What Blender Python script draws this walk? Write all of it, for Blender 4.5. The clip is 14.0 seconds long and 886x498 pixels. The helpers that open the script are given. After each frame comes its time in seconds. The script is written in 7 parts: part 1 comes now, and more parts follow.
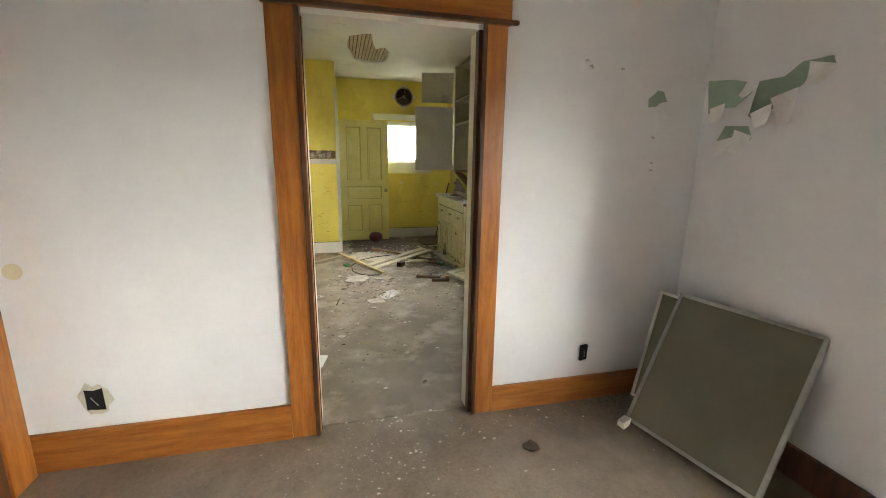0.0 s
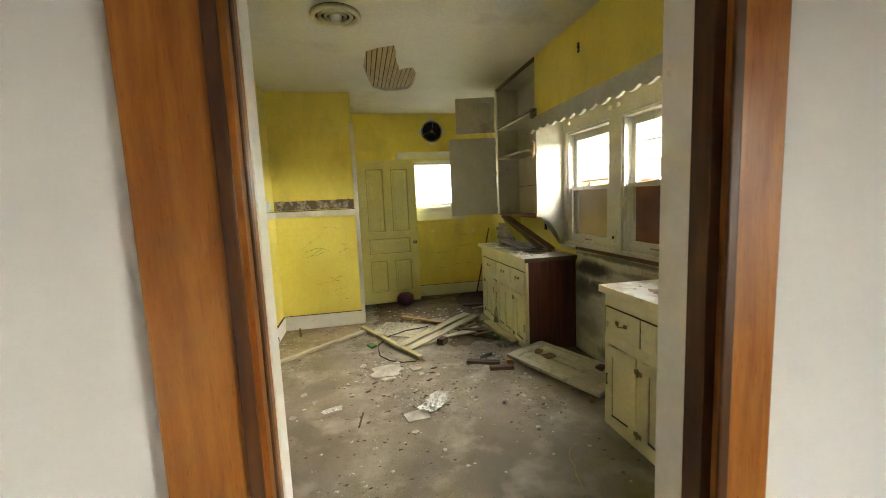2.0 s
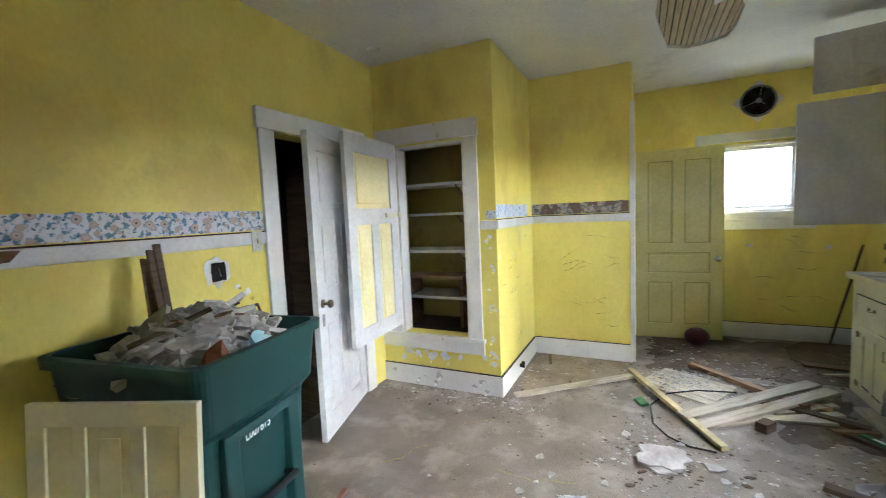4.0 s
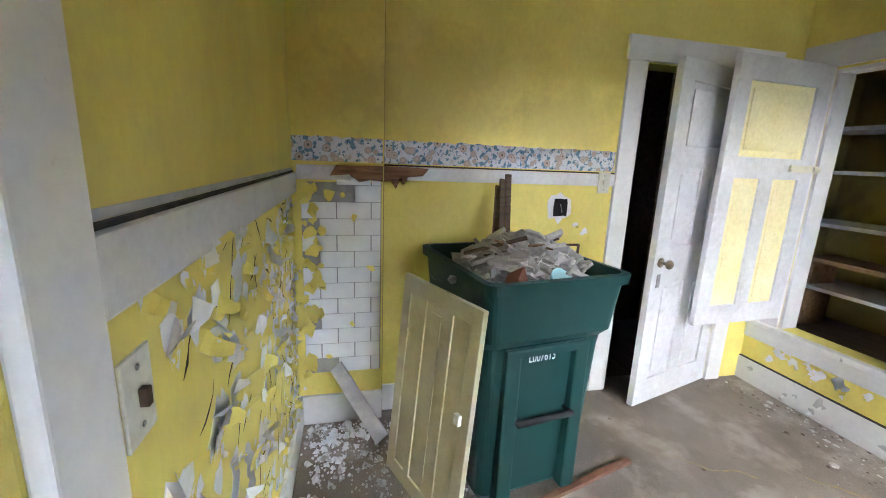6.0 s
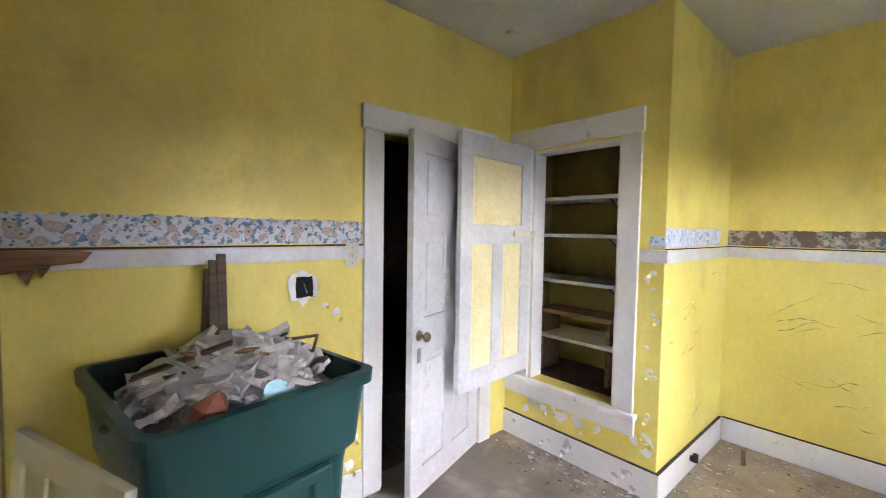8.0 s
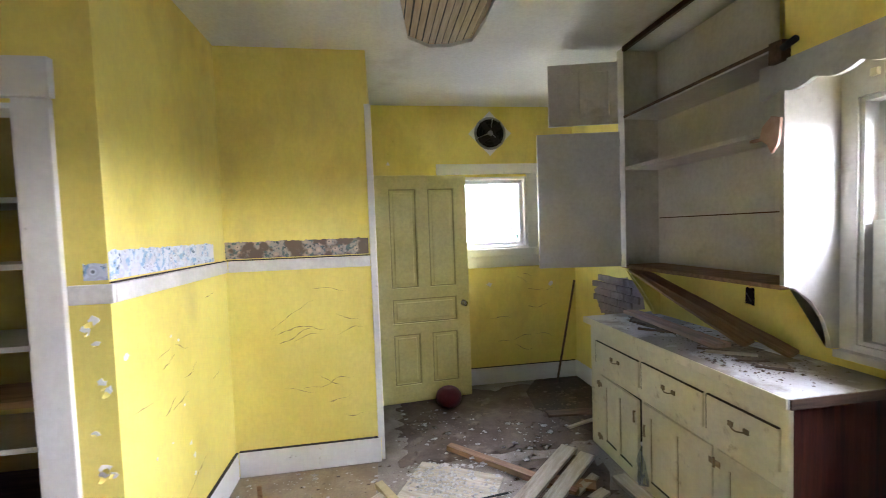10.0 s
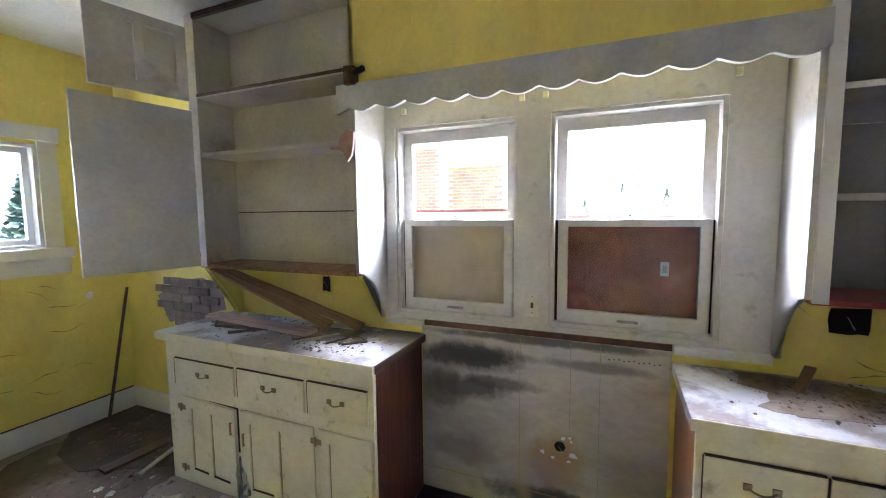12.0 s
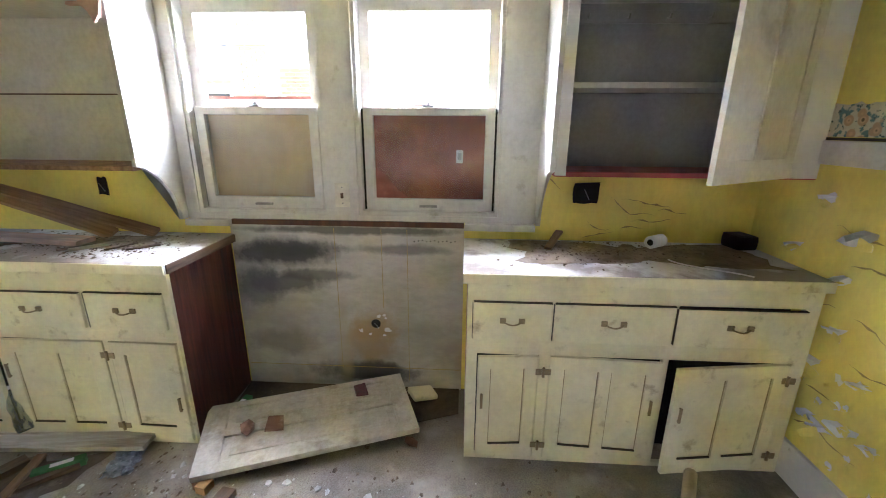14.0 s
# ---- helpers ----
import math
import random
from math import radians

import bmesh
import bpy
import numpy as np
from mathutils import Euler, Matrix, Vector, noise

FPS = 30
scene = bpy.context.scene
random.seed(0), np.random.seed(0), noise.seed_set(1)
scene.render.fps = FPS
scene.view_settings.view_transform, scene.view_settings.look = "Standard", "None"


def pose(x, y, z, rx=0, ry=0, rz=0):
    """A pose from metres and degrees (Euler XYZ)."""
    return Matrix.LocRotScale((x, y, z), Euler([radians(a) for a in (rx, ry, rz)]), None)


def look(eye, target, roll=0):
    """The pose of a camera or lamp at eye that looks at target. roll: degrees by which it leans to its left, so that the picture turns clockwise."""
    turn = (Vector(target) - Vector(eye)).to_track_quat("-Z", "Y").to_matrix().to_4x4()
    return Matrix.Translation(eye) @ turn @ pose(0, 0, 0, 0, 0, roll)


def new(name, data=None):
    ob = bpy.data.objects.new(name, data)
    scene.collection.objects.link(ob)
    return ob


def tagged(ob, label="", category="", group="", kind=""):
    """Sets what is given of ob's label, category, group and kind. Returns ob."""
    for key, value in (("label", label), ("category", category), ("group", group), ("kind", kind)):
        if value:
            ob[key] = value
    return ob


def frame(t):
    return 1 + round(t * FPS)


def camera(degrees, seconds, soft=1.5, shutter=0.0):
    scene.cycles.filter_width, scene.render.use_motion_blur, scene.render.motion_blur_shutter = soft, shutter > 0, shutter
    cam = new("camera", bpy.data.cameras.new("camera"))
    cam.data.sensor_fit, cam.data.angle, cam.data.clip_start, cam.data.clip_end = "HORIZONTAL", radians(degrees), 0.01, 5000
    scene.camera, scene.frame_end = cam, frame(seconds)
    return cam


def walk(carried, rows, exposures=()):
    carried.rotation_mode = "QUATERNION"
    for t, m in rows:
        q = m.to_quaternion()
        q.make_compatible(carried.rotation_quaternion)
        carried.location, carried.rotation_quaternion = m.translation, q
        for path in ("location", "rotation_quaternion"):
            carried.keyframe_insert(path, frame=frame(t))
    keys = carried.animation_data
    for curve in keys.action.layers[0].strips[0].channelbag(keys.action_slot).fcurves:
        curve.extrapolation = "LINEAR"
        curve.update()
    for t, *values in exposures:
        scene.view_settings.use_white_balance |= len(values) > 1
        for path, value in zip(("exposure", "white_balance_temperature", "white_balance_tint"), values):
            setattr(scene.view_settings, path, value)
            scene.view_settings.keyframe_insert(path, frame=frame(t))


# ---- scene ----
cam = camera(94.5, 14.0, soft=0.95, shutter=0.12)

PATH = [
    (0, (0.187, 0.558, 1.421), (0.658, 2.455, 0.995), 0.9),
    (0.5, (0.139, 0.861, 1.432), (0.589, 2.762, 1.004), -0.4),
    (1, (0.195, 1.217, 1.431), (0.604, 3.129, 1.008), -0.9),
    (1.5, (0.195, 1.604, 1.409), (0.628, 3.527, 1.07), -1.4),
    (2, (0.21, 1.911, 1.462), (0.586, 3.861, 1.226), -2.5),
    (2.5, (0.33, 2.16, 1.463), (0.502, 4.146, 1.298), -3.4),
    (3, (0.338, 2.413, 1.475), (0.325, 4.407, 1.328), -2.8),
    (3.5, (0.266, 2.662, 1.507), (-0.078, 4.627, 1.355), -1.8),
    (4, (0.225, 2.782, 1.463), (-0.648, 4.574, 1.297), -2.5),
    (4.2, (0.256, 2.834, 1.44), (-0.875, 4.475, 1.276), -2.6),
    (6.3, (0.331, 3.146, 1.452), (-1.586, 3.432, 0.962), 2.0),
    (6.5, (0.369, 3.228, 1.437), (-1.556, 3.427, 0.932), 1.4),
    (7, (0.387, 3.321, 1.478), (-1.559, 3.702, 1.215), 1.0),
    (7.5, (0.273, 3.384, 1.491), (-1.524, 4.252, 1.374), 1.7),
    (8, (0.095, 3.44, 1.497), (-1.409, 4.755, 1.404), 0.9),
    (8.5, (0.059, 3.574, 1.506), (-1.046, 5.239, 1.429), -1.4),
    (8.7, (0.099, 3.659, 1.512), (-0.852, 5.418, 1.448), -1.9),
    (10.8, (0.218, 4.347, 1.567), (1.346, 5.995, 1.461), -0.5),
    (11, (0.226, 4.38, 1.563), (1.539, 5.884, 1.453), -0.2),
    (11.5, (0.176, 4.436, 1.578), (1.83, 5.553, 1.447), -0.4),
    (12, (0.14, 4.424, 1.573), (1.971, 5.208, 1.396), -0.6),
    (12.5, (0.12, 4.319, 1.553), (1.993, 4.931, 1.212), -0.4),
    (13, (0.109, 4.219, 1.514), (1.98, 4.741, 1.039), -0.6),
    (13.5, (0.095, 4.201, 1.451), (1.978, 4.566, 0.884), -0.3),
    (14, (0.127, 4.186, 1.438), (2.043, 4.292, 0.875), 0.4),
]
EXPOSURES = [(0, 5.5, 6700, 6), (1.2, 5.5, 6800, 6), (2.0, 5.4, 7300, 3), (2.6, 5.45, 9400, -2), (3.1, 5.55, 8600, 0), (3.5, 5.6, 6000, 6), (4.2, 5.7, 5250, 14), (6.3, 5.85, 5350, 16), (7.2, 5.85, 5450, 24), (8.7, 5.7, 5450, 21), (10.8, 5.85, 5200, 25), (11.5, 5.9, 4900, 26), (12.2, 6.1, 5200, 25), (13, 6.45, 5250, 24), (14, 6.55, 5300, 21)]
walk(cam, [(t, look(eye, target, roll)) for t, eye, target, roll in PATH], EXPOSURES)

# ---- light ----
world = bpy.data.worlds.new("sky")
scene.world = world
world.use_nodes = True
wn, wl = world.node_tree.nodes, world.node_tree.links
sky = wn.new("ShaderNodeTexSky")
sky.sky_type, sky.sun_disc = "NISHITA", False
sky.sun_elevation, sky.sun_rotation = radians(32), radians(95)
sky.air_density, sky.dust_density, sky.ozone_density = 1.0, 4.0, 2.0
wl.new(sky.outputs["Color"], wn["Background"].inputs["Color"])
wn["Background"].inputs["Strength"].default_value = 0.05
sun = new("sun", bpy.data.lights.new("sun", "SUN"))
sun.data.energy, sun.data.angle, sun.data.color = 4.9, radians(136), (1.0, 0.985, 0.96)
sun.matrix_world = look((20, 2.7, 12.5), (0, 4.5, 0))


# ---- mesh tools ----
def solid(bm, x0, y0, z0, x1, y1, z1, bevel=0.0, m=None):
    """A box between two corners, with rounded edges if bevel is given."""
    mat4 = Matrix.Translation(((x0 + x1) / 2, (y0 + y1) / 2, (z0 + z1) / 2)) @ Matrix.Diagonal((abs(x1 - x0), abs(y1 - y0), abs(z1 - z0), 1))
    made = bmesh.ops.create_cube(bm, size=1.0, matrix=(m @ mat4) if m else mat4)
    if bevel:
        edges = list({e for v in made["verts"] for e in v.link_edges})
        bmesh.ops.bevel(bm, geom=edges, offset=bevel, segments=2, affect="EDGES", profile=0.6)
    return bm


def rod(bm, a, b, r0, r1=None, sides=12):
    """A round bar from a to b."""
    a, b = Vector(a), Vector(b)
    m = Matrix.Translation((a + b) / 2) @ (b - a).to_track_quat("Z", "Y").to_matrix().to_4x4()
    bmesh.ops.create_cone(bm, cap_ends=True, segments=sides, radius1=r0, radius2=r0 if r1 is None else r1, depth=(b - a).length, matrix=m)
    return bm


def plate(bm, u0, u1, v0, v1, holes, w0, w1, axes="xzy", bevel=0.0):
    """A slab with rectangular holes: u and v across it, w through it; holes are (u0, v0, u1, v1)."""
    us = sorted({u0, u1, *[h[0] for h in holes], *[h[2] for h in holes]})
    vs = sorted({v0, v1, *[h[1] for h in holes], *[h[3] for h in holes]})
    us, vs = [u for u in us if u0 <= u <= u1], [v for v in vs if v0 <= v <= v1]
    ax = ["xyz".index(c) for c in axes]
    verts = {}

    def vert(i, j, k):
        if (i, j, k) not in verts:
            co = [0, 0, 0]
            co[ax[0]], co[ax[1]], co[ax[2]] = us[i], vs[j], (w0, w1)[k]
            verts[i, j, k] = bm.verts.new(co)
        return verts[i, j, k]

    def kept(i, j):
        if not (0 <= i < len(us) - 1 and 0 <= j < len(vs) - 1):
            return False
        u, v = (us[i] + us[i + 1]) / 2, (vs[j] + vs[j + 1]) / 2
        return not any(h[0] < u < h[2] and h[1] < v < h[3] for h in holes)

    for i in range(len(us) - 1):
        for j in range(len(vs) - 1):
            if not kept(i, j):
                continue
            for k in (0, 1):
                bm.faces.new([vert(i, j, k), vert(i + 1, j, k), vert(i + 1, j + 1, k), vert(i, j + 1, k)])
            for (di, dj), (p, q) in {(-1, 0): ((0, 0), (0, 1)), (1, 0): ((1, 0), (1, 1)), (0, -1): ((0, 0), (1, 0)), (0, 1): ((0, 1), (1, 1))}.items():
                if not kept(i + di, j + dj):
                    bm.faces.new([vert(i + p[0], j + p[1], 0), vert(i + q[0], j + q[1], 0), vert(i + q[0], j + q[1], 1), vert(i + p[0], j + p[1], 1)])
    bmesh.ops.dissolve_limit(bm, angle_limit=0.02, verts=bm.verts[:], edges=bm.edges[:])
    bmesh.ops.recalc_face_normals(bm, faces=bm.faces[:])
    if bevel:
        sharp = [e for e in bm.edges if len(e.link_faces) == 2 and e.calc_face_angle(0) > 0.8]
        bmesh.ops.bevel(bm, geom=sharp, offset=bevel, segments=2, affect="EDGES", profile=0.6)
    return bm


def profile(bm, outline, w0, w1, axes="xzy"):
    """A slab of any outline: points (u, v), from w0 to w1."""
    ax = ["xyz".index(c) for c in axes]

    def ring(w):
        made = []
        for u, v in outline:
            co = [0, 0, 0]
            co[ax[0]], co[ax[1]], co[ax[2]] = u, v, w
            made.append(bm.verts.new(co))
        return made

    a, b = ring(w0), ring(w1)
    bm.faces.new(a), bm.faces.new(b[::-1])
    for i in range(len(a)):
        j = (i + 1) % len(a)
        bm.faces.new([a[j], a[i], b[i], b[j]])
    bmesh.ops.triangulate(bm, faces=[f for f in bm.faces if len(f.verts) > 4])
    bmesh.ops.recalc_face_normals(bm, faces=bm.faces[:])
    return bm


def loft(bm, rings, cap=True):
    """A skin over rings of points, all with the same count."""
    made = [[bm.verts.new(p) for p in ring] for ring in rings]
    n = len(made[0])
    for a, b in zip(made, made[1:]):
        for i in range(n):
            bm.faces.new([a[i], a[(i + 1) % n], b[(i + 1) % n], b[i]])
    if cap:
        bm.faces.new(made[0][::-1]), bm.faces.new(made[-1])
    bmesh.ops.recalc_face_normals(bm, faces=bm.faces[:])
    return bm


def wobble(bm, amount, scale, seed=0.0):
    """Pushes every vertex a little, so that edges are worn and uneven."""
    for v in bm.verts:
        v.co += noise.noise_vector(v.co * scale + Vector((seed, seed * 1.7, -seed))) * amount
    return bm


def mesh_from(name, bm, material, smooth=False):
    me = bpy.data.meshes.new(name)
    bm.to_mesh(me)
    bm.free()
    me.materials.append(material)
    if smooth:
        me.shade_smooth()
    return me


def part(name, bm, material, parent=None, label="", smooth=False, m=None):
    """Links a bmesh (or a mesh) as one mesh object under a thing or a part."""
    ob = new(name, bm if isinstance(bm, bpy.types.Mesh) else mesh_from(name, bm, material, smooth))
    ob.parent = parent
    if m is not None:
        ob.matrix_basis = m
    if label:
        tagged(ob, label)
    return ob


def thing(name, m, label, category, group=""):
    """An empty at a thing's base that carries its parts."""
    ob = new(name)
    ob.empty_display_size = 0.1
    ob.matrix_basis = m
    return tagged(ob, label, category, group)


def built(name, bm, material, label=""):
    """A piece of the setting."""
    return tagged(part(name, bm, material), label, kind="structure")


def B():
    return bmesh.new()


# ---- materials ----
def surface(name, low, high, big=2.0, small=30.0, rough=0.6, bump=0.15, metal=0.0, stain=None, stain_scale=1.5, stain_at=(0.52, 0.68), stretch=(1, 1, 1), local=False, grain=0.25, vary=0.0, edge=0.4):
    """Two colours mixed by a broad noise, fine grain over them, and stains of a third colour with a shape of their own."""
    mat = bpy.data.materials.new(name)
    mat.use_nodes = True
    n, l = mat.node_tree.nodes, mat.node_tree.links
    bsdf = n["Principled BSDF"]
    mapping = n.new("ShaderNodeMapping")
    mapping.inputs["Scale"].default_value = stretch
    if local:
        l.new(n.new("ShaderNodeTexCoord").outputs["Object"], mapping.inputs["Vector"])
    else:
        l.new(n.new("ShaderNodeNewGeometry").outputs["Position"], mapping.inputs["Vector"])

    def cloud(scale, detail, roughness=0.6, offset=0.0):
        t = n.new("ShaderNodeTexNoise")
        t.inputs["Scale"].default_value, t.inputs["Detail"].default_value, t.inputs["Roughness"].default_value = scale, detail, roughness
        t.inputs["Distortion"].default_value = offset
        l.new(mapping.outputs["Vector"], t.inputs["Vector"])
        return t.outputs["Fac"]

    def ramp(source, a, b, ca=(0, 0, 0), cb=(1, 1, 1)):
        r = n.new("ShaderNodeValToRGB")
        r.color_ramp.elements[0].position, r.color_ramp.elements[1].position = a, b
        r.color_ramp.elements[0].color, r.color_ramp.elements[1].color = (*ca, 1), (*cb, 1)
        l.new(source, r.inputs["Fac"])
        return r.outputs["Color"]

    def mixed(kind, fac, a, b):
        x = n.new("ShaderNodeMix")
        x.data_type, x.blend_type = "RGBA", kind
        for socket, value in ((x.inputs["Factor"], fac), (x.inputs["A"], a), (x.inputs["B"], b)):
            if isinstance(value, (int, float)):
                socket.default_value = value
            elif isinstance(value, tuple):
                socket.default_value = (*value, 1)
            else:
                l.new(value, socket)
        return x.outputs["Result"]

    fine = cloud(small, 4, 0.7)
    colour = ramp(cloud(big, 7, 0.62, 0.4), 0.36, 0.64, low, high)
    colour = mixed("MULTIPLY", grain, colour, ramp(fine, 0.3, 0.62, (0.45, 0.42, 0.4)))
    if vary:
        info = n.new("ShaderNodeObjectInfo")
        colour = mixed("MULTIPLY", vary, colour, ramp(info.outputs["Random"], 0.0, 1.0, (0.35, 0.33, 0.3), (1, 1, 1)))
    if stain:
        colour = mixed("MIX", ramp(cloud(stain_scale, 10, 0.62, 0.15), stain_at[0], stain_at[1], (0, 0, 0), (0.85, 0.85, 0.85)), colour, stain)
    l.new(colour, bsdf.inputs["Base Color"])
    l.new(ramp(fine, 0.2, 0.8, (max(rough - 0.12, 0.03),) * 3, (min(rough + 0.12, 1),) * 3), bsdf.inputs["Roughness"])
    bsdf.inputs["Metallic"].default_value = metal
    bsdf.inputs["Specular IOR Level"].default_value = edge
    if bump:
        b = n.new("ShaderNodeBump")
        b.inputs["Strength"].default_value, b.inputs["Distance"].default_value = bump, 0.004
        l.new(fine, b.inputs["Height"])
        l.new(b.outputs["Normal"], bsdf.inputs["Normal"])
    return mat


def pane_material(name, tint=(0.97, 0.98, 0.98), gloss=0.03, haze=0.0, haze_colour=(0.5, 0.5, 0.5)):
    """Thin window glass; haze: dirt on the pane."""
    mat = bpy.data.materials.new(name)
    mat.use_nodes = True
    n, l = mat.node_tree.nodes, mat.node_tree.links
    clear, shine, mix, fres = n.new("ShaderNodeBsdfTransparent"), n.new("ShaderNodeBsdfGlossy"), n.new("ShaderNodeMixShader"), n.new("ShaderNodeFresnel")
    clear.inputs["Color"].default_value, shine.inputs["Roughness"].default_value = (*tint, 1), gloss
    fres.inputs["IOR"].default_value = 1.06
    l.new(fres.outputs["Fac"], mix.inputs["Fac"])
    l.new(clear.outputs[0], mix.inputs[1]), l.new(shine.outputs[0], mix.inputs[2])
    out = mix
    if haze:
        dirt, mix2, tex = n.new("ShaderNodeBsdfDiffuse"), n.new("ShaderNodeMixShader"), n.new("ShaderNodeTexNoise")
        dirt.inputs["Color"].default_value = (*haze_colour, 1)
        tex.inputs["Scale"].default_value = 6
        r = n.new("ShaderNodeMapRange")
        r.inputs["To Min"].default_value, r.inputs["To Max"].default_value = haze * 0.5, min(1, haze * 1.5)
        l.new(tex.outputs["Fac"], r.inputs["Value"]), l.new(r.outputs[0], mix2.inputs["Fac"])
        l.new(mix.outputs[0], mix2.inputs[1]), l.new(dirt.outputs[0], mix2.inputs[2])
        out = mix2
    l.new(out.outputs[0], n["Material Output"].inputs["Surface"])
    return mat


YELLOW = surface("yellow_wall_paint", (0.70, 0.585, 0.12), (0.82, 0.71, 0.175), 1.2, 45, 0.5, 0.06, stain=(0.4, 0.3, 0.1), stain_scale=1.3, stain_at=(0.53, 0.8), stretch=(1, 1, 0.6), grain=0.14)
# the kitchen's yellow, darkened to brown for the shade inside the pantry
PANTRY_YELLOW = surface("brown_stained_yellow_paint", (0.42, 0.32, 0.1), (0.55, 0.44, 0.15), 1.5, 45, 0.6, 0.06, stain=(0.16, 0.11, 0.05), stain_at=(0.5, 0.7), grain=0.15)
YELLOW_DOOR = surface("pale_yellow_door_paint", (0.72, 0.645, 0.24), (0.81, 0.74, 0.31), 2, 40, 0.42, 0.1, stain=(0.42, 0.35, 0.14), stain_at=(0.62, 0.85))
PANEL_YELLOW = surface("sun_yellow_panel_paint", (0.8, 0.7, 0.32), (0.84, 0.77, 0.45), 3, 40, 0.5, 0.1, stain=(0.8, 0.72, 0.55), stain_scale=3, stain_at=(0.6, 0.8))
WHITE_WALL = surface("white_wall_paint", (0.69, 0.69, 0.71), (0.75, 0.75, 0.77), 1.0, 25, 0.6, 0.02, grain=0.03, stain=(0.6, 0.58, 0.56), stain_at=(0.6, 0.9))
WHITE_TRIM = surface("old_white_trim_paint", (0.64, 0.62, 0.58), (0.74, 0.725, 0.69), 1.6, 35, 0.48, 0.1, stain=(0.3, 0.26, 0.2), stain_scale=14, stain_at=(0.66, 0.74), grain=0.12)
WHITE_DOOR = surface("chalky_white_door_paint", (0.56, 0.55, 0.53), (0.66, 0.65, 0.635), 2.0, 30, 0.5, 0.08, stain=(0.44, 0.39, 0.33), stain_scale=6, stain_at=(0.6, 0.8))
CEILING = surface("grey_white_ceiling_paint", (0.64, 0.63, 0.58), (0.74, 0.73, 0.68), 0.8, 50, 0.75, 0.08, stain=(0.34, 0.32, 0.26), stain_at=(0.58, 0.85))
CREAM = surface("grimy_cream_cabinet_paint", (0.62, 0.58, 0.40), (0.74, 0.70, 0.50), 3, 40, 0.48, 0.1, stain=(0.3, 0.25, 0.15), stain_scale=11, stain_at=(0.6, 0.74), grain=0.16)
# window trim: white paint darkened against the strong window light, with grime
DARKENED_TRIM = surface("sooty_beige_window_paint", (0.46, 0.44, 0.39), (0.58, 0.56, 0.5), 2.2, 35, 0.5, 0.1, stain=(0.26, 0.22, 0.16), stain_scale=7, stain_at=(0.6, 0.76), grain=0.2)
CREAM_GROOVE = surface("grime_in_cream_groove", (0.2, 0.165, 0.09), (0.36, 0.31, 0.19), 14, 50, 0.7, 0.1)
SHELF_PAINT = surface("cream_shelf_paint", (0.55, 0.52, 0.45), (0.67, 0.64, 0.57), 2, 40, 0.55, 0.15, stain=(0.24, 0.2, 0.14), stain_scale=3, stain_at=(0.6, 0.8))
GREY_SHELF = surface("grey_lilac_shelf_paint", (0.3, 0.29, 0.29), (0.37, 0.36, 0.36), 2, 40, 0.6, 0.1, stain=(0.2, 0.18, 0.16), stain_at=(0.6, 0.85))
ORANGE_WOOD = surface("orange_varnished_oak", (0.27, 0.085, 0.014), (0.40, 0.15, 0.03), 6, 60, 0.33, 0.12, stretch=(6, 6, 0.6), stain=(0.13, 0.045, 0.012), stain_scale=2.5, stain_at=(0.6, 0.85))
ORANGE_WOOD_X = surface("orange_varnished_oak_lying", (0.27, 0.085, 0.014), (0.40, 0.15, 0.03), 6, 60, 0.33, 0.12, stretch=(0.6, 6, 6), stain=(0.13, 0.045, 0.012), stain_scale=2.5, stain_at=(0.6, 0.85))
DARK_VARNISH_SHADE = surface("dark_varnished_edge", (0.05, 0.02, 0.01), (0.11, 0.04, 0.015), 5, 50, 0.4, 0.1, stretch=(5, 5, 0.6))
RED_WOOD = surface("dark_red_brown_wood", (0.055, 0.014, 0.008), (0.12, 0.03, 0.016), 4, 60, 0.6, 0.2, stretch=(9, 9, 0.5), stain=(0.025, 0.01, 0.008), stain_scale=3)
RAW_WOOD = surface("raw_old_wood", (0.22, 0.12, 0.06), (0.38, 0.23, 0.12), 4, 50, 0.7, 0.3, stretch=(0.8, 8, 8), local=True, vary=0.4)
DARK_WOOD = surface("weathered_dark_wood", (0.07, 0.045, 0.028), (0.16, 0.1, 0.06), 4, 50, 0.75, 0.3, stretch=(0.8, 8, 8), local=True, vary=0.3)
PALE_WOOD = surface("dusty_painted_plank", (0.42, 0.36, 0.25), (0.6, 0.53, 0.4), 4, 40, 0.7, 0.3, stretch=(0.8, 6, 6), local=True, stain=(0.2, 0.14, 0.08), stain_scale=3, stain_at=(0.55, 0.72), vary=0.3)
FLOOR_OLD = surface("worn_brown_floor", (0.15, 0.115, 0.085), (0.23, 0.185, 0.14), 1.6, 60, 0.5, 0.25, stain=(0.27, 0.225, 0.17), stain_scale=2.2, stain_at=(0.5, 0.75), grain=0.6)
FLOOR_KITCHEN = surface("dusty_brown_sheet_floor", (0.19, 0.155, 0.115), (0.31, 0.265, 0.205), 1.9, 130, 0.6, 0.9, stain=(0.4, 0.35, 0.28), stain_scale=3.4, stain_at=(0.5, 0.7), grain=0.85)
DIRT = surface("dark_floor_dirt", (0.05, 0.036, 0.025), (0.1, 0.075, 0.05), 5, 50, 0.95, 0.6, grain=0.5)
WORKTOP = surface("dusty_white_worktop", (0.55, 0.54, 0.52), (0.68, 0.67, 0.66), 2, 40, 0.35, 0.1, stain=(0.16, 0.115, 0.08), stain_scale=2.6, stain_at=(0.47, 0.56), grain=0.3)
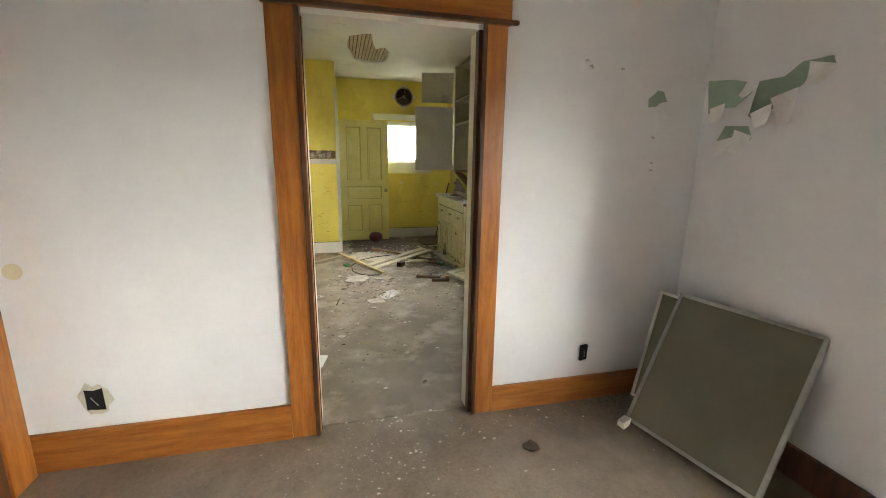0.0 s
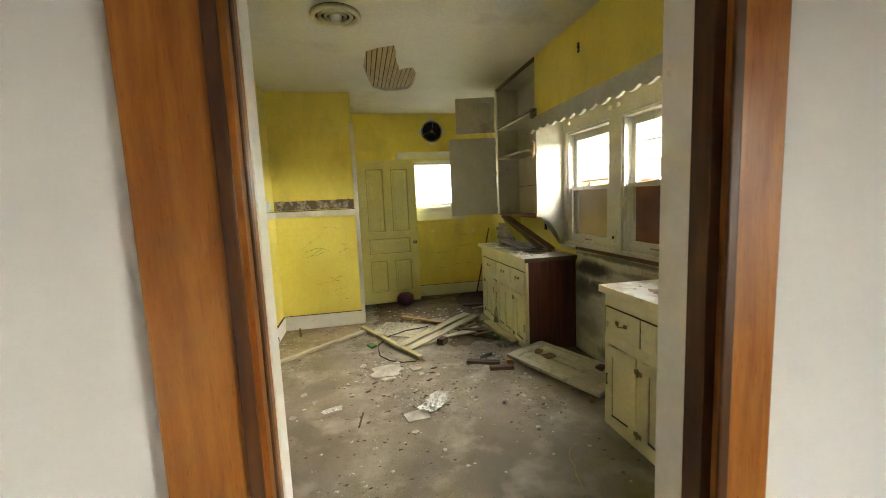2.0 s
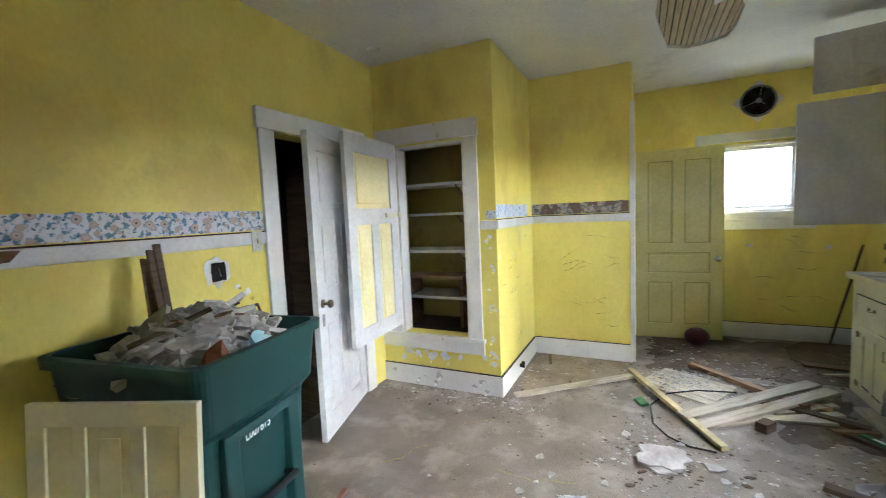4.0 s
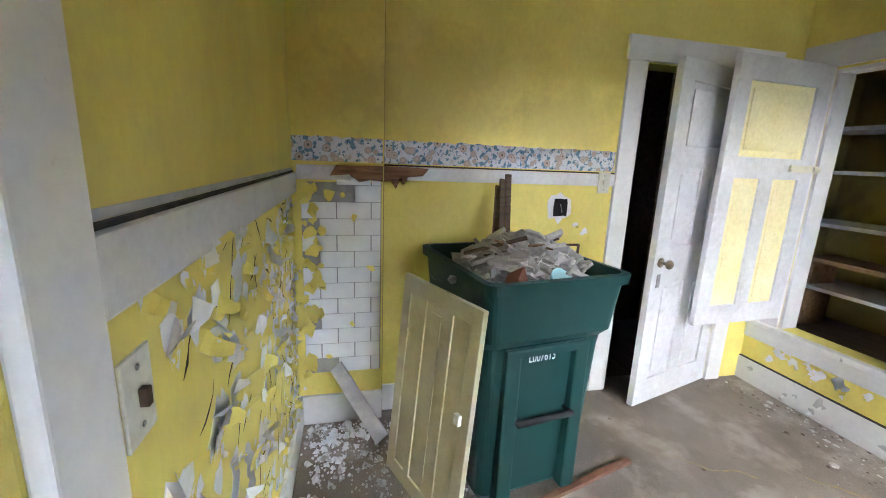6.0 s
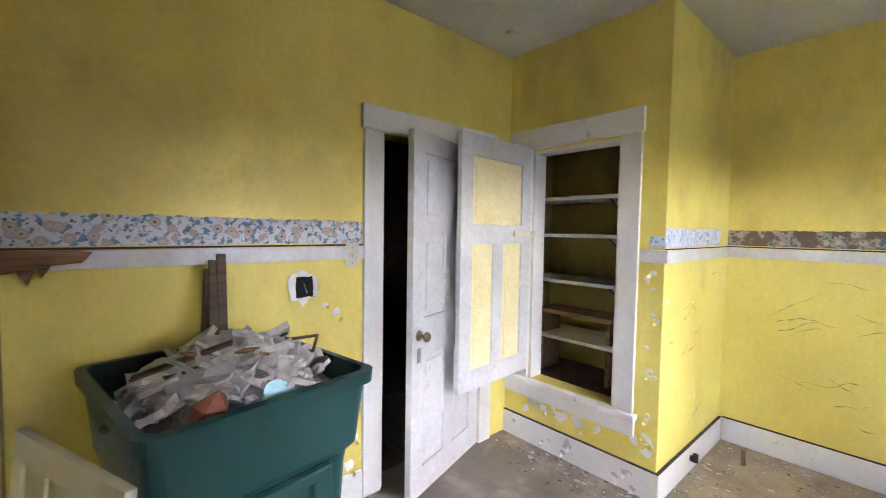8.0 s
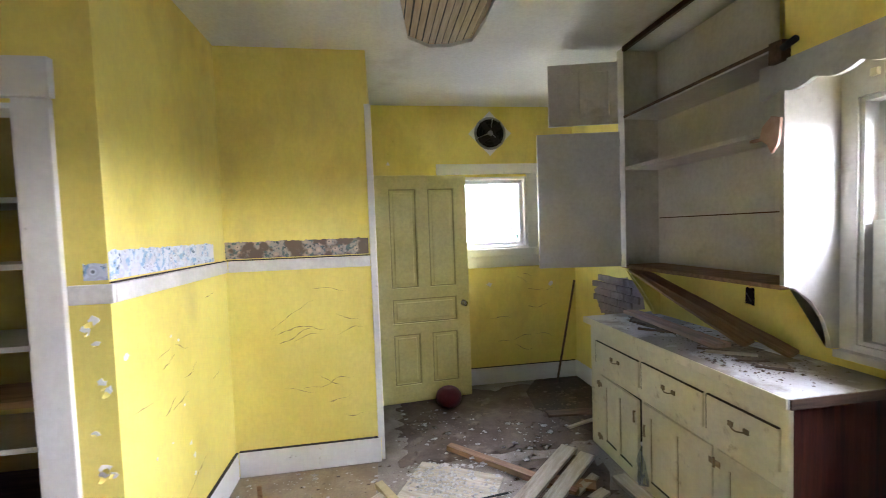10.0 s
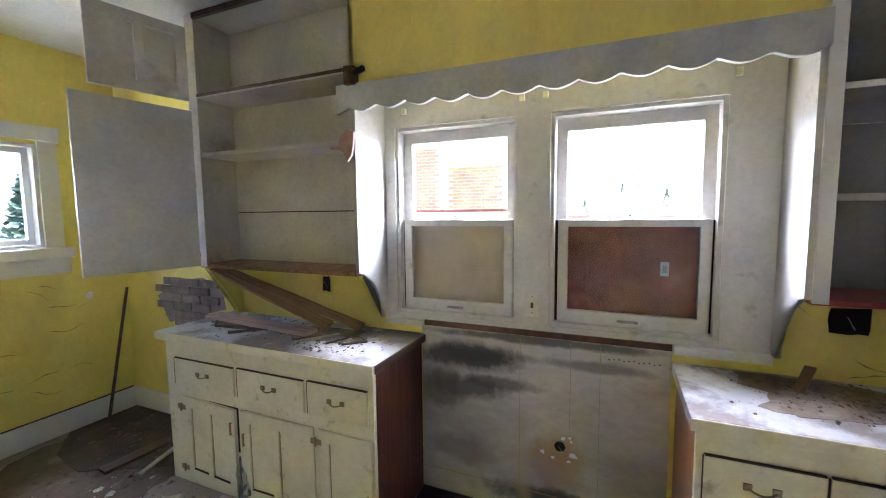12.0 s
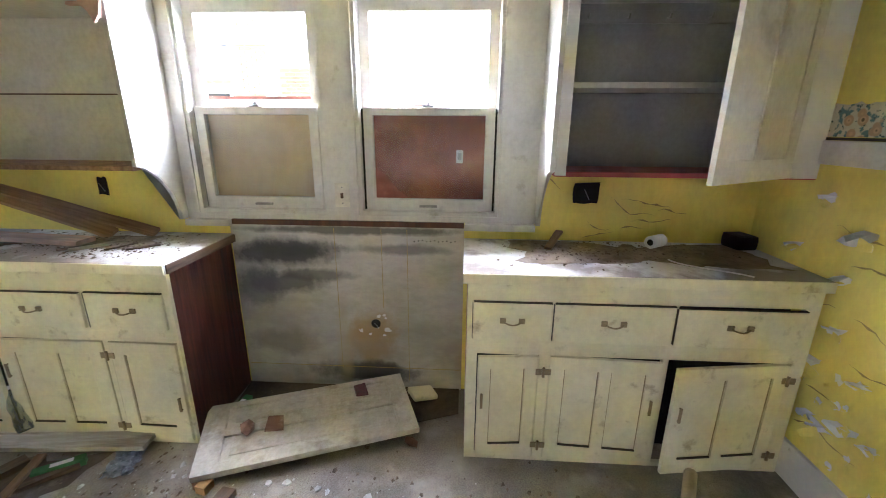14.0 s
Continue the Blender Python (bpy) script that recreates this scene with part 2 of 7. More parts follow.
SINK_WALL = surface("mouldy_grey_wall_board", (0.42, 0.395, 0.33), (0.56, 0.53, 0.46), 2.2, 30, 0.7, 0.2, stain=(0.27, 0.25, 0.2), stain_scale=2.6, stain_at=(0.5, 0.72), stretch=(1, 0.55, 1.1), grain=0.3)
PLASTER = surface("broken_white_plaster", (0.4, 0.36, 0.32), (0.66, 0.62, 0.57), 8, 50, 0.9, 0.4, local=True, vary=0.45)
PAPER = surface("white_paint_back", (0.7, 0.69, 0.67), (0.82, 0.81, 0.8), 10, 60, 0.8, 0.1, grain=0.1)
PAPER_GREY = surface("grey_paint_back", (0.4, 0.39, 0.38), (0.52, 0.51, 0.5), 10, 60, 0.8, 0.1, grain=0.1)
SAGE = surface("sage_green_old_paint", (0.24, 0.33, 0.25), (0.3, 0.39, 0.3), 5, 40, 0.7, 0.1, grain=0.15)
TILE = surface("white_brick_tile", (0.74, 0.74, 0.75), (0.82, 0.82, 0.83), 6, 40, 0.35, 0.05, grain=0.06, vary=0.05)
GROUT = surface("grey_tile_joint", (0.3, 0.29, 0.28), (0.4, 0.39, 0.38), 8, 60, 0.9, 0.2)
BIN_GREEN = surface("dark_green_plastic", (0.009, 0.042, 0.036), (0.013, 0.052, 0.045), 3, 60, 0.42, 0.08, stain=(0.05, 0.085, 0.075), stain_scale=3, stain_at=(0.6, 0.9), local=True)
METAL = surface("dull_grey_metal", (0.22, 0.21, 0.2), (0.4, 0.39, 0.37), 10, 80, 0.4, 0.1, metal=0.9, local=True)
BRASS = surface("tarnished_brass", (0.2, 0.16, 0.1), (0.34, 0.27, 0.17), 10, 80, 0.4, 0.1, metal=0.85, local=True)
CHROME = surface("worn_chrome", (0.5, 0.5, 0.5), (0.68, 0.68, 0.68), 10, 80, 0.25, 0.05, metal=0.95, local=True)
# black that paints the shade inside hollows, gaps and recesses
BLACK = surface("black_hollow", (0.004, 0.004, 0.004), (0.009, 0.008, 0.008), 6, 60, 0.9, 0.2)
IVORY = surface("ivory_switch_plastic", (0.55, 0.52, 0.42), (0.65, 0.62, 0.5), 10, 60, 0.4, 0.05)
OSB = surface("red_brown_panel_board", (0.24, 0.075, 0.05), (0.38, 0.14, 0.095), 6, 18, 0.55, 0.2, grain=0.4, stain=(0.4, 0.2, 0.14), stain_scale=6, stain_at=(0.56, 0.76))
TAN_BOARD = surface("tan_fibre_board", (0.55, 0.43, 0.27), (0.66, 0.53, 0.35), 3, 40, 0.7, 0.1)
SCREEN_MESH = surface("olive_grey_screen_mesh", (0.11, 0.105, 0.07), (0.155, 0.145, 0.1), 1.2, 200, 0.6, 0.1)
BRICK = surface("orange_red_brick", (0.26, 0.06, 0.035), (0.36, 0.1, 0.055), 2, 30, 0.85, 0.3, vary=0.4)
MORTAR = surface("pale_mortar", (0.25, 0.18, 0.15), (0.32, 0.25, 0.21), 4, 60, 0.9, 0.3)
OLD_BRICK = surface("crumbling_grey_brown_brick", (0.2, 0.145, 0.11), (0.34, 0.27, 0.21), 8, 40, 0.95, 0.5, vary=0.5)
WHITE_OUT = surface("white_outdoor_paint", (0.7, 0.7, 0.7), (0.8, 0.8, 0.8), 1, 30, 0.5, 0.05)
GRASS = surface("dull_winter_ground", (0.14, 0.14, 0.115), (0.22, 0.215, 0.185), 0.8, 20, 0.95, 0.5)
BARK = surface("grey_bark", (0.09, 0.075, 0.06), (0.17, 0.14, 0.12), 6, 30, 0.95, 0.5)
LEAF = surface("dark_evergreen", (0.025, 0.05, 0.03), (0.05, 0.085, 0.05), 3, 20, 0.8, 0.2)
GLASS = pane_material("window_glass")
DIRTY_GLASS = pane_material("dirty_window_glass", haze=0.08, haze_colour=(0.45, 0.43, 0.38))
ORANGE_BRICK = surface("orange_clay_lump", (0.24, 0.09, 0.05), (0.34, 0.14, 0.08), 8, 40, 0.9, 0.3, local=True)
RUBBER = surface("black_rubber", (0.012, 0.012, 0.012), (0.02, 0.02, 0.02), 6, 60, 0.7, 0.1, local=True)
MAROON = surface("maroon_ball_skin", (0.07, 0.012, 0.018), (0.11, 0.02, 0.028), 6, 90, 0.45, 0.15, local=True)
GREEN_CARD = surface("faded_green_card", (0.05, 0.15, 0.045), (0.08, 0.22, 0.07), 6, 40, 0.6, 0.1, local=True)
SHELF_RED = surface("red_shelf_edge", (0.3, 0.05, 0.05), (0.4, 0.08, 0.08), 6, 40, 0.5, 0.1)
CRACK_SHADE = surface("brown_hairline_crack", (0.32, 0.24, 0.08), (0.43, 0.33, 0.12), 20, 60, 0.9, 0.1)
CARDBOARD = surface("mottled_card", (0.3, 0.22, 0.13), (0.42, 0.33, 0.2), 6, 40, 0.8, 0.2, local=True)


def blotch(mat, centre, radii, colour, ragged_by=1.2, scale=6.0, amount=0.9):
    """A stain with a shape of its own at one place of a surface."""
    n, l = mat.node_tree.nodes, mat.node_tree.links
    target = n["Principled BSDF"].inputs["Base Color"]
    before = target.links[0].from_socket
    place = n.new("ShaderNodeMapping")
    place.vector_type = "TEXTURE"
    place.inputs["Location"].default_value, place.inputs["Scale"].default_value = centre, radii
    geo, size, tex, add, ramp_, mix = n.new("ShaderNodeNewGeometry"), n.new("ShaderNodeVectorMath"), n.new("ShaderNodeTexNoise"), n.new("ShaderNodeMath"), n.new("ShaderNodeMapRange"), n.new("ShaderNodeMix")
    l.new(geo.outputs["Position"], place.inputs["Vector"])
    size.operation = "LENGTH"
    l.new(place.outputs["Vector"], size.inputs[0])
    tex.inputs["Scale"].default_value, tex.inputs["Detail"].default_value, tex.inputs["Roughness"].default_value = scale, 9, 0.68
    l.new(geo.outputs["Position"], tex.inputs["Vector"])
    add.operation = "MULTIPLY_ADD"
    add.inputs[1].default_value = ragged_by * 2
    l.new(tex.outputs["Fac"], add.inputs[0])
    l.new(size.outputs["Value"], add.inputs[2])
    ramp_.inputs["From Min"].default_value, ramp_.inputs["From Max"].default_value = 0.55 + ragged_by, 1.15 + ragged_by
    ramp_.inputs["To Min"].default_value, ramp_.inputs["To Max"].default_value = amount, 0.0
    l.new(add.outputs[0], ramp_.inputs["Value"])
    mix.data_type = "RGBA"
    l.new(ramp_.outputs[0], mix.inputs["Factor"])
    l.new(before, mix.inputs["A"])
    mix.inputs["B"].default_value = (*colour, 1)
    l.new(mix.outputs["Result"], target)


# mould bands, the rust round the pipe hole, bare white where the board has flaked
for cy, cz, ry, rz, c, am in ((5.12, 0.83, 0.22, 0.07, (0.05, 0.05, 0.052), 0.9), (5.16, 0.63, 0.22, 0.07, (0.07, 0.07, 0.07), 0.85), (4.65, 0.1, 0.17, 0.06, (0.06, 0.06, 0.06), 0.85), (4.7, 0.29, 0.16, 0.14, (0.33, 0.23, 0.11), 0.6), (4.8, 0.93, 0.7, 0.025, (0.06, 0.055, 0.05), 0.8), (5.15, 0.80, 0.30, 0.07, (0.045, 0.045, 0.045), 0.9), (4.98, 0.68, 0.25, 0.035, (0.07, 0.07, 0.068), 0.7), (5.3, 0.62, 0.14, 0.12, (0.08, 0.08, 0.075), 0.7), (4.5, 0.83, 0.3, 0.03, (0.08, 0.08, 0.075), 0.6), (4.75, 0.1, 0.28, 0.07, (0.06, 0.06, 0.058), 0.85), (5.2, 0.28, 0.2, 0.08, (0.14, 0.135, 0.12), 0.6), (4.68, 0.38, 0.14, 0.12, (0.36, 0.24, 0.1), 0.7), (4.85, 0.3, 0.05, 0.3, (0.4, 0.33, 0.2), 0.5)):
    blotch(SINK_WALL, (2.17, cy, cz), (0.5, ry, rz), c, 1.0, 5.0, am)

# brown soot on the west wall, over the paper border
for cy, cz, ry, rz in ((3.45, 1.8, 0.55, 0.3), (4.2, 1.65, 0.4, 0.2), (3.0, 1.75, 0.3, 0.25)):
    blotch(YELLOW, (-1.95, cy, cz), (0.3, ry, rz), (0.3, 0.2, 0.07), 1.3, 3.0, 0.3)


# ---- structure ----
H = 2.75
YF, YK = 2.57, 2.78  # the partition's two faces
XW, XE = -1.87, 2.17  # kitchen, west and east
YP, YC, YB = 5.80, 6.93, 8.10  # pantry wall, chimney-side wall, back wall
XC, XN = -0.78, 0.15  # corner by the pantry, corner by the nook
DOORWAY = (-0.05, 0.0, 0.93, 2.045)
W1, W2 = (4.885, 1.015, 5.565, 2.035), (4.025, 1.015, 4.725, 2.035)
BW = (0.86, 1.36, 1.66, 2.06)
PANTRY = (-1.66, 0.46, -1.03, 2.05)
XFE = 2.19  # the front room's east wall
FRONT_WINDOW = (0.3, 0.65, 0.92, 1.88)
WESTDOOR = (4.69, 0.0, 5.50, 2.03)

floor_front = built("floor_front_room", solid(B(), -1.37, -2.6, -0.12, 2.35, 2.64, -0.006), FLOOR_OLD, "worn brown wooden floor with plaster crumbs")


def ragged_floor():
    bm = B()
    outline = [(-1.99, 2.70)]
    n = 40
    for i in range(n + 1):
        x = 0.02 + 0.82 * i / n
        outline.append((x, 2.625 + 0.02 * noise.noise(Vector((x * 9, 3, 1))) + 0.012 * noise.noise(Vector((x * 40, 1, 1)))))
    outline += [(2.3, 2.70), (2.3, 8.2), (-1.99, 8.2)]
    return profile(bm, outline, -0.1, 0.0, "xyz")


floor = built("floor", ragged_floor(), FLOOR_KITCHEN, "dusty brown sheet floor, worn and littered")

wall_front = built("wall_front_room", plate(B(), -1.37, 2.34, 0, H, [DOORWAY], YF, 2.675, "xzy"), WHITE_WALL, "white painted plaster wall")
wall_front_east = built("wall_front_room_east", plate(B(), -2.6, YF, 0, H, [FRONT_WINDOW], XFE, XFE + 0.15, "yzx"), WHITE_WALL, "white plaster wall with peeling patches")
wall_front_west = built("wall_front_room_west", solid(B(), -1.37, -2.6, 0, -1.22, YF, H), WHITE_WALL, "white plaster wall")
wall_front_back = built("wall_front_room_south", solid(B(), -1.37, -2.75, 0, 2.34, -2.6, H), WHITE_WALL, "white plaster wall")
built("ceiling_front_room", solid(B(), -1.37, -2.75, H, 2.34, 2.674, H + 0.1), CEILING, "off-white ceiling")

wall_south = built("wall_south", plate(B(), -2.02, 2.32, 0, H, [DOORWAY], 2.675, YK, "xzy"), YELLOW, "yellow painted wall with heavily peeling paint")
wall_west = built("wall_west", plate(B(), YK, YP, 0, H, [WESTDOOR], -2.02, XW, "yzx"), YELLOW, "grimy yellow painted wall")
wall_chimney = built("wall_chimney", solid(B(), XW, YK, 0, -1.80, 3.22, H), YELLOW, "yellow painted chimney breast")
wall_pantry = built("wall_pantry", plate(B(), -2.02, XC, 0, H, [PANTRY], YP, YP + 0.12, "xzy"), YELLOW, "yellow wall round a pantry opening")
wall_chase = built("wall_chase", solid(B(), XC - 0.12, YP + 0.12, 0, XC, YC, H), YELLOW, "bright yellow painted wall")
wall_chase_b = built("wall_chase_north", solid(B(), XC - 0.12, YC, 0, XN, YC + 0.12, H), YELLOW, "bright yellow painted wall")
wall_nook = built("wall_nook", plate(B(), YC + 0.12, YB, 0, H, [(YC + 0.14, 0, 7.80, 2.05)], XN - 0.12, XN, "yzx"), YELLOW, "yellow wall beside the back door")
wall_back = built("wall_north", plate(B(), -0.1, 2.32, 0, H, [BW], YB, YB + 0.16, "xzy"), YELLOW, "grimy yellow painted wall")
wall_east = built("wall_east", plate(B(), YK, YB, 0, H, [W1, W2], XE, XE + 0.15, "yzx"), YELLOW, "yellow wall with two sash windows")
# unseen walls added to close the two doorways against the sky, and the pantry's shell
built("wall_west_room", plate(B(), 4.3, 5.79, 0, 2.5, [], -3.0, -2.95, "yzx"), DARK_WOOD, "dark wall added behind the west door")
built("wall_west_room_side", plate(B(), -2.95, -2.02, 0, 2.5, [], 4.3, 4.35, "xzy"), DARK_WOOD, "dark wall added behind the west door")
built("wall_west_room_north", solid(B(), -3.0, 5.79, 0, -2.02, 5.84, 2.5), DARK_WOOD, "dark wall added behind the west door")
built("ceiling_west_room", solid(B(), -3.0, 4.3, 2.5, -2.02, 5.92, 2.55), DARK_WOOD, "dark ceiling added behind the west door")
built("floor_west_room", solid(B(), -3.0, 4.3, -0.1, -1.99, 5.92, -0.004), DARK_WOOD, "dark floor added behind the west door")
# pantry walls carry their shade in the browner yellow
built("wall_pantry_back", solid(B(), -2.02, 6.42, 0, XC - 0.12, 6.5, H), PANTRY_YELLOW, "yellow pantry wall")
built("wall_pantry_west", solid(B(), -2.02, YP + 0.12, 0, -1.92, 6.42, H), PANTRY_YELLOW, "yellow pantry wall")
built("wall_pantry_east", solid(B(), XC - 0.132, YP + 0.121, 0, XC - 0.1205, 6.419, H), PANTRY_YELLOW, "pantry wall, browner for the shade inside")
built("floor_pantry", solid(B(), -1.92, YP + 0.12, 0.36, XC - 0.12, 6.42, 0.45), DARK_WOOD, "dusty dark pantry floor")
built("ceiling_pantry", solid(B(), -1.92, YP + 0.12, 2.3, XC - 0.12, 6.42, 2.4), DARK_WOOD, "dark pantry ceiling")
built("wall_porch", solid(B(), -0.9, YC + 0.12, 0, -0.82, 8.26, H), WHITE_TRIM, "pale wall added beyond the back door")
built("wall_porch_north", solid(B(), -0.82, 8.1, 0, -0.1, 8.26, H), WHITE_TRIM, "pale wall added beyond the back door")


def ceiling_mesh():
    """The kitchen's ceiling, with a broken hole that bares the laths."""
    bm = B()
    z = H
    hole = [(0.33, 5.62), (0.44, 5.53), (0.56, 5.47), (0.585, 5.6), (0.60, 5.8), (0.64, 5.98), (0.66, 6.1), (0.72, 6.04), (0.78, 6.02), (0.84, 6.2), (0.85, 6.5), (0.83, 6.75), (0.7, 6.84), (0.57, 6.86), (0.42, 6.75), (0.36, 6.4), (0.31, 6.05)]
    outer = [(-2.02, 2.675), (2.32, 2.675), (2.32, 8.26), (-2.02, 8.26)]
    rings = []
    for pts in (outer, hole):
        vs = [bm.verts.new((x, y, z)) for x, y in pts]
        rings.append(vs)
        for i in range(len(vs)):
            bm.edges.new((vs[i], vs[(i + 1) % len(vs)]))
    bmesh.ops.triangle_fill(bm, use_beauty=True, edges=bm.edges[:])
    # the broken edge goes up through the plaster
    vs = rings[1]
    up = [bm.verts.new((v.co.x, v.co.y, z + 0.022)) for v in vs]
    for i in range(len(vs)):
        j = (i + 1) % len(vs)
        bm.faces.new([vs[i], vs[j], up[j], up[i]])
    # laths
    x = 0.26
    k = 0
    while x < 0.92:
        w = 0.034
        solid(bm, x, 5.4, z + 0.023 + 0.002 * (k % 2), x + w, 6.95, z + 0.032 + 0.002 * (k % 2))
        x += w + 0.010 + 0.004 * noise.noise(Vector((x * 30, 0, 0)))
        k += 1
    solid(bm, -2.02, 2.675, z + 0.14, 2.32, 8.26, z + 0.2)
    return bm


ceiling = built("ceiling", ceiling_mesh(), CEILING, "stained off-white ceiling with a hole baring wooden laths")
LATH = surface("dusty_lath", (0.36, 0.27, 0.17), (0.52, 0.41, 0.27), 8, 50, 0.85, 0.3, stretch=(8, 0.6, 8))
ceiling.data.materials.append(LATH)
# plate over the laths is black: the void's dark is in its colour
ceiling.data.materials.append(BLACK)
for poly in ceiling.data.polygons:
    c = poly.center
    if c.z > H + 0.015 and c.z < H + 0.1:
        poly.material_index = 1
    elif c.z >= H + 0.1:
        poly.material_index = 2

# ---- doorway casing, front room side: varnished oak ----
casing = tagged(new("door_casing"), "orange varnished oak door casing with a capped header", kind="structure")
for a, b in ((-0.101, 0.025), (0.869, 0.984)):
    part("side_casing", solid(B(), a, YF - 0.024, 0, b, YF - 0.001, 2.045, 0.004), ORANGE_WOOD, casing)
for a, b in ((0.014, 0.036), (0.858, 0.88)):
    part("bead", solid(B(), a, YF - 0.033, 0, b, YF - 0.0245, 2.045, 0.004), DARK_VARNISH_SHADE, casing, "dark stop bead")
part("header", solid(B(), -0.115, YF - 0.026, 2.048, 1.0, YF - 0.001, 2.2, 0.004), ORANGE_WOOD_X, casing)
part("cap", solid(B(), -0.145, YF - 0.05, 2.046, 1.03, YF - 0.0265, 2.066, 0.006), DARK_VARNISH_SHADE, casing, "dark moulded ledge")
part("top_cap", solid(B(), -0.15, YF - 0.06, 2.201, 1.035, YF - 0.001, 2.23, 0.006), ORANGE_WOOD_X, casing)
part("jamb", solid(B(), -0.0495, YF - 0.001, 0, 0.038, 2.645, 2.024, 0.002), ORANGE_WOOD, casing, "varnished oak jamb")
# same oak as the left jamb; its shade is in the darker colour
part("jamb", solid(B(), 0.846, YF - 0.001, 0, 0.9295, 2.617, 2.024, 0.002), DARK_VARNISH_SHADE, casing, "oak jamb with its shade painted dark")
part("stop", solid(B(), 0.0385, YF + 0.02, 0, 0.043, YF + 0.036, 2.02, 0.002), DARK_VARNISH_SHADE, casing, "dark door stop")
part("inner_jamb", wobble(solid(B(), -0.0495, 2.646, 0, 0.041, 2.703, 2.024, 0.002), 0.0015, 12), WHITE_TRIM, casing, "chipped white painted jamb")
part("inner_jamb", wobble(solid(B(), 0.847, 2.618, 0, 0.9295, 2.70, 2.024, 0.002), 0.0015, 12), WHITE_TRIM, casing, "chipped white painted jamb")
part("head_jamb", solid(B(), 0.0435, YF - 0.001, 2.024, 0.8455, YK + 0.001, 2.0445, 0.002), WHITE_TRIM, casing)
# kitchen side
for a, b in ((-0.157, -0.053), (0.932, 1.04)):
    part("kitchen_casing", solid(B(), a, YK + 0.001, 0, b, YK + 0.024, 2.05, 0.004), WHITE_TRIM, casing, "old white painted casing")
part("kitchen_header", solid(B(), -0.17, YK + 0.001, 2.052, 1.05, YK + 0.026, 2.17, 0.004), WHITE_TRIM, casing)


def board(name, x0, y0, z0, x1, y1, z1, material, label, bevel=0.004):
    return built(name, solid(B(), x0, y0, z0, x1, y1, z1, bevel), material, label)


board("baseboard_front_west", -1.218, YF - 0.022, -0.006, -0.103, YF - 0.001, 0.185, ORANGE_WOOD_X, "orange varnished oak baseboard")
board("baseboard_front_east", 0.986, YF - 0.022, -0.006, XFE - 0.022, YF - 0.001, 0.15, ORANGE_WOOD_X, "orange varnished oak baseboard")
# baseboard on the shaded side, painted as a darker copy of the oak
board("baseboard_front_side", XFE - 0.022, -2.59, -0.006, XFE - 0.001, YF - 0.023, 0.15, DARK_VARNISH_SHADE, "oak baseboard, its shade put into the dark colour")
board("trim_front_west_casing", -1.219, 2.40, -0.006, -1.192, 2.535, 2.1, ORANGE_WOOD, "orange varnished oak casing of a side door")
board("trim_front_west_jamb", -1.219, 2.26, -0.006, -1.20, 2.398, 2.1, DARK_VARNISH_SHADE, "dark jamb of a side door")

# ---- kitchen trim ----
board("baseboard_west_a", XW + 0.001, 3.222, 0, XW + 0.02, 4.573, 0.16, WHITE_TRIM, "chipped white baseboard")
board("baseboard_chimney", -1.799, YK + 0.02, 0, -1.78, 3.22, 0.17, WHITE_TRIM, "crumbling white baseboard")
board("baseboard_south_west", -1.798, YK + 0.001, 0, -0.159, YK + 0.02, 0.17, WHITE_TRIM, "chipped white baseboard")
board("baseboard_south_east", 1.042, YK + 0.001, 0, XE - 0.01, YK + 0.02, 0.17, WHITE_TRIM, "chipped white baseboard")
board("baseboard_pantry", XW + 0.002, YP - 0.02, 0, XC + 0.02, YP - 0.001, 0.165, WHITE_TRIM, "chipped white baseboard")
board("baseboard_chase", XC + 0.001, YP + 0.0, 0, XC + 0.02, YC - 0.021, 0.165, WHITE_TRIM, "chipped white baseboard")
board("baseboard_chase_north", XC + 0.021, YC - 0.02, 0, XN - 0.002, YC - 0.001, 0.165, WHITE_TRIM, "white baseboard")
board("baseboard_back", XN + 0.002, YB - 0.02, 0, XE - 0.022, YB - 0.001, 0.165, WHITE_TRIM, "white baseboard")
board("baseboard_east_nook", XE - 0.02, 6.95, 0, XE - 0.001, YB - 0.001, 0.165, WHITE_TRIM, "white baseboard")
board("trim_corner", XN - 0.02, YC - 0.022, 0.166, XN + 0.022, YC - 0.001, 2.4, WHITE_TRIM, "white corner trim, paint flaking")
board("trim_nook_casing", XN + 0.001, YC + 0.002, 0, XN + 0.022, YC + 0.13, 2.05, WHITE_TRIM, "white door casing")

# shadow step at the chimney's corner, painted as a brown strip
board("trim_chimney_seam", XW + 0.001, 3.2205, 0.0, -1.8005, 3.2235, H - 0.002, CRACK_SHADE, "brown strip painting shade on the chimney's side", 0)
RAIL = surface("white_chair_rail_paint", (0.58, 0.56, 0.53), (0.7, 0.68, 0.66), 3, 40, 0.45, 0.1, stain=(0.3, 0.24, 0.17), stain_scale=5, stain_at=(0.66, 0.8))
RZ0, RZ1 = 1.335, 1.405
board("chair_rail_west", XW + 0.001, 3.30, RZ0, XW + 0.022, 4.573, RZ1, RAIL, "white chair rail")
board("chair_rail_south_west", -1.798, YK + 0.001, 1.27, -0.159, YK + 0.022, 1.362, RAIL, "white chair rail, cracked and dusty")
board("chair_rail_south_east", 1.042, YK + 0.001, RZ0 - 0.02, 1.86, YK + 0.022, RZ1, RAIL, "white chair rail")
board("chair_rail_pantry", -0.904, YP - 0.022, RZ0, XC + 0.022, YP - 0.001, RZ1, RAIL, "white chair rail")
board("chair_rail_chase", XC + 0.001, YP, RZ0, XC + 0.022, YC - 0.023, RZ1, RAIL, "white chair rail")
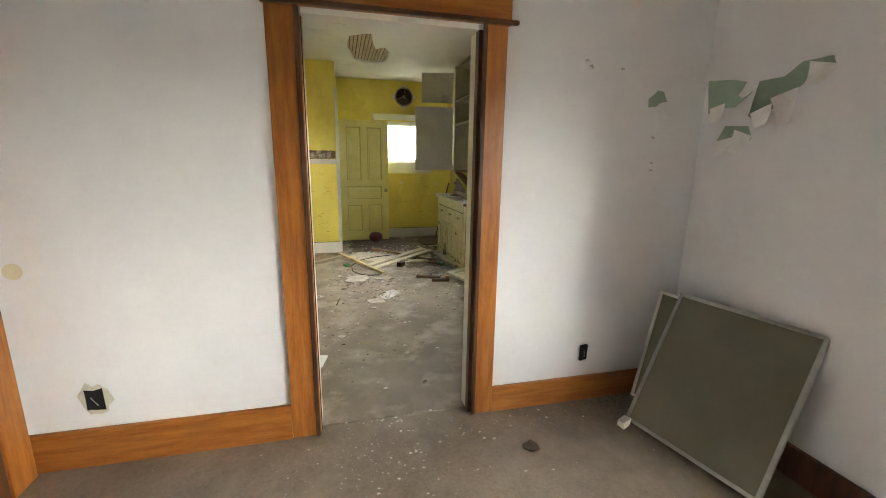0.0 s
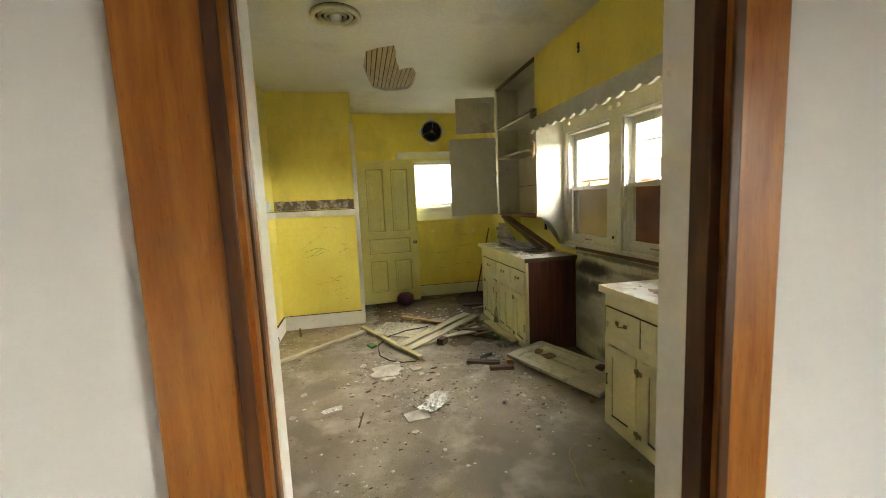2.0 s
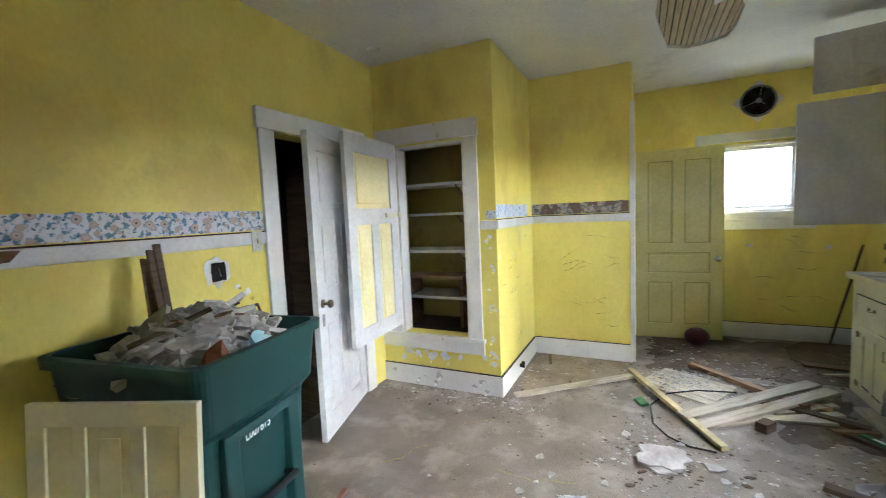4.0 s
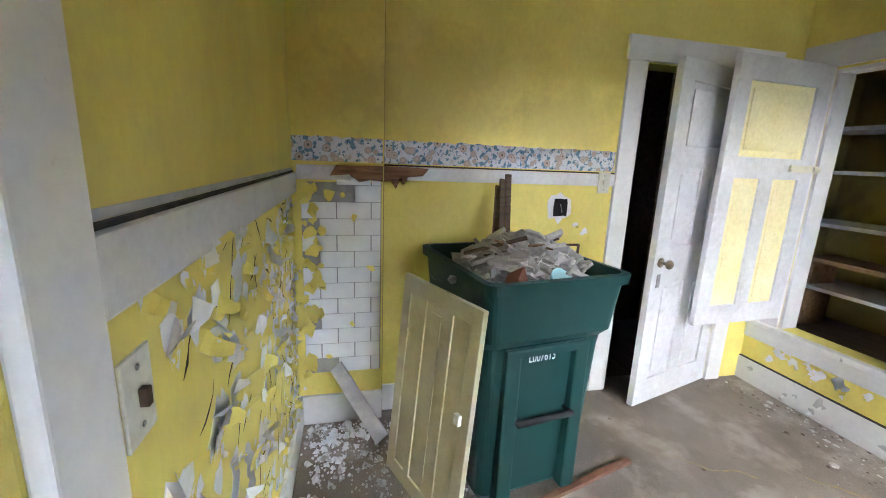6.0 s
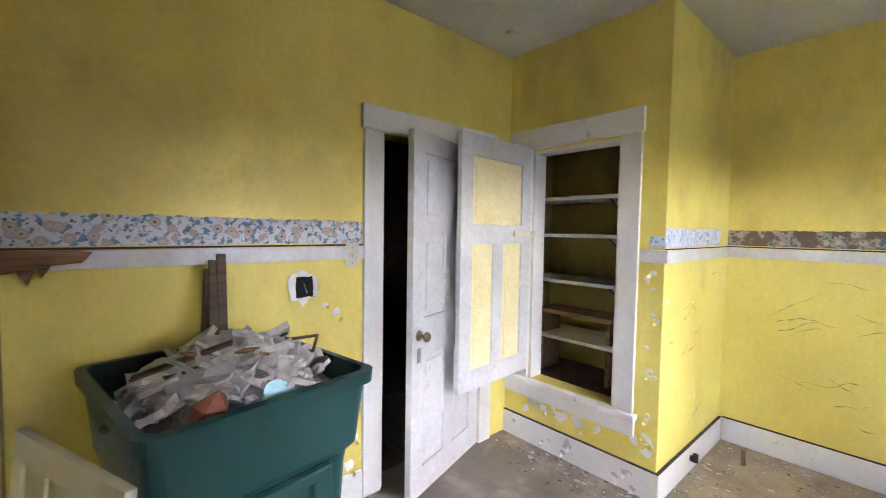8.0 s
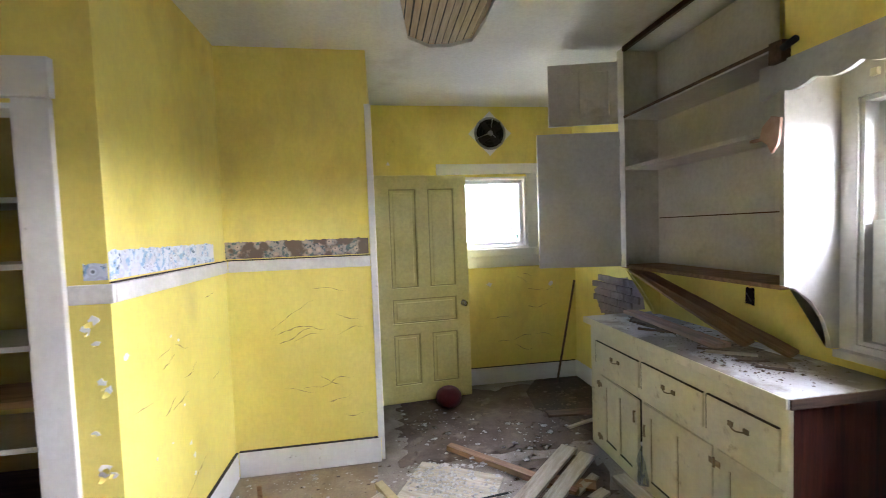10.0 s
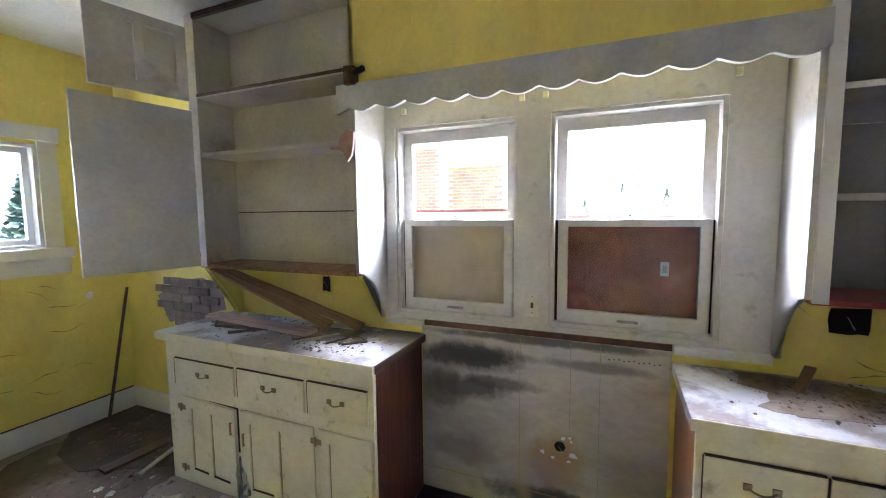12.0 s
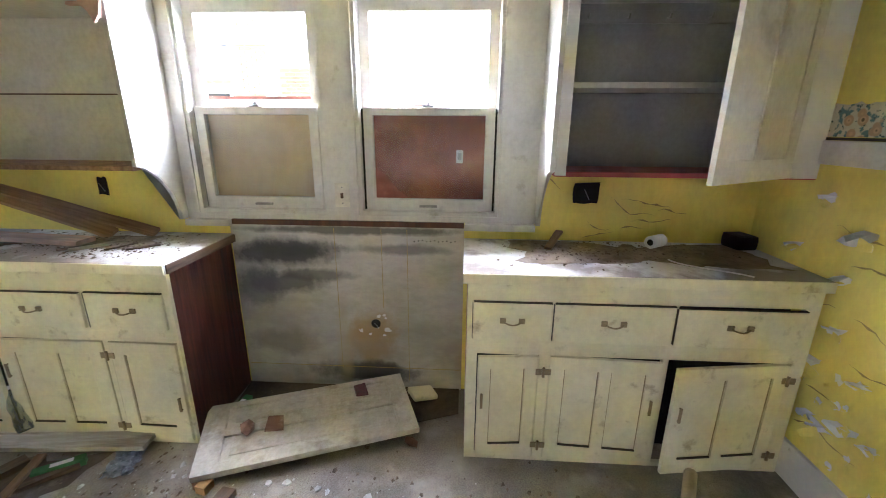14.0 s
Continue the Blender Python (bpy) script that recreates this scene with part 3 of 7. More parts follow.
board("chair_rail_chase_north", XC + 0.023, YC - 0.022, RZ0, XN - 0.022, YC - 0.001, RZ1, RAIL, "white chair rail")
TORN_RAIL = surface("split_bare_rail_wood", (0.16, 0.075, 0.035), (0.3, 0.16, 0.08), 6, 50, 0.8, 0.4, stretch=(6, 0.7, 6), stain=(0.06, 0.035, 0.02), stain_scale=8)
built("chair_rail_broken", wobble(profile(B(), [(3.224, 1.404), (3.30, 1.402), (3.36, 1.404), (3.46, 1.398), (3.40, 1.382), (3.43, 1.36), (3.35, 1.352), (3.325, 1.31), (3.31, 1.345), (3.29, 1.29), (3.27, 1.335), (3.224, 1.325)], XW + 0.001, XW + 0.028, "yzx"), 0.004, 22), TORN_RAIL, "split bare end of a chair rail, paint torn off")
board("chair_rail_chimney", -1.799, YK + 0.023, RZ0 - 0.005, -1.784, 3.06, RZ1 - 0.004, RAIL, "dusty white chair rail on the chimney breast")
built("chair_rail_chimney_broken", wobble(profile(B(), [(2.99, 1.403), (3.215, 1.405), (3.215, 1.33), (3.15, 1.335), (3.1, 1.325), (3.05, 1.36), (2.96, 1.352), (3.02, 1.38)], -1.799, -1.778, "yzx"), 0.003, 22), TORN_RAIL, "split bare wood chair rail on the chimney breast")
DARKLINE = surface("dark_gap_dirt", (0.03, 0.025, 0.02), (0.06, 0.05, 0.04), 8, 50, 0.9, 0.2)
# shadow lines over the chair rails, drawn as thin dark strips
board("trim_rail_shadow_gap", XW + 0.001, 3.224, RZ1 + 0.001, XW + 0.012, 4.573, RZ1 + 0.009, DARKLINE, "dark shadow line painted over the chair rail", 0)
board("trim_rail_gap_south", -1.798, YK + 0.001, 1.363, -0.159, YK + 0.01, 1.37, DARKLINE, "dark shadow line painted over the chair rail", 0)
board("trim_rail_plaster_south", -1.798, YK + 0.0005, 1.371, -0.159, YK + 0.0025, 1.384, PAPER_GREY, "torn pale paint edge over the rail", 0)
board("trim_rail_gap_south_east", 1.042, YK + 0.001, RZ1 + 0.001, 1.86, YK + 0.012, RZ1 + 0.012, DARKLINE, "dark shadow line painted over the chair rail", 0)
board("trim_rail_gap_chase", XC + 0.001, YP, RZ1 + 0.001, XC + 0.012, YC - 0.013, RZ1 + 0.007, DARKLINE, "dark shadow line painted over the chair rail", 0)
board("trim_rail_gap_chase_north", XC + 0.013, YC - 0.012, RZ1 + 0.001, XN - 0.022, YC - 0.001, RZ1 + 0.009, DARKLINE, "dark shadow line painted over the chair rail", 0)


def floral(name, ground, flower, leaf, worn, worn_at):
    """Printed wallpaper border: flower heads with dark centres, blue-green leaves between, paper worn through."""
    mat = surface(name, ground, tuple(min(1, c * 1.08) for c in ground), 8, 80, 0.65, 0.05, grain=0.15)
    n, l = mat.node_tree.nodes, mat.node_tree.links
    bsdf = n["Principled BSDF"]
    base = bsdf.inputs["Base Color"].links[0].from_socket
    pos = n.new("ShaderNodeNewGeometry").outputs["Position"]

    def layer(base, source, a, b, colour, invert=False):
        r, x = n.new("ShaderNodeValToRGB"), n.new("ShaderNodeMix")
        r.color_ramp.elements[0].position, r.color_ramp.elements[1].position = a, b
        if invert:
            r.color_ramp.elements[0].color, r.color_ramp.elements[1].color = (1, 1, 1, 1), (0, 0, 0, 1)
        l.new(source, r.inputs["Fac"])
        x.data_type = "RGBA"
        l.new(r.outputs["Color"], x.inputs["Factor"]), l.new(base, x.inputs["A"])
        x.inputs["B"].default_value = (*colour, 1)
        return x.outputs["Result"]

    def noisy(scale, detail=4):
        t = n.new("ShaderNodeTexNoise")
        t.inputs["Scale"].default_value, t.inputs["Detail"].default_value = scale, detail
        l.new(pos, t.inputs["Vector"])
        return t.outputs["Fac"]

    def cells(scale):
        t = n.new("ShaderNodeTexVoronoi")
        t.inputs["Scale"].default_value = scale
        l.new(pos, t.inputs["Vector"])
        return t.outputs["Distance"]

    c = layer(base, noisy(38), 0.52, 0.58, leaf)
    c = layer(c, noisy(60), 0.6, 0.66, tuple(v * 0.4 for v in leaf))
    c = layer(c, cells(19), 0.36, 0.42, flower, True)
    c = layer(c, cells(19), 0.2, 0.26, tuple(v * 1.25 for v in flower), True)
    c = layer(c, cells(19), 0.1, 0.15, tuple(v * 0.35 for v in flower), True)
    c = layer(c, noisy(9, 8), worn_at, worn_at + 0.06, worn)
    l.new(c, bsdf.inputs["Base Color"])
    return mat


FLORAL_BLUE = floral("blue_floral_border", (0.58, 0.58, 0.6), (0.42, 0.34, 0.29), (0.13, 0.23, 0.32), (0.55, 0.55, 0.58), 0.6)
FLORAL_PALE = floral("faded_blue_border", (0.6, 0.64, 0.72), (0.5, 0.52, 0.6), (0.28, 0.42, 0.6), (0.62, 0.62, 0.66), 0.55)
FLORAL_BROWN = floral("torn_brown_border", (0.32, 0.27, 0.22), (0.4, 0.3, 0.22), (0.1, 0.13, 0.12), (0.13, 0.09, 0.06), 0.5)
FLORAL_CREAM = floral("cream_floral_border", (0.55, 0.5, 0.36), (0.45, 0.3, 0.18), (0.12, 0.2, 0.2), (0.5, 0.45, 0.3), 0.66)


def border(name, axis, a, b, w, side, material, label, z0=RZ1 + 0.014, z1=1.535):
    """A paper border along a wall, its top edge cut round the leaves."""
    n = max(8, int(abs(b - a) / 0.012))
    top = [(b + (a - b) * i / n, z1 + 0.012 * noise.noise(Vector(((b + (a - b) * i / n) * 28, 2, 0))) + 0.006 * noise.noise(Vector(((b + (a - b) * i / n) * 70, 5, 0)))) for i in range(n + 1)]
    return built(name, profile(B(), [(a, z0), (b, z0)] + top, w + side * 0.0008, w + side * 0.003, "yzx" if axis == "y" else "xzy"), material, label)


border("wall_border_west", "y", 3.225, 4.57, XW, 1, FLORAL_BLUE, "blue and tan floral wallpaper border")
border("wall_border_chimney", "y", YK + 0.004, 3.215, -1.80, 1, FLORAL_BLUE, "blue and tan floral wallpaper border")
border("wall_border_chase", "y", YP + 0.004, 6.75, XC, 1, FLORAL_PALE, "faded blue wallpaper border", z1=1.525)
border("wall_border_pantry", "x", -0.86, XC - 0.002, YP, -1, FLORAL_PALE, "torn faded wallpaper border", z1=1.48)
border("wall_border_chase_north", "x", XC + 0.004, XN - 0.03, YC, -1, FLORAL_BROWN, "torn brown wallpaper border", z1=1.525)
border("wall_border_south_east", "x", 1.05, 2.1, YK, 1, FLORAL_CREAM, "cream floral wallpaper border")


# ---- windows ----
def sash(name, parent, y0, z0, y1, z1, x0, x1, stile, rail_top, rail_bottom, paint):
    s = part(name, plate(B(), y0, y1, z0, z1, [(y0 + stile, z0 + rail_bottom, y1 - stile, z1 - rail_top)], x0, x1, "yzx", 0.003), paint, parent)
    return s


def glass(parent, a0, z0, a1, z1, w, axes="yzx", material=None):
    g = part("pane", plate(B(), a0, a1, z0, z1, [], w - 0.0015, w + 0.0015, axes), material or GLASS, parent, "clear dusty window pane")
    g.visible_shadow = False
    return g


def east_window(name, o, lower, label):
    y0, z0, y1, z1 = o
    win = tagged(new(name), label, kind="structure")
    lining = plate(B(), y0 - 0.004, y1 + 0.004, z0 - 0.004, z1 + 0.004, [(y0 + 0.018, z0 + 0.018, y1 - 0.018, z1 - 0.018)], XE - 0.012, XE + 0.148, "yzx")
    part("window_frame", lining, DARKENED_TRIM, win)
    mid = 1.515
    up = sash("upper_sash", win, y0 + 0.02, mid - 0.015, y1 - 0.02, z1 - 0.02, XE + 0.05, XE + 0.085, 0.05, 0.06, 0.035, DARKENED_TRIM)
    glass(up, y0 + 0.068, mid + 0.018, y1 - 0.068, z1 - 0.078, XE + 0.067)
    lo = sash("lower_sash", win, y0 + 0.03, z0 + 0.02, y1 - 0.034, mid + 0.02, XE + 0.008, XE + 0.043, 0.045, 0.035, 0.06, DARKENED_TRIM)
    if lower == "tan":
        glass(lo, y0 + 0.064, z0 + 0.078, y1 - 0.064, mid - 0.013, XE + 0.025, material=DIRTY_GLASS)
        part("board", solid(B(), XE + 0.09, y0 + 0.02, z0 + 0.02, XE + 0.102, y1 - 0.02, mid + 0.06), TAN_BOARD, win, "tan fibre board behind the glass")
        part("board_edge", wobble(solid(B(), XE + 0.104, y0 + 0.02, mid + 0.0, XE + 0.12, y1 - 0.02, mid + 0.075), 0.003, 20), RED_WOOD, win, "dark board end seen over the sash")
    else:
        outline = [(y0 + 0.064, mid - 0.013), (y1 - 0.064, mid - 0.013), (y1 - 0.064, z0 + 0.25), (y1 - 0.13, z0 + 0.2), (y1 - 0.2, z0 + 0.12), (y1 - 0.26, z0 + 0.078), (y0 + 0.064, z0 + 0.078)]
        g = part("pane", profile(B(), outline, XE + 0.023, XE + 0.026, "yzx"), DIRTY_GLASS, lo, "broken dusty window pane")
        g.visible_shadow = False
        part("board", solid(B(), XE + 0.09, y0 + 0.02, z0 + 0.02, XE + 0.102, y1 - 0.02, mid + 0.04), OSB, win, "red-brown panel board behind the broken glass")
        part("sticker", solid(B(), XE + 0.0885, 4.205, 1.27, XE + 0.0898, 4.24, 1.335), PAPER, win, "small white sticker")
        part("sticker_print", solid(B(), XE + 0.0878, 4.213, 1.285, XE + 0.0883, 4.232, 1.32), PAPER_GREY, win, "grey print on the sticker")
    bm = solid(B(), XE - 0.008, (y0 + y1) / 2 - 0.045, z0 + 0.04, XE + 0.007, (y0 + y1) / 2 + 0.045, z0 + 0.052, 0.003)
    part("sash_lift", bm, METAL, lo, "metal sash lift")
    lock = solid(B(), XE - 0.0, (y0 + y1) / 2 - 0.03, mid + 0.021, XE + 0.04, (y0 + y1) / 2 + 0.03, mid + 0.032, 0.004)
    rod(lock, (XE + 0.02, (y0 + y1) / 2, mid + 0.03), (XE + 0.02, (y0 + y1) / 2, mid + 0.045), 0.012)
    part("sash_lock", lock, METAL, win, "metal sash lock")
    # the gaps beside the sash are solid black strips, shade painted in
    for a, b in ((y1 - 0.033, y1 - 0.0185), (y0 + 0.0185, y0 + 0.029)):
        part("side_gap", solid(B(), XE + 0.03, a, z0 + 0.02, XE + 0.044, b, mid + 0.015), BLACK, win, "black strip painting the sash channel's dark gap")
    return win


east_window("window_1", W1, "tan", "white double-hung sash window, lower half boarded")
east_window("window_2", W2, "osb", "white double-hung sash window with broken lower pane")
ALC0, ALC1 = 3.82, 5.65  # the window alcove between the wall cupboards
XU = 1.87  # the wall cupboards' front
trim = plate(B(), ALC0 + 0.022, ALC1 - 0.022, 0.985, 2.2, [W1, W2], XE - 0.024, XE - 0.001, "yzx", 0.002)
built("window_casing", trim, DARKENED_TRIM, "wide white casing round both windows")
board("window_stool_a", XE - 0.06, 5.40, 0.95, XE - 0.001, ALC1 - 0.022, 0.983, DARKENED_TRIM, "worn white window stool")
board("window_stool_b", XE - 0.06, ALC0 + 0.022, 0.95, XE - 0.001, 4.19, 0.983, DARKENED_TRIM, "worn white window stool")
board("window_stool_gap", XE - 0.03, 4.192, 0.955, XE - 0.001, 5.398, 0.983, DARK_VARNISH_SHADE, "dark broken window ledge")
sink_wall = built("wall_sink_board", plate(B(), 4.19, 5.42, 0.0, 0.952, [], XE - 0.012, XE - 0.001, "yzx"), SINK_WALL, "grey-beige wall board with black mould and rust")

# back window
bwin = tagged(new("window_3"), "small white window in the back wall", kind="structure")
x0, z0, x1, z1 = BW
part("window_frame", plate(B(), x0 - 0.004, x1 + 0.004, z0 - 0.004, z1 + 0.004, [(x0 + 0.02, z0 + 0.02, x1 - 0.02, z1 - 0.02)], YB - 0.012, YB + 0.158, "xzy"), WHITE_TRIM, bwin)
bs = part("sash", plate(B(), x0 + 0.022, x1 - 0.022, z0 + 0.022, z1 - 0.022, [(x0 + 0.06, z0 + 0.06, x1 - 0.06, z1 - 0.06)], YB + 0.04, YB + 0.075, "xzy", 0.003), WHITE_TRIM, bwin)
glass(bs, x0 + 0.058, z0 + 0.058, x1 - 0.058, z1 - 0.058, YB + 0.055, "xzy")
part("muntin", solid(B(), x0 + 0.06, YB + 0.046, 1.55, x1 - 0.06, YB + 0.066, 1.557), PAPER_GREY, bs, "thin grey bar")
part("sill", solid(B(), x0 - 0.12, YB - 0.05, 1.28, x1 + 0.16, YB - 0.001, z0 - 0.005, 0.005), WHITE_TRIM, bwin)
part("apron", solid(B(), x0 - 0.1, YB - 0.022, 1.17, x1 + 0.14, YB - 0.001, 1.279, 0.003), WHITE_TRIM, bwin)
part("header", solid(B(), x0 - 0.1, YB - 0.03, z1 + 0.03, x1 + 0.13, YB - 0.001, z1 + 0.13, 0.004), WHITE_TRIM, bwin)
part("side_casing", solid(B(), x1 + 0.005, YB - 0.022, z0 - 0.004, x1 + 0.115, YB - 0.001, z1 + 0.029, 0.003), WHITE_TRIM, bwin)
part("side_casing", solid(B(), x0 - 0.09, YB - 0.022, z0 - 0.004, x0 - 0.005, YB - 0.001, z1 + 0.029, 0.003), WHITE_TRIM, bwin)

# front-room window, behind the walker
fwin = tagged(new("window_4"), "sash window of the front room", kind="structure")
fy0, fz0, fy1, fz1 = FRONT_WINDOW
part("window_frame", plate(B(), fy0, fy1, fz0, fz1, [(fy0 + 0.04, fz0 + 0.05, fy1 - 0.04, 1.25), (fy0 + 0.04, 1.29, fy1 - 0.04, fz1 - 0.05)], XFE + 0.08, XFE + 0.12, "yzx", 0.003), ORANGE_WOOD, fwin)
for a, b in ((fz0 + 0.045, 1.255), (1.285, fz1 - 0.045)):
    glass(fwin, fy0 + 0.035, a, fy1 - 0.035, b, XFE + 0.1)

# ---- pantry opening ----
pan = tagged(new("pantry_casing"), "white painted casing and ledge of the pantry opening", kind="structure")
px0, pz0, px1, pz1 = PANTRY
part("side_casing", solid(B(), px1, YP - 0.024, pz0, px1 + 0.115, YP - 0.001, pz1 + 0.01, 0.004), WHITE_TRIM, pan)
part("side_casing", solid(B(), px0 - 0.115, YP - 0.024, pz0, px0, YP - 0.001, pz1 + 0.01, 0.004), WHITE_TRIM, pan)
part("header", solid(B(), XW + 0.028, YP - 0.03, pz1 + 0.012, px1 + 0.125, YP - 0.001, pz1 + 0.15, 0.004), WHITE_TRIM, pan)
part("sill", solid(B(), XW + 0.003, YP - 0.05, pz0 - 0.035, px1 + 0.135, YP + 0.12, pz0 - 0.001, 0.006), WHITE_TRIM, pan, "worn white ledge")
part("apron", solid(B(), XW + 0.01, YP - 0.022, pz0 - 0.135, px1 + 0.125, YP - 0.001, pz0 - 0.036, 0.004), WHITE_TRIM, pan)
part("lining", plate(B(), px0 + 0.001, px1 - 0.001, pz0, pz1 - 0.001, [(px0 + 0.02, pz0 - 1, px1 - 0.02, pz1 - 0.02)], YP - 0.0005, YP + 0.119, "xzy"), WHITE_TRIM, pan)

# ---- west doorway casing ----
wd = tagged(new("west_door_casing"), "white painted door casing with header", kind="structure")
part("side_casing", solid(B(), XW + 0.001, 4.575, 0, XW + 0.024, 4.69, 2.035, 0.004), WHITE_TRIM, wd)
part("side_casing", solid(B(), XW + 0.001, 5.50, 0, XW + 0.024, 5.615, 2.035, 0.004), WHITE_TRIM, wd)
part("header", solid(B(), XW + 0.001, 4.56, 2.037, XW + 0.028, 5.63, 2.165, 0.004), WHITE_TRIM, wd)
part("jamb", solid(B(), -2.019, 4.6905, 0, XW + 0.0005, 4.71, 2.03), WHITE_TRIM, wd)
part("jamb", solid(B(), -2.019, 5.48, 0, XW + 0.0005, 5.4995, 2.03), WHITE_TRIM, wd)

# ---- wall cupboards over the counters, the yellow box and the scalloped valance ----
built("wall_soffit", solid(B(), XU, ALC0, 2.2, XE - 0.001, ALC1, H - 0.001), YELLOW, "yellow boxed-in wall over the windows")


def valance():
    bm = B()
    y0, y1, top = ALC0 + 0.0, ALC1 + 0.07, 2.199
    n, teeth = 130, 12.5
    low = []
    for i in range(n + 1):
        f = i / n
        p = (f * teeth) % 1.0
        low.append((y0 + (y1 - y0) * f, 2.085 - 0.024 * abs(math.sin(math.pi * p)) + 0.006 * math.sin(f * 9)))
    rings = [[(XU - 0.024, y, top), (XU - 0.002, y, top), (XU - 0.002, y, z), (XU - 0.024, y, z)] for y, z in low]
    return loft(bm, rings)


built("trim_valance", valance(), surface("dull_grey_white_valance", (0.42, 0.42, 0.4), (0.52, 0.52, 0.5), 3, 40, 0.5, 0.1, stain=(0.3, 0.28, 0.24), stain_at=(0.6, 0.8)), "scalloped grey-white valance board")


def scroll_end(y, flip):
    """The end panel of a wall cupboard, whose foot sweeps back to the window stool."""
    pts = [(XU, H - 0.002), (XU, 1.27)]
    for i in range(9):
        a = i / 8 * math.pi / 2
        pts.append((XU + 0.235 * math.sin(a), 1.27 - 0.285 * (1 - math.cos(a)) ** 0.8))
    pts += [(XE - 0.065, 0.984), (XE - 0.002, 0.984), (XE - 0.002, H - 0.002)]
    return profile(B(), pts, y, y + 0.02, "xzy")


# ---- doors ----
def panel_door(name, w, h, t, rects, paint, panel_paint, m, label, category="door"):
    """A panelled leaf: hinge at x = 0, thickness along y, foot at z = 0."""
    d = thing(name, m, label, category)
    part("frame", plate(B(), 0, w, 0, h, rects, -t / 2, t / 2, "xzy", 0.003), paint, d)
    for x0, z0, x1, z1 in rects:
        bm = solid(B(), x0 - 0.002, -t * 0.14, z0 - 0.002, x1 + 0.002, t * 0.14, z1 + 0.002)
        i = 0.035
        if x1 - x0 > 0.12:
            solid(bm, x0 + i, -t * 0.3, z0 + i, x1 - i, t * 0.3, z1 - i, t * 0.12)
        part("panel", bm, panel_paint, d)
    return d


def knob(parent, x, z, y, side, material, label, r=0.027):
    bm = rod(B(), (x, y, z), (x, y + side * 0.05, z), 0.009)
    bmesh.ops.create_uvsphere(bm, u_segments=16, v_segments=10, radius=r, matrix=Matrix.Translation((x, y + side * 0.055, z)) @ Matrix.Diagonal((1, 0.75, 1, 1)))
    rod(bm, (x, y, z), (x, y + side * 0.006, z), r * 1.05, sides=18)
    return part("knob", bm, material, parent, label, smooth=True)


# the yellow back door, folded back towards the window wall
back_door = panel_door("back_door", 0.83, 2.04, 0.04,
    [(0.12, 0.16, 0.36, 0.62), (0.47, 0.16, 0.71, 0.62), (0.12, 0.72, 0.71, 0.94), (0.12, 1.04, 0.36, 1.92), (0.47, 1.04, 0.71, 1.92)],
    YELLOW_DOOR, YELLOW_DOOR, pose(0.165, 7.80, 0.012, 0, 0, 5), "pale yellow five-panel wooden door standing open")
# darker groove paints the relief that soft light leaves flat, with some grime
GROOVE = surface("grimy_yellow_groove", (0.42, 0.36, 0.12), (0.54, 0.47, 0.17), 6, 40, 0.6, 0.1)
for x0, z0, x1, z1 in ((0.12, 0.16, 0.36, 0.62), (0.47, 0.16, 0.71, 0.62), (0.12, 0.72, 0.71, 0.94), (0.12, 1.04, 0.36, 1.92), (0.47, 1.04, 0.71, 1.92)):
    part("moulding", plate(B(), x0 + 0.001, x1 - 0.001, z0 + 0.001, z1 - 0.001, [(x0 + 0.011, z0 + 0.011, x1 - 0.011, z1 - 0.011)], -0.0145, -0.004, "xzy"), GROOVE, back_door, "moulding darkened for groove shade and grime")
knob(back_door, 0.775, 0.87, -0.02, -1, CHROME, "chrome door knob")

west_door = panel_door("west_door", 0.78, 2.01, 0.04,
    [(0.12, 0.16, 0.35, 0.78), (0.45, 0.16, 0.67, 0.78), (0.12, 1.0, 0.35, 1.45), (0.45, 1.0, 0.67, 1.45), (0.12, 1.53, 0.67, 1.9)],
    WHITE_DOOR, WHITE_DOOR, pose(XW + 0.0, 5.475, 0.012, 0, 0, -90 + 17), "chalky white panelled door standing ajar")
knob(west_door, 0.72, 0.91, 0.02, 1, BRASS, "tarnished brass knob")
part("keyhole_plate", solid(B(), 0.7, 0.0205, 0.76, 0.735, 0.023, 0.84, 0.001), METAL, west_door, "worn keyhole plate")

pantry_door = panel_door("pantry_door", 0.70, 1.53, 0.035,
    [(0.1, 0.12, 0.3, 0.88), (0.4, 0.12, 0.6, 0.88), (0.1, 1.0, 0.6, 1.4)],
    WHITE_DOOR, PANEL_YELLOW, pose(px0 + 0.0, YP - 0.045, 0.535, 0, 0, -86.5), "white pantry door with yellow panels, swung open")
latch = solid(B(), 0.02, 0.018, 0.925, 0.2, 0.034, 0.965, 0.004)
rod(latch, (0.02, 0.026, 0.945), (-0.03, 0.026, 0.945), 0.02)
part("latch", latch, CREAM, pantry_door, "painted wooden turn latch")

# ---- pantry shelves ----
for z, y0 in ((1.725, 6.02), (1.46, 6.02), (1.13, 6.02), (0.715, 6.02)):
    sh = thing("pantry_shelf", pose(0, 0, z), "white-edged wooden pantry shelf on brackets", "shelf", "pantry shelves")
    part("board", solid(B(), -1.919, y0, 0, -0.902, 6.419, 0.02, 0.002), SHELF_PAINT, sh)
    part("front_edge", solid(B(), -1.919, y0 - 0.004, -0.002, -0.902, y0 - 0.0005, 0.021, 0.001), PAPER, sh, "white painted shelf edge")
    for x in (-1.24,):
        bm = solid(B(), x, y0 + 0.04, -0.004, x + 0.012, 6.415, -0.001)
        solid(bm, x, 6.40, -0.2, x + 0.012, 6.418, -0.001)
        rod(bm, (x + 0.006, y0 + 0.06, -0.006), (x + 0.006, 6.4, -0.17), 0.006)
        part("bracket", bm, DARK_VARNISH_SHADE, sh, "dark metal shelf bracket")
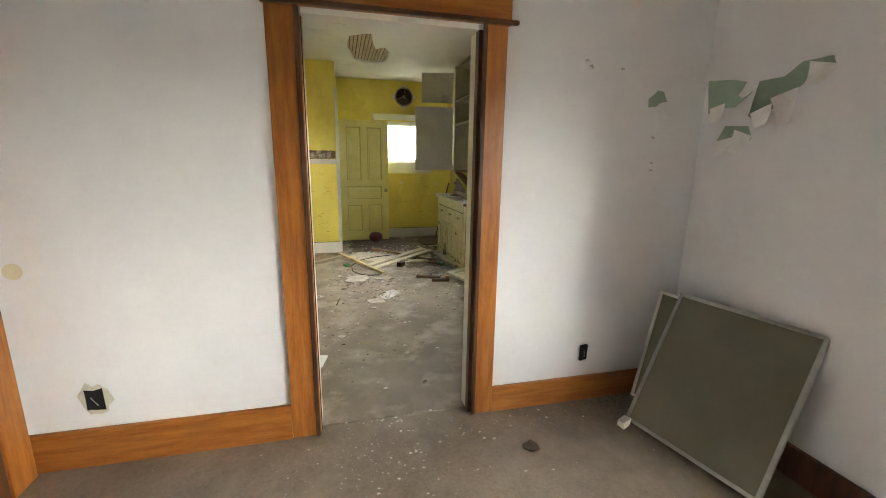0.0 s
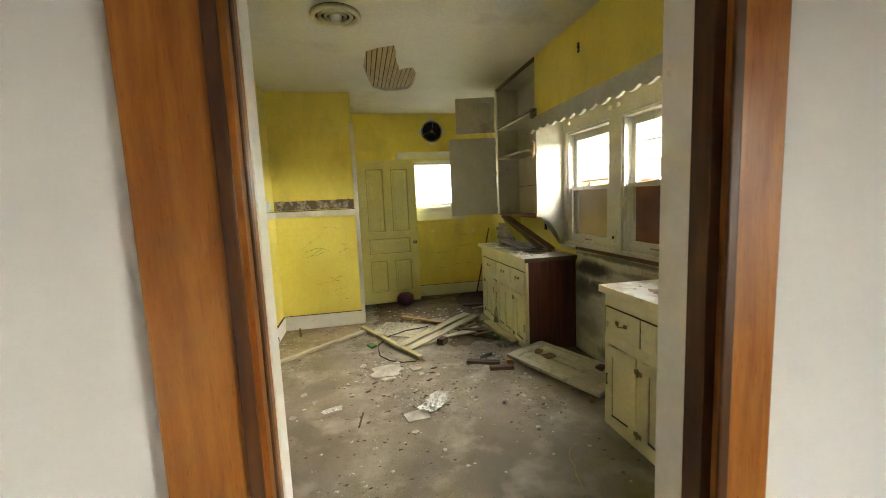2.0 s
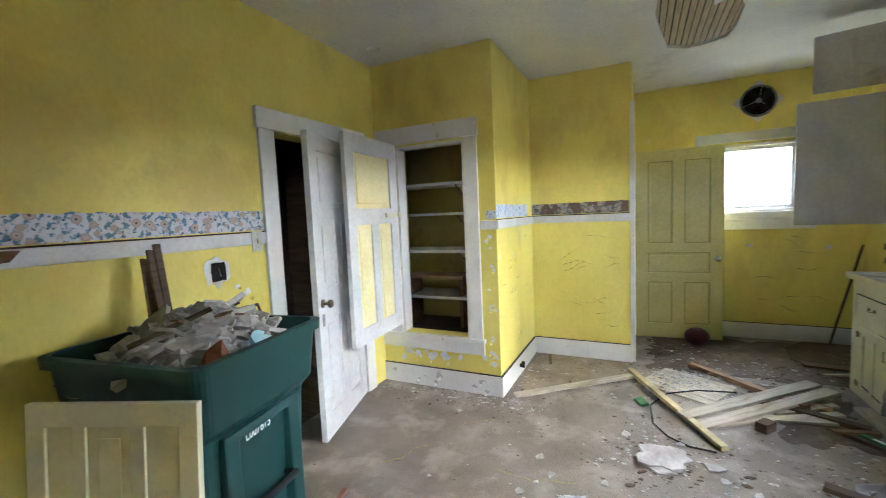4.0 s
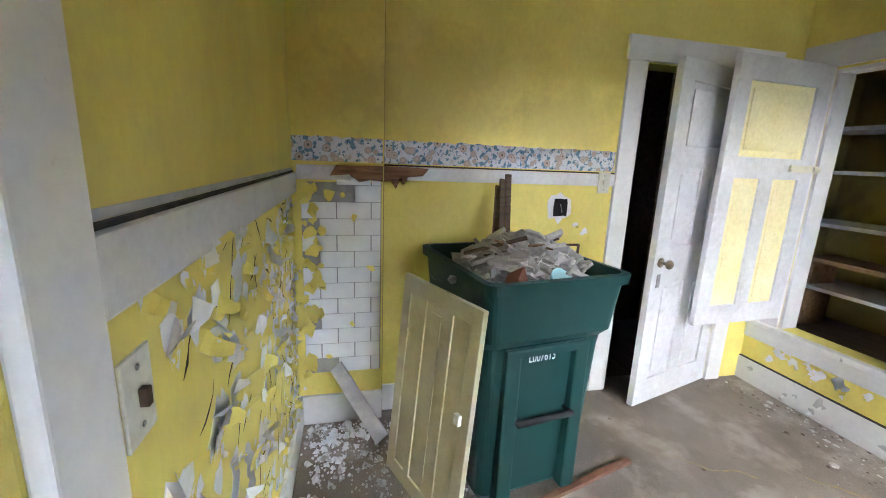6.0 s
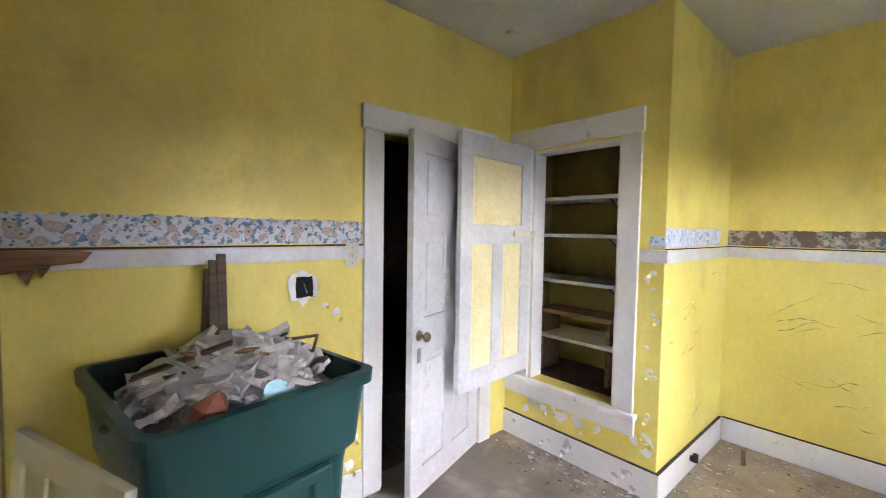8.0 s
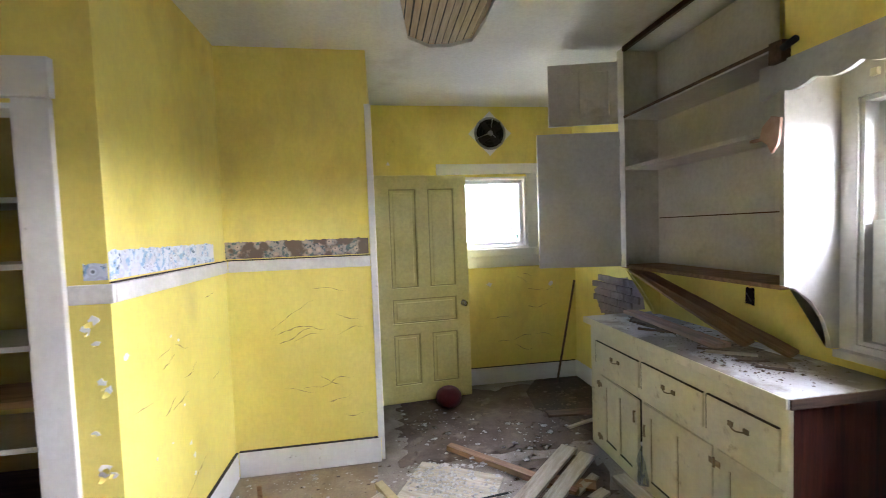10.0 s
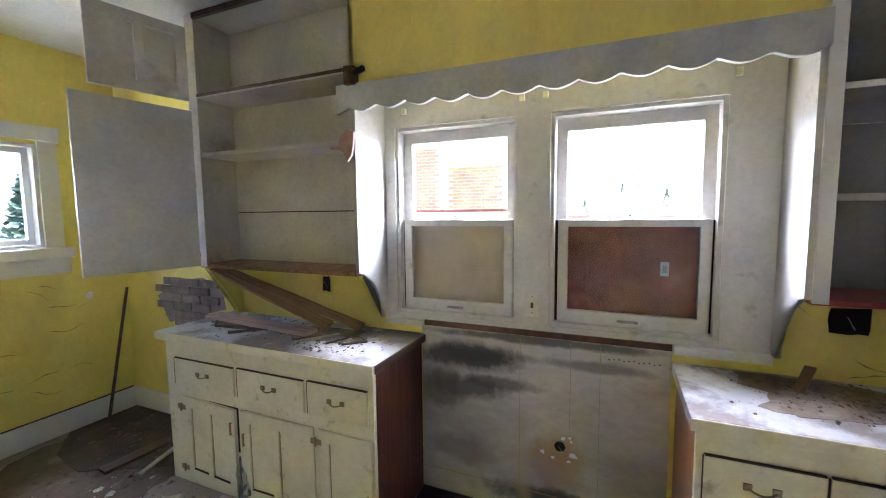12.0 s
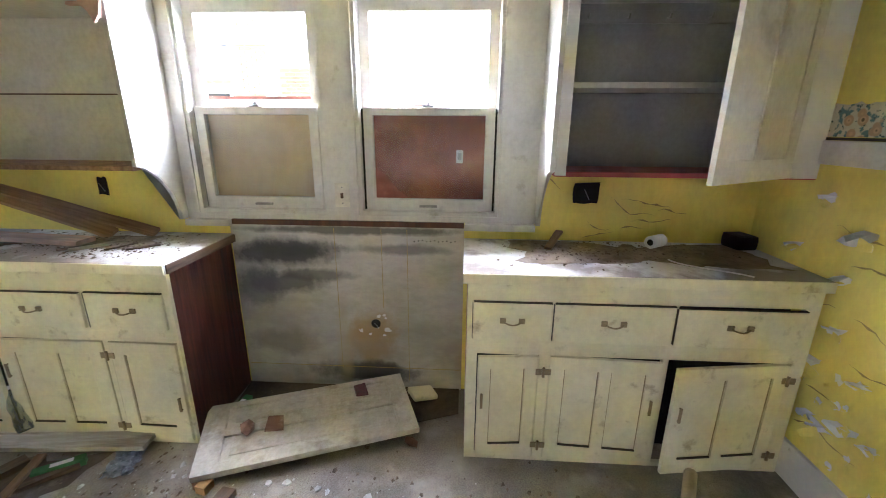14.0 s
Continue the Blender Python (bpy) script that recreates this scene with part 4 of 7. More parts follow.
bench = thing("small_bench", pose(-1.43, 6.14, 0.45), "small raw wood bench in the pantry", "bench")
part("seat", solid(B(), -0.35, -0.1, 0.44, 0.25, 0.16, 0.47, 0.003), RAW_WOOD, bench)
for x in (-0.32, 0.2):
    part("leg", solid(B(), x, -0.08, 0, x + 0.03, 0.14, 0.439, 0.003), RAW_WOOD, bench)


# ---- counters ----
def pull(parent, y, z, x):
    """A bowed drawer pull with two feet; x is the face it sits on."""
    bm = B()
    pts = [Vector((x - 0.004, y + 0.038 * c, z + 0.004)) for c in (-1, 1)]
    last = None
    for i in range(9):
        f = i / 8 * 2 - 1
        p = Vector((x - 0.007 - 0.014 * (1 - f * f), y + 0.037 * f, z - 0.008 * (1 - f * f)))
        if last is not None:
            rod(bm, last, p, 0.0034, sides=8)
        last = p
    for p in pts:
        solid(bm, p.x - 0.004, p.y - 0.012, p.z - 0.012, p.x + 0.004, p.y + 0.012, p.z + 0.01, 0.002)
    return part("handle", bm, BRASS, parent, "tarnished brass bow handle")


def hinge(parent, y, z, x):
    bm = solid(B(), x - 0.003, y - 0.032, z - 0.014, x, y - 0.006, z + 0.014, 0.001)
    solid(bm, x - 0.003, y + 0.006, z - 0.014, x, y + 0.032, z + 0.014, 0.001)
    rod(bm, (x - 0.005, y, z - 0.022), (x - 0.005, y, z + 0.022), 0.006, sides=8)
    return part("hinge", bm, BRASS, parent, "tarnished butterfly hinge")


def cupboard_door(cab, w, h, hinge_y, z, side, angle, panels, handle_at):
    """side +1: the leaf runs to larger y from its hinge. It turns outwards by angle."""
    leaf = part("door", plate(B(), 0, w, 0, h, panels, -0.01, 0.01, "yzx", 0.002) if side > 0 else plate(B(), -w, 0, 0, h, [(-p[2], p[1], -p[0], p[3]) for p in panels], -0.01, 0.01, "yzx", 0.002),
        CREAM, cab, "grimy cream panelled cupboard door", m=pose(1.666, hinge_y, z, 0, 0, angle * side))
    for p in panels:
        a, b = (p[0], p[2]) if side > 0 else (-p[2], -p[0])
        part("panel", solid(B(), -0.002, a - 0.001, p[1] - 0.001, 0.004, b + 0.001, p[3] + 0.001), CREAM, leaf)
        # darker ring shows the recess: groove shade and grime in one colour
        part("groove", plate(B(), a, b, p[1], p[3], [(a + 0.004, p[1] + 0.003, b - 0.004, p[3] - 0.003)], -0.0035, -0.0021, "yzx"), CREAM_GROOVE, leaf, "panel groove darkened for grime and shade")
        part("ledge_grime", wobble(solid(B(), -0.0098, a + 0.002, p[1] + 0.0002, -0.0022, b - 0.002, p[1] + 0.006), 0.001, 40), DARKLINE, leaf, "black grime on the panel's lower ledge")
    yy = side * handle_at[0]
    bm = solid(B(), -0.022, yy - 0.006, handle_at[1] - 0.035, -0.016, yy + 0.006, handle_at[1] + 0.035, 0.002)
    for dz in (-0.03, 0.03):
        rod(bm, (-0.02, yy, handle_at[1] + dz), (-0.009, yy, handle_at[1] + dz), 0.004, sides=8)
    part("handle", bm, BRASS, leaf, "tarnished brass pull")
    return leaf


cab1 = thing("base_cabinet", pose(0, 0, 0), "cream-painted base cabinet with dark red-brown end panel", "cabinet")
holes1 = [(6.31, 0.6, 6.77, 0.755), (5.83, 0.6, 6.27, 0.76), (5.46, 0.6, 5.795, 0.765), (6.29, 0.02, 6.74, 0.53), (5.775, 0.02, 6.27, 0.53), (5.435, 0.02, 5.75, 0.53)]
part("face_frame", plate(B(), 5.425, 6.86, 0.0, 0.855, holes1, 1.66, 1.682, "yzx", 0.002), CREAM, cab1)
part("end_panel", solid(B(), 1.684, 5.425, 0, XE - 0.013, 5.445, 0.855), RED_WOOD, cab1, "dark red-brown stained end panel")
part("end_panel", solid(B(), 1.684, 6.84, 0, XE - 0.002, 6.86, 0.855), CREAM, cab1)
# black board behind the face frame makes the gaps dark by colour
part("inside", solid(B(), 1.80, 5.446, 0.002, 1.81, 6.839, 0.855), BLACK, cab1, "black board painting the cabinet's inner shade")
for a, b, z0, z1 in ((6.31, 6.77, 0.6, 0.755), (5.83, 6.27, 0.6, 0.76), (5.46, 5.795, 0.6, 0.765)):
    dr = part("drawer", solid(B(), 1.648, a - 0.006, z0 - 0.006, 1.67, b + 0.006, z1 - 0.004, 0.004), CREAM, cab1, "grimy cream drawer front")
    # dark strips paint the drawer lip's shadow along with its grime
    part("grime_line", solid(B(), 1.6475, a - 0.004, z1 - 0.0038, 1.6595, b + 0.004, z1 + 0.0005), DARKLINE, dr, "grime and shadow painted along the top edge")
    part("grime_line", solid(B(), 1.6485, b + 0.0062, z0, 1.6595, b + 0.009, z1 - 0.005), DARKLINE, dr, "grime and shadow painted along the side edge")
    pull(dr, (a + b) / 2, (z0 + z1) / 2, 1.648)
cupboard_door(cab1, 0.442, 0.502, 6.736, 0.024, -1, 3, [(0.07, 0.07, 0.2, 0.44), (0.245, 0.07, 0.385, 0.44)], (0.42, 0.4))
cupboard_door(cab1, 0.487, 0.502, 5.779, 0.024, 1, 1.5, [(0.07, 0.07, 0.22, 0.44), (0.27, 0.07, 0.42, 0.44)], (0.46, 0.35))
cupboard_door(cab1, 0.307, 0.502, 5.746, 0.024, -1, 1, [(0.06, 0.07, 0.24, 0.44)], (0.285, 0.2))
for y in (5.763, 6.745):
    for z in (0.09, 0.46):
        hinge(cab1, y, z, 1.656)
top1 = thing("worktop", pose(0, 0, 0), "dusty white worktop with dark worn edge", "worktop")
part("slab", solid(B(), 1.634, 5.405, 0.857, XE - 0.002, 6.905, 0.9, 0.004), WORKTOP, top1)
part("front_edge", solid(B(), 1.626, 5.405, 0.857, 1.6335, 6.905, 0.9, 0.003), CREAM, top1, "painted worktop edge")
part("edge_strip", solid(B(), 1.64, 5.398, 0.858, XE - 0.014, 5.4045, 0.897, 0.002), DARK_WOOD, top1, "dark broken worktop edge")

cab2 = thing("base_cabinet", pose(0, 0, 0), "cream-painted base cabinet with doors hanging ajar", "cabinet")
holes2 = [(3.835, 0.61, 4.14, 0.775), (3.355, 0.61, 3.815, 0.775), (2.86, 0.61, 3.335, 0.775), (3.865, 0.02, 4.125, 0.535), (3.365, 0.02, 3.82, 0.535), (2.86, 0.02, 3.34, 0.535)]
part("face_frame", plate(B(), 2.805, 4.17, 0.0, 0.855, holes2, 1.66, 1.682, "yzx", 0.002), CREAM, cab2)
part("end_panel", solid(B(), 1.684, 4.15, 0, XE - 0.013, 4.17, 0.855), ORANGE_WOOD, cab2, "red-brown wood end panel")
# inner shade of this cabinet, painted on a black board too
part("inside", solid(B(), 1.80, 2.802, 0.002, 1.81, 4.149, 0.855), BLACK, cab2, "black board painting the cabinet's inner shade")
for a, b, z0, z1 in ((3.835, 4.14, 0.61, 0.775), (3.355, 3.815, 0.61, 0.775), (2.86, 3.335, 0.61, 0.77)):
    dr = part("drawer", solid(B(), 1.648, a - 0.006, z0 - 0.006, 1.67, b + 0.006, z1 - 0.004, 0.004), CREAM, cab2, "grimy cream drawer front")
    # edge shadow and grime of these drawers, again as dark strips
    part("grime_line", solid(B(), 1.6475, a - 0.004, z1 - 0.0038, 1.6595, b + 0.004, z1 + 0.0005), DARKLINE, dr, "grime and shadow painted along the top edge")
    part("grime_line", solid(B(), 1.6485, b + 0.0062, z0, 1.6595, b + 0.009, z1 - 0.005), DARKLINE, dr, "grime and shadow painted along the side edge")
    pull(dr, (a + b) / 2, (z0 + z1) / 2, 1.648)
cupboard_door(cab2, 0.252, 0.507, 3.869, 0.024, 1, 5, [(0.055, 0.07, 0.2, 0.45)], (0.235, 0.3))
cupboard_door(cab2, 0.449, 0.507, 3.818, 0.024, -1, 3, [(0.06, 0.07, 0.2, 0.45), (0.25, 0.07, 0.39, 0.45)], (0.42, 0.3))
cupboard_door(cab2, 0.472, 0.507, 2.864, 0.024, 1, 8, [(0.06, 0.07, 0.21, 0.45), (0.26, 0.07, 0.41, 0.45)], (0.44, 0.3))
for y in (3.845, 2.862):
    for z in (0.09, 0.46):
        hinge(cab2, y, z, 1.656)
top2 = thing("worktop", pose(0, 0, 0), "white worktop under a layer of grey-brown dirt", "worktop")
part("slab", solid(B(), 1.634, 2.802, 0.857, XE - 0.002, 4.19, 0.9, 0.004), WORKTOP, top2)
part("front_edge", solid(B(), 1.626, 2.802, 0.857, 1.6335, 4.19, 0.9, 0.003), CREAM, top2, "painted worktop edge")


# ---- wall cupboards ----
def flat_leaf(bm, w, h, t):
    return solid(bm, 0, -t / 2, 0, w, t / 2, h, 0.003)


up1 = thing("wall_cupboard", pose(0, 0, 0), "open cream wall cupboard with bare shelves, doors swung open", "cupboard")
Y0, Y1 = ALC1, 6.80
# end panel in the darkened trim, to offset the direct sky light
part("end_panel", scroll_end(ALC1 - 0.021, 1), DARKENED_TRIM, up1, "white end panel with a torn plaster edge")
part("far_end", solid(B(), XU + 0.001, Y1, 1.255, XE - 0.002, Y1 + 0.02, H - 0.002), SHELF_PAINT, up1)
sweep = [(XU + 0.03, 1.254), (XE - 0.002, 1.254), (XE - 0.002, 0.903), (XE - 0.05, 0.903)]
sweep += [(XU + 0.03 + 0.22 * math.cos(0.196 * i), 0.92 + 0.334 * (1 - math.cos(0.196 * i)) ** 0.8) for i in range(1, 8)]
part("bracket", profile(B(), sweep, Y1, Y1 + 0.02, "xzy"), YELLOW, up1, "curved yellow bracket under the cupboard's end")
part("stile", solid(B(), XU - 0.0, Y1 - 0.055, 1.255, XU + 0.02, Y1 - 0.001, H - 0.003, 0.002), SHELF_PAINT, up1, "narrow cream door post")
for z0, z1 in ((1.272, 1.585), (1.592, 1.93), (1.945, 2.27), (2.29, 2.74)):
    part("back_board", solid(B(), XE - 0.016, Y0 + 0.001, z0, XE - 0.003, Y1 - 0.001, z1), SHELF_PAINT, up1)
    part("side_board", solid(B(), XU + 0.021, Y1 - 0.012, z0, XE - 0.017, Y1 - 0.002, z1), SHELF_PAINT, up1)
part("joint", solid(B(), XE - 0.0145, Y0 + 0.001, 1.585, XE - 0.0035, Y1 - 0.013, 1.592), DARK_VARNISH_SHADE, up1, "dark open joint")
part("bottom_shelf", solid(B(), XU + 0.001, Y0, 1.25, XE - 0.003, Y1 - 0.001, 1.271, 0.002), RAW_WOOD, up1, "bare wood cupboard bottom")
part("shelf", solid(B(), XU + 0.001, Y0 + 0.01, 1.92, XE - 0.017, Y1 - 0.056, 1.944, 0.003), SHELF_PAINT, up1)
part("shelf", solid(B(), XU + 0.001, Y0 + 0.01, 2.262, XE - 0.017, Y1 - 0.056, 2.286, 0.003), SHELF_PAINT, up1)
part("shelf_edge", solid(B(), XU - 0.006, Y0 + 0.01, 2.27, XU + 0.0, Y1 - 0.056, 2.287, 0.002), DARK_WOOD, up1, "bare dark shelf edge")
part("top_strip", solid(B(), XU - 0.01, Y0 + 0.001, H - 0.035, XU + 0.012, Y1 - 0.057, H - 0.004), DARK_VARNISH_SHADE, up1, "dark strip along the ceiling")
large = part("large_door", flat_leaf(B(), 0.565, 0.93, 0.02), surface("flat_grey_white_paint", (0.48, 0.48, 0.46), (0.56, 0.56, 0.54), 2, 40, 0.4, 0.05, stain=(0.36, 0.35, 0.31), stain_at=(0.6, 0.85)), up1, "flat grey-white cupboard door", m=pose(XU - 0.012, 6.79, 1.262, 0, 0, 180 - 11))
for z in (0.06, 0.5, 0.86):
    bm = solid(B(), -0.02, -0.013, z - 0.025, 0.018, -0.0105, z + 0.025)
    rod(bm, (-0.004, -0.014, z - 0.025), (-0.004, -0.014, z + 0.025), 0.006, sides=8)
    part("hinge", bm, METAL, large, "worn metal hinge")
small = part("small_door", plate(B(), 0, 0.47, 0, 0.42, [(0.06, 0.06, 0.21, 0.36), (0.26, 0.06, 0.41, 0.36)], -0.01, 0.01, "xzy", 0.002), SHELF_PAINT, up1, "small cream two-panel door", m=pose(XU - 0.012, 6.80, 2.25, 0, 0, 180 - 14))
for a in (0.06, 0.26):
    part("panel", solid(B(), a - 0.001, -0.004, 0.059, a + 0.151, 0.004, 0.361), SHELF_PAINT, small)
# a bare stud and pipe stub where the plaster broke off
stub = thing("broken_stud", pose(XU - 0.02, 5.60, 2.19), "broken dark stud end with a pipe stub", "stud")
part("stud", wobble(solid(B(), -0.03, 0, 0, 0.018, 0.055, 0.085), 0.005, 30), DARK_WOOD, stub)
part("pipe", rod(B(), (-0.02, -0.0, 0.05), (-0.03, -0.06, 0.06), 0.014), RUBBER, stub, "black pipe stub", smooth=True)

up2 = thing("wall_cupboard", pose(0, 0, 0), "open grey-lilac wall cupboard with one shelf, door swung open", "cupboard")
part("end_panel", scroll_end(ALC0 + 0.001, -1), DARKENED_TRIM, up2, "white end panel")
part("front_stile", solid(B(), XU - 0.002, 3.775, 1.255, XU + 0.02, 3.82, H - 0.003, 0.002), WHITE_TRIM, up2)
part("hinge_stile", solid(B(), XU - 0.002, YK + 0.001, 1.255, XU + 0.02, 2.9, H - 0.003, 0.002), WHITE_TRIM, up2)
part("back_board", solid(B(), XE - 0.016, YK + 0.001, 1.272, XE - 0.003, 3.82, 2.74), GREY_SHELF, up2)
part("inner_side", solid(B(), XU + 0.021, 3.805, 1.272, XE - 0.017, 3.8195, 2.74), GREY_SHELF, up2)
part("bottom_shelf", solid(B(), XU + 0.001, YK + 0.001, 1.25, XE - 0.003, 3.82, 1.271, 0.002), SHELF_RED, up2, "red-edged shelf board")
for z in (1.60, 1.96):
    part("shelf", solid(B(), XU + 0.05, YK + 0.002, z, XE - 0.017, 3.804, z + 0.022, 0.002), SHELF_PAINT, up2, "pale shelf board")
rail2 = solid(B(), XE - 0.03, YK + 0.01, 1.88, XE - 0.0165, 3.80, 1.93, 0.002)
part("hook_rail", rail2, GREY_SHELF, up2)
for i in range(5):
    y = 3.0 + i * 0.17
    bm = rod(B(), (XE - 0.03, y, 1.9), (XE - 0.06, y, 1.895), 0.0035, sides=8)
    rod(bm, (XE - 0.06, y, 1.895), (XE - 0.065, y, 1.912), 0.0035, sides=8)
    part("hook", bm, METAL, up2, "small cup hook")
dleaf = part("door", plate(B(), 0, 0.54, 0, 1.2, [(0.07, 0.08, 0.24, 1.1), (0.3, 0.08, 0.47, 1.1)], -0.01, 0.01, "xzy", 0.002), SHELF_PAINT, up2, "cream two-panel cupboard door, open", m=pose(XU - 0.012, 2.905, 1.258, 0, 0, 122))
for a in (0.07, 0.3):
    part("panel", solid(B(), a - 0.001, -0.004, 0.079, a + 0.171, 0.004, 1.101), SHELF_PAINT, dleaf)

# ---- wheeled bin ----
def rounded(cx, cy, hx, hy, r, z, n=5):
    pts = []
    for sx, sy, a0 in ((1, 1, 0), (-1, 1, 90), (-1, -1, 180), (1, -1, 270)):
        for i in range(n + 1):
            a = radians(a0 + 90 * i / n)
            pts.append((cx + sx * (hx - r) + r * math.cos(a), cy + sy * (hy - r) + r * math.sin(a), z))
    return pts


# the bin's own axes: its face with the number looks along -y
bin_ = thing("wheeled_bin", pose(-1.38, 3.785, 0.0, 0, 0, 99), "dark green plastic wheeled refuse bin heaped with rubble", "bin")
BH = 1.03
rings = [rounded(0, 0.0, 0.25, 0.25, 0.05, 0.03), rounded(0, 0.0, 0.255, 0.26, 0.05, 0.05), rounded(0, 0.0, 0.285, 0.285, 0.05, 0.70),
         rounded(0, 0.0, 0.29, 0.29, 0.05, 0.745), rounded(0, -0.005, 0.30, 0.325, 0.05, 0.785), rounded(0, -0.005, 0.315, 0.345, 0.05, 0.97), rounded(0, -0.005, 0.317, 0.347, 0.05, 0.985),
         rounded(0, -0.005, 0.334, 0.366, 0.05, 0.99), rounded(0, -0.005, 0.336, 0.368, 0.05, BH), rounded(0, -0.005, 0.31, 0.34, 0.045, BH + 0.002), rounded(0, -0.005, 0.295, 0.322, 0.04, 0.8)]
bm = loft(B(), rings, cap=True)
part("body", bm, BIN_GREEN, bin_)
recess = plate(B(), -0.2, 0.2, 0.03, 0.74, [(-0.13, 0.03, 0.13, 0.7)], -0.312, -0.25, "xzy", 0.01)
part("front_ribs", recess, BIN_GREEN, bin_, "moulded ribs down the front")
bar = rod(B(), (-0.135, -0.325, 0.42), (0.135, -0.325, 0.42), 0.014, sides=14)
for x in (-0.13, 0.13):
    rod(bar, (x, -0.325, 0.42), (x, -0.27, 0.42), 0.012)
part("lift_bar", bar, RUBBER, bin_, "dark lift bar across the front", smooth=True)
for x in (-0.27, 0.27):
    w = rod(B(), (x - 0.03, 0.25, 0.11), (x + 0.03, 0.25, 0.11), 0.11, sides=28)
    bmesh.ops.bevel(w, geom=[e for e in w.edges if e.calc_face_angle(0) > 1], offset=0.012, segments=2, affect="EDGES")
    wheel = part("wheel", w, RUBBER, bin_, "black rubber wheel")
    part("hub", rod(B(), (x - 0.034, 0.25, 0.11), (x + 0.034, 0.25, 0.11), 0.05, sides=20), METAL, wheel)
grip = rod(B(), (-0.26, 0.42, 1.0), (0.26, 0.42, 1.0), 0.016)
for x in (-0.25, 0, 0.25):
    rod(grip, (x, 0.42, 1.0), (x, 0.34, 0.98), 0.014)
part("push_handle", grip, BIN_GREEN, bin_, smooth=True)


def lettering(name, text, size, material, m, parent=None, label="", depth=0.0006):
    cu = bpy.data.curves.new(name, "FONT")
    cu.body, cu.size, cu.extrude, cu.align_x, cu.align_y = text, size, depth, "CENTER", "CENTER"
    tmp = bpy.data.objects.new(name + "_tmp", cu)
    scene.collection.objects.link(tmp)
    bpy.context.view_layer.update()
    me = bpy.data.meshes.new_from_object(tmp.evaluated_get(bpy.context.evaluated_depsgraph_get()))
    bpy.data.objects.remove(tmp)
    me.materials.clear()
    me.materials.append(material)
    return part(name, me, material, parent, label, m=m)


lettering("number", "L007615", 0.05, PAPER, pose(-0.02, -0.2895, 0.685, 90, 0, 0) @ Matrix.Diagonal((0.75, 1.15, 1, 1)), bin_, "stencilled white number")


# ---- rubble in the bin ----
def lump(seed, sx, sy, sz):
    """An angular broken piece."""
    bm = B()
    bmesh.ops.create_icosphere(bm, subdivisions=1, radius=1.0)
    for v in bm.verts:
        v.co *= 1 + 0.45 * noise.noise(v.co * 1.7 + Vector((seed * 3.1, seed, 0)))
        v.co = Vector((v.co.x * sx, v.co.y * sy, v.co.z * sz))
    return bm


def shard(seed, s, t):
    """A flat broken slab of plaster."""
    rnd = random.Random(seed)
    n = rnd.randint(5, 7)
    return profile(B(), [(s * rnd.uniform(0.55, 1.1) * math.cos(2 * math.pi * i / n), s * rnd.uniform(0.5, 1.0) * math.sin(2 * math.pi * i / n)) for i in range(n)], -t / 2, t / 2, "xyz")


SHARDS = [mesh_from("plaster_piece", shard(i, 0.055 + 0.01 * (i % 4), 0.014 + 0.004 * (i % 3)), PLASTER) for i in range(9)]
LUMPS = [mesh_from("plaster_lump", lump(i, 0.04, 0.03, 0.022), PLASTER) for i in range(6)]
rnd = random.Random(4)
heap = thing("rubble_heap", bin_.matrix_basis @ Matrix.Translation((0, 0, 0.8)), "heap of broken white plaster, lath and brick in the bin", "rubble")
base = B()
bmesh.ops.create_grid(base, x_segments=16, y_segments=16, size=0.31)
for v in base.verts:
    r = math.hypot(v.co.x - 0.02, v.co.y + 0.02)
    v.co.z = 0.10 + 0.20 * max(0, 1 - (r / 0.36) ** 1.6) + 0.035 * noise.noise(v.co * 14)
part("core", base, PLASTER, heap, "packed plaster dust")
for i in range(230):
    a, r = rnd.uniform(0, 2 * math.pi), 0.30 * math.sqrt(rnd.random())
    x, y = r * math.cos(a), r * math.sin(a) * 0.95
    rr = math.hypot(x - 0.02, y + 0.02)
    z = 0.115 + 0.20 * max(0, 1 - (rr / 0.36) ** 1.6)
    me = rnd.choice(SHARDS if rnd.random() < 0.7 else LUMPS)
    s = rnd.uniform(0.35, 0.9) if i % 4 else rnd.uniform(0.9, 1.4)
    part(me.name.split(".")[0], me, None, heap, m=pose(x, y, z + rnd.uniform(-0.01, 0.03), rnd.uniform(-45, 45), rnd.uniform(-45, 45), rnd.uniform(0, 360)) @ Matrix.Diagonal((s, s, s, 1)))
part("clay_piece", lump(3, 0.075, 0.05, 0.06), ORANGE_BRICK, heap, "orange clay brick piece", m=pose(-0.15, -0.25, 0.2, 20, 10, 30))
part("cup", rod(B(), (0, 0, 0), (0, 0.0, 0.03), 0.04, 0.045, 20), surface("pale_blue_plastic", (0.35, 0.6, 0.65), (0.45, 0.68, 0.72), 6, 40, 0.4, 0.05, local=True), heap, "pale blue cup rim", m=pose(0.02, -0.29, 0.2, 40, 0, 0))
for x, y, L, rx, ry in ((0.03, 0.18, 0.5, -12, 6), (0.0, 0.2, 0.47, -14, 10), (0.07, 0.19, 0.52, -10, 4)):
    part("lath", wobble(solid(B(), -0.016, -0.006, 0, 0.016, 0.006, L), 0.003, 20, L), DARK_WOOD, heap, "dark lath end", m=pose(x, y, 0.08, rx, ry, 5))
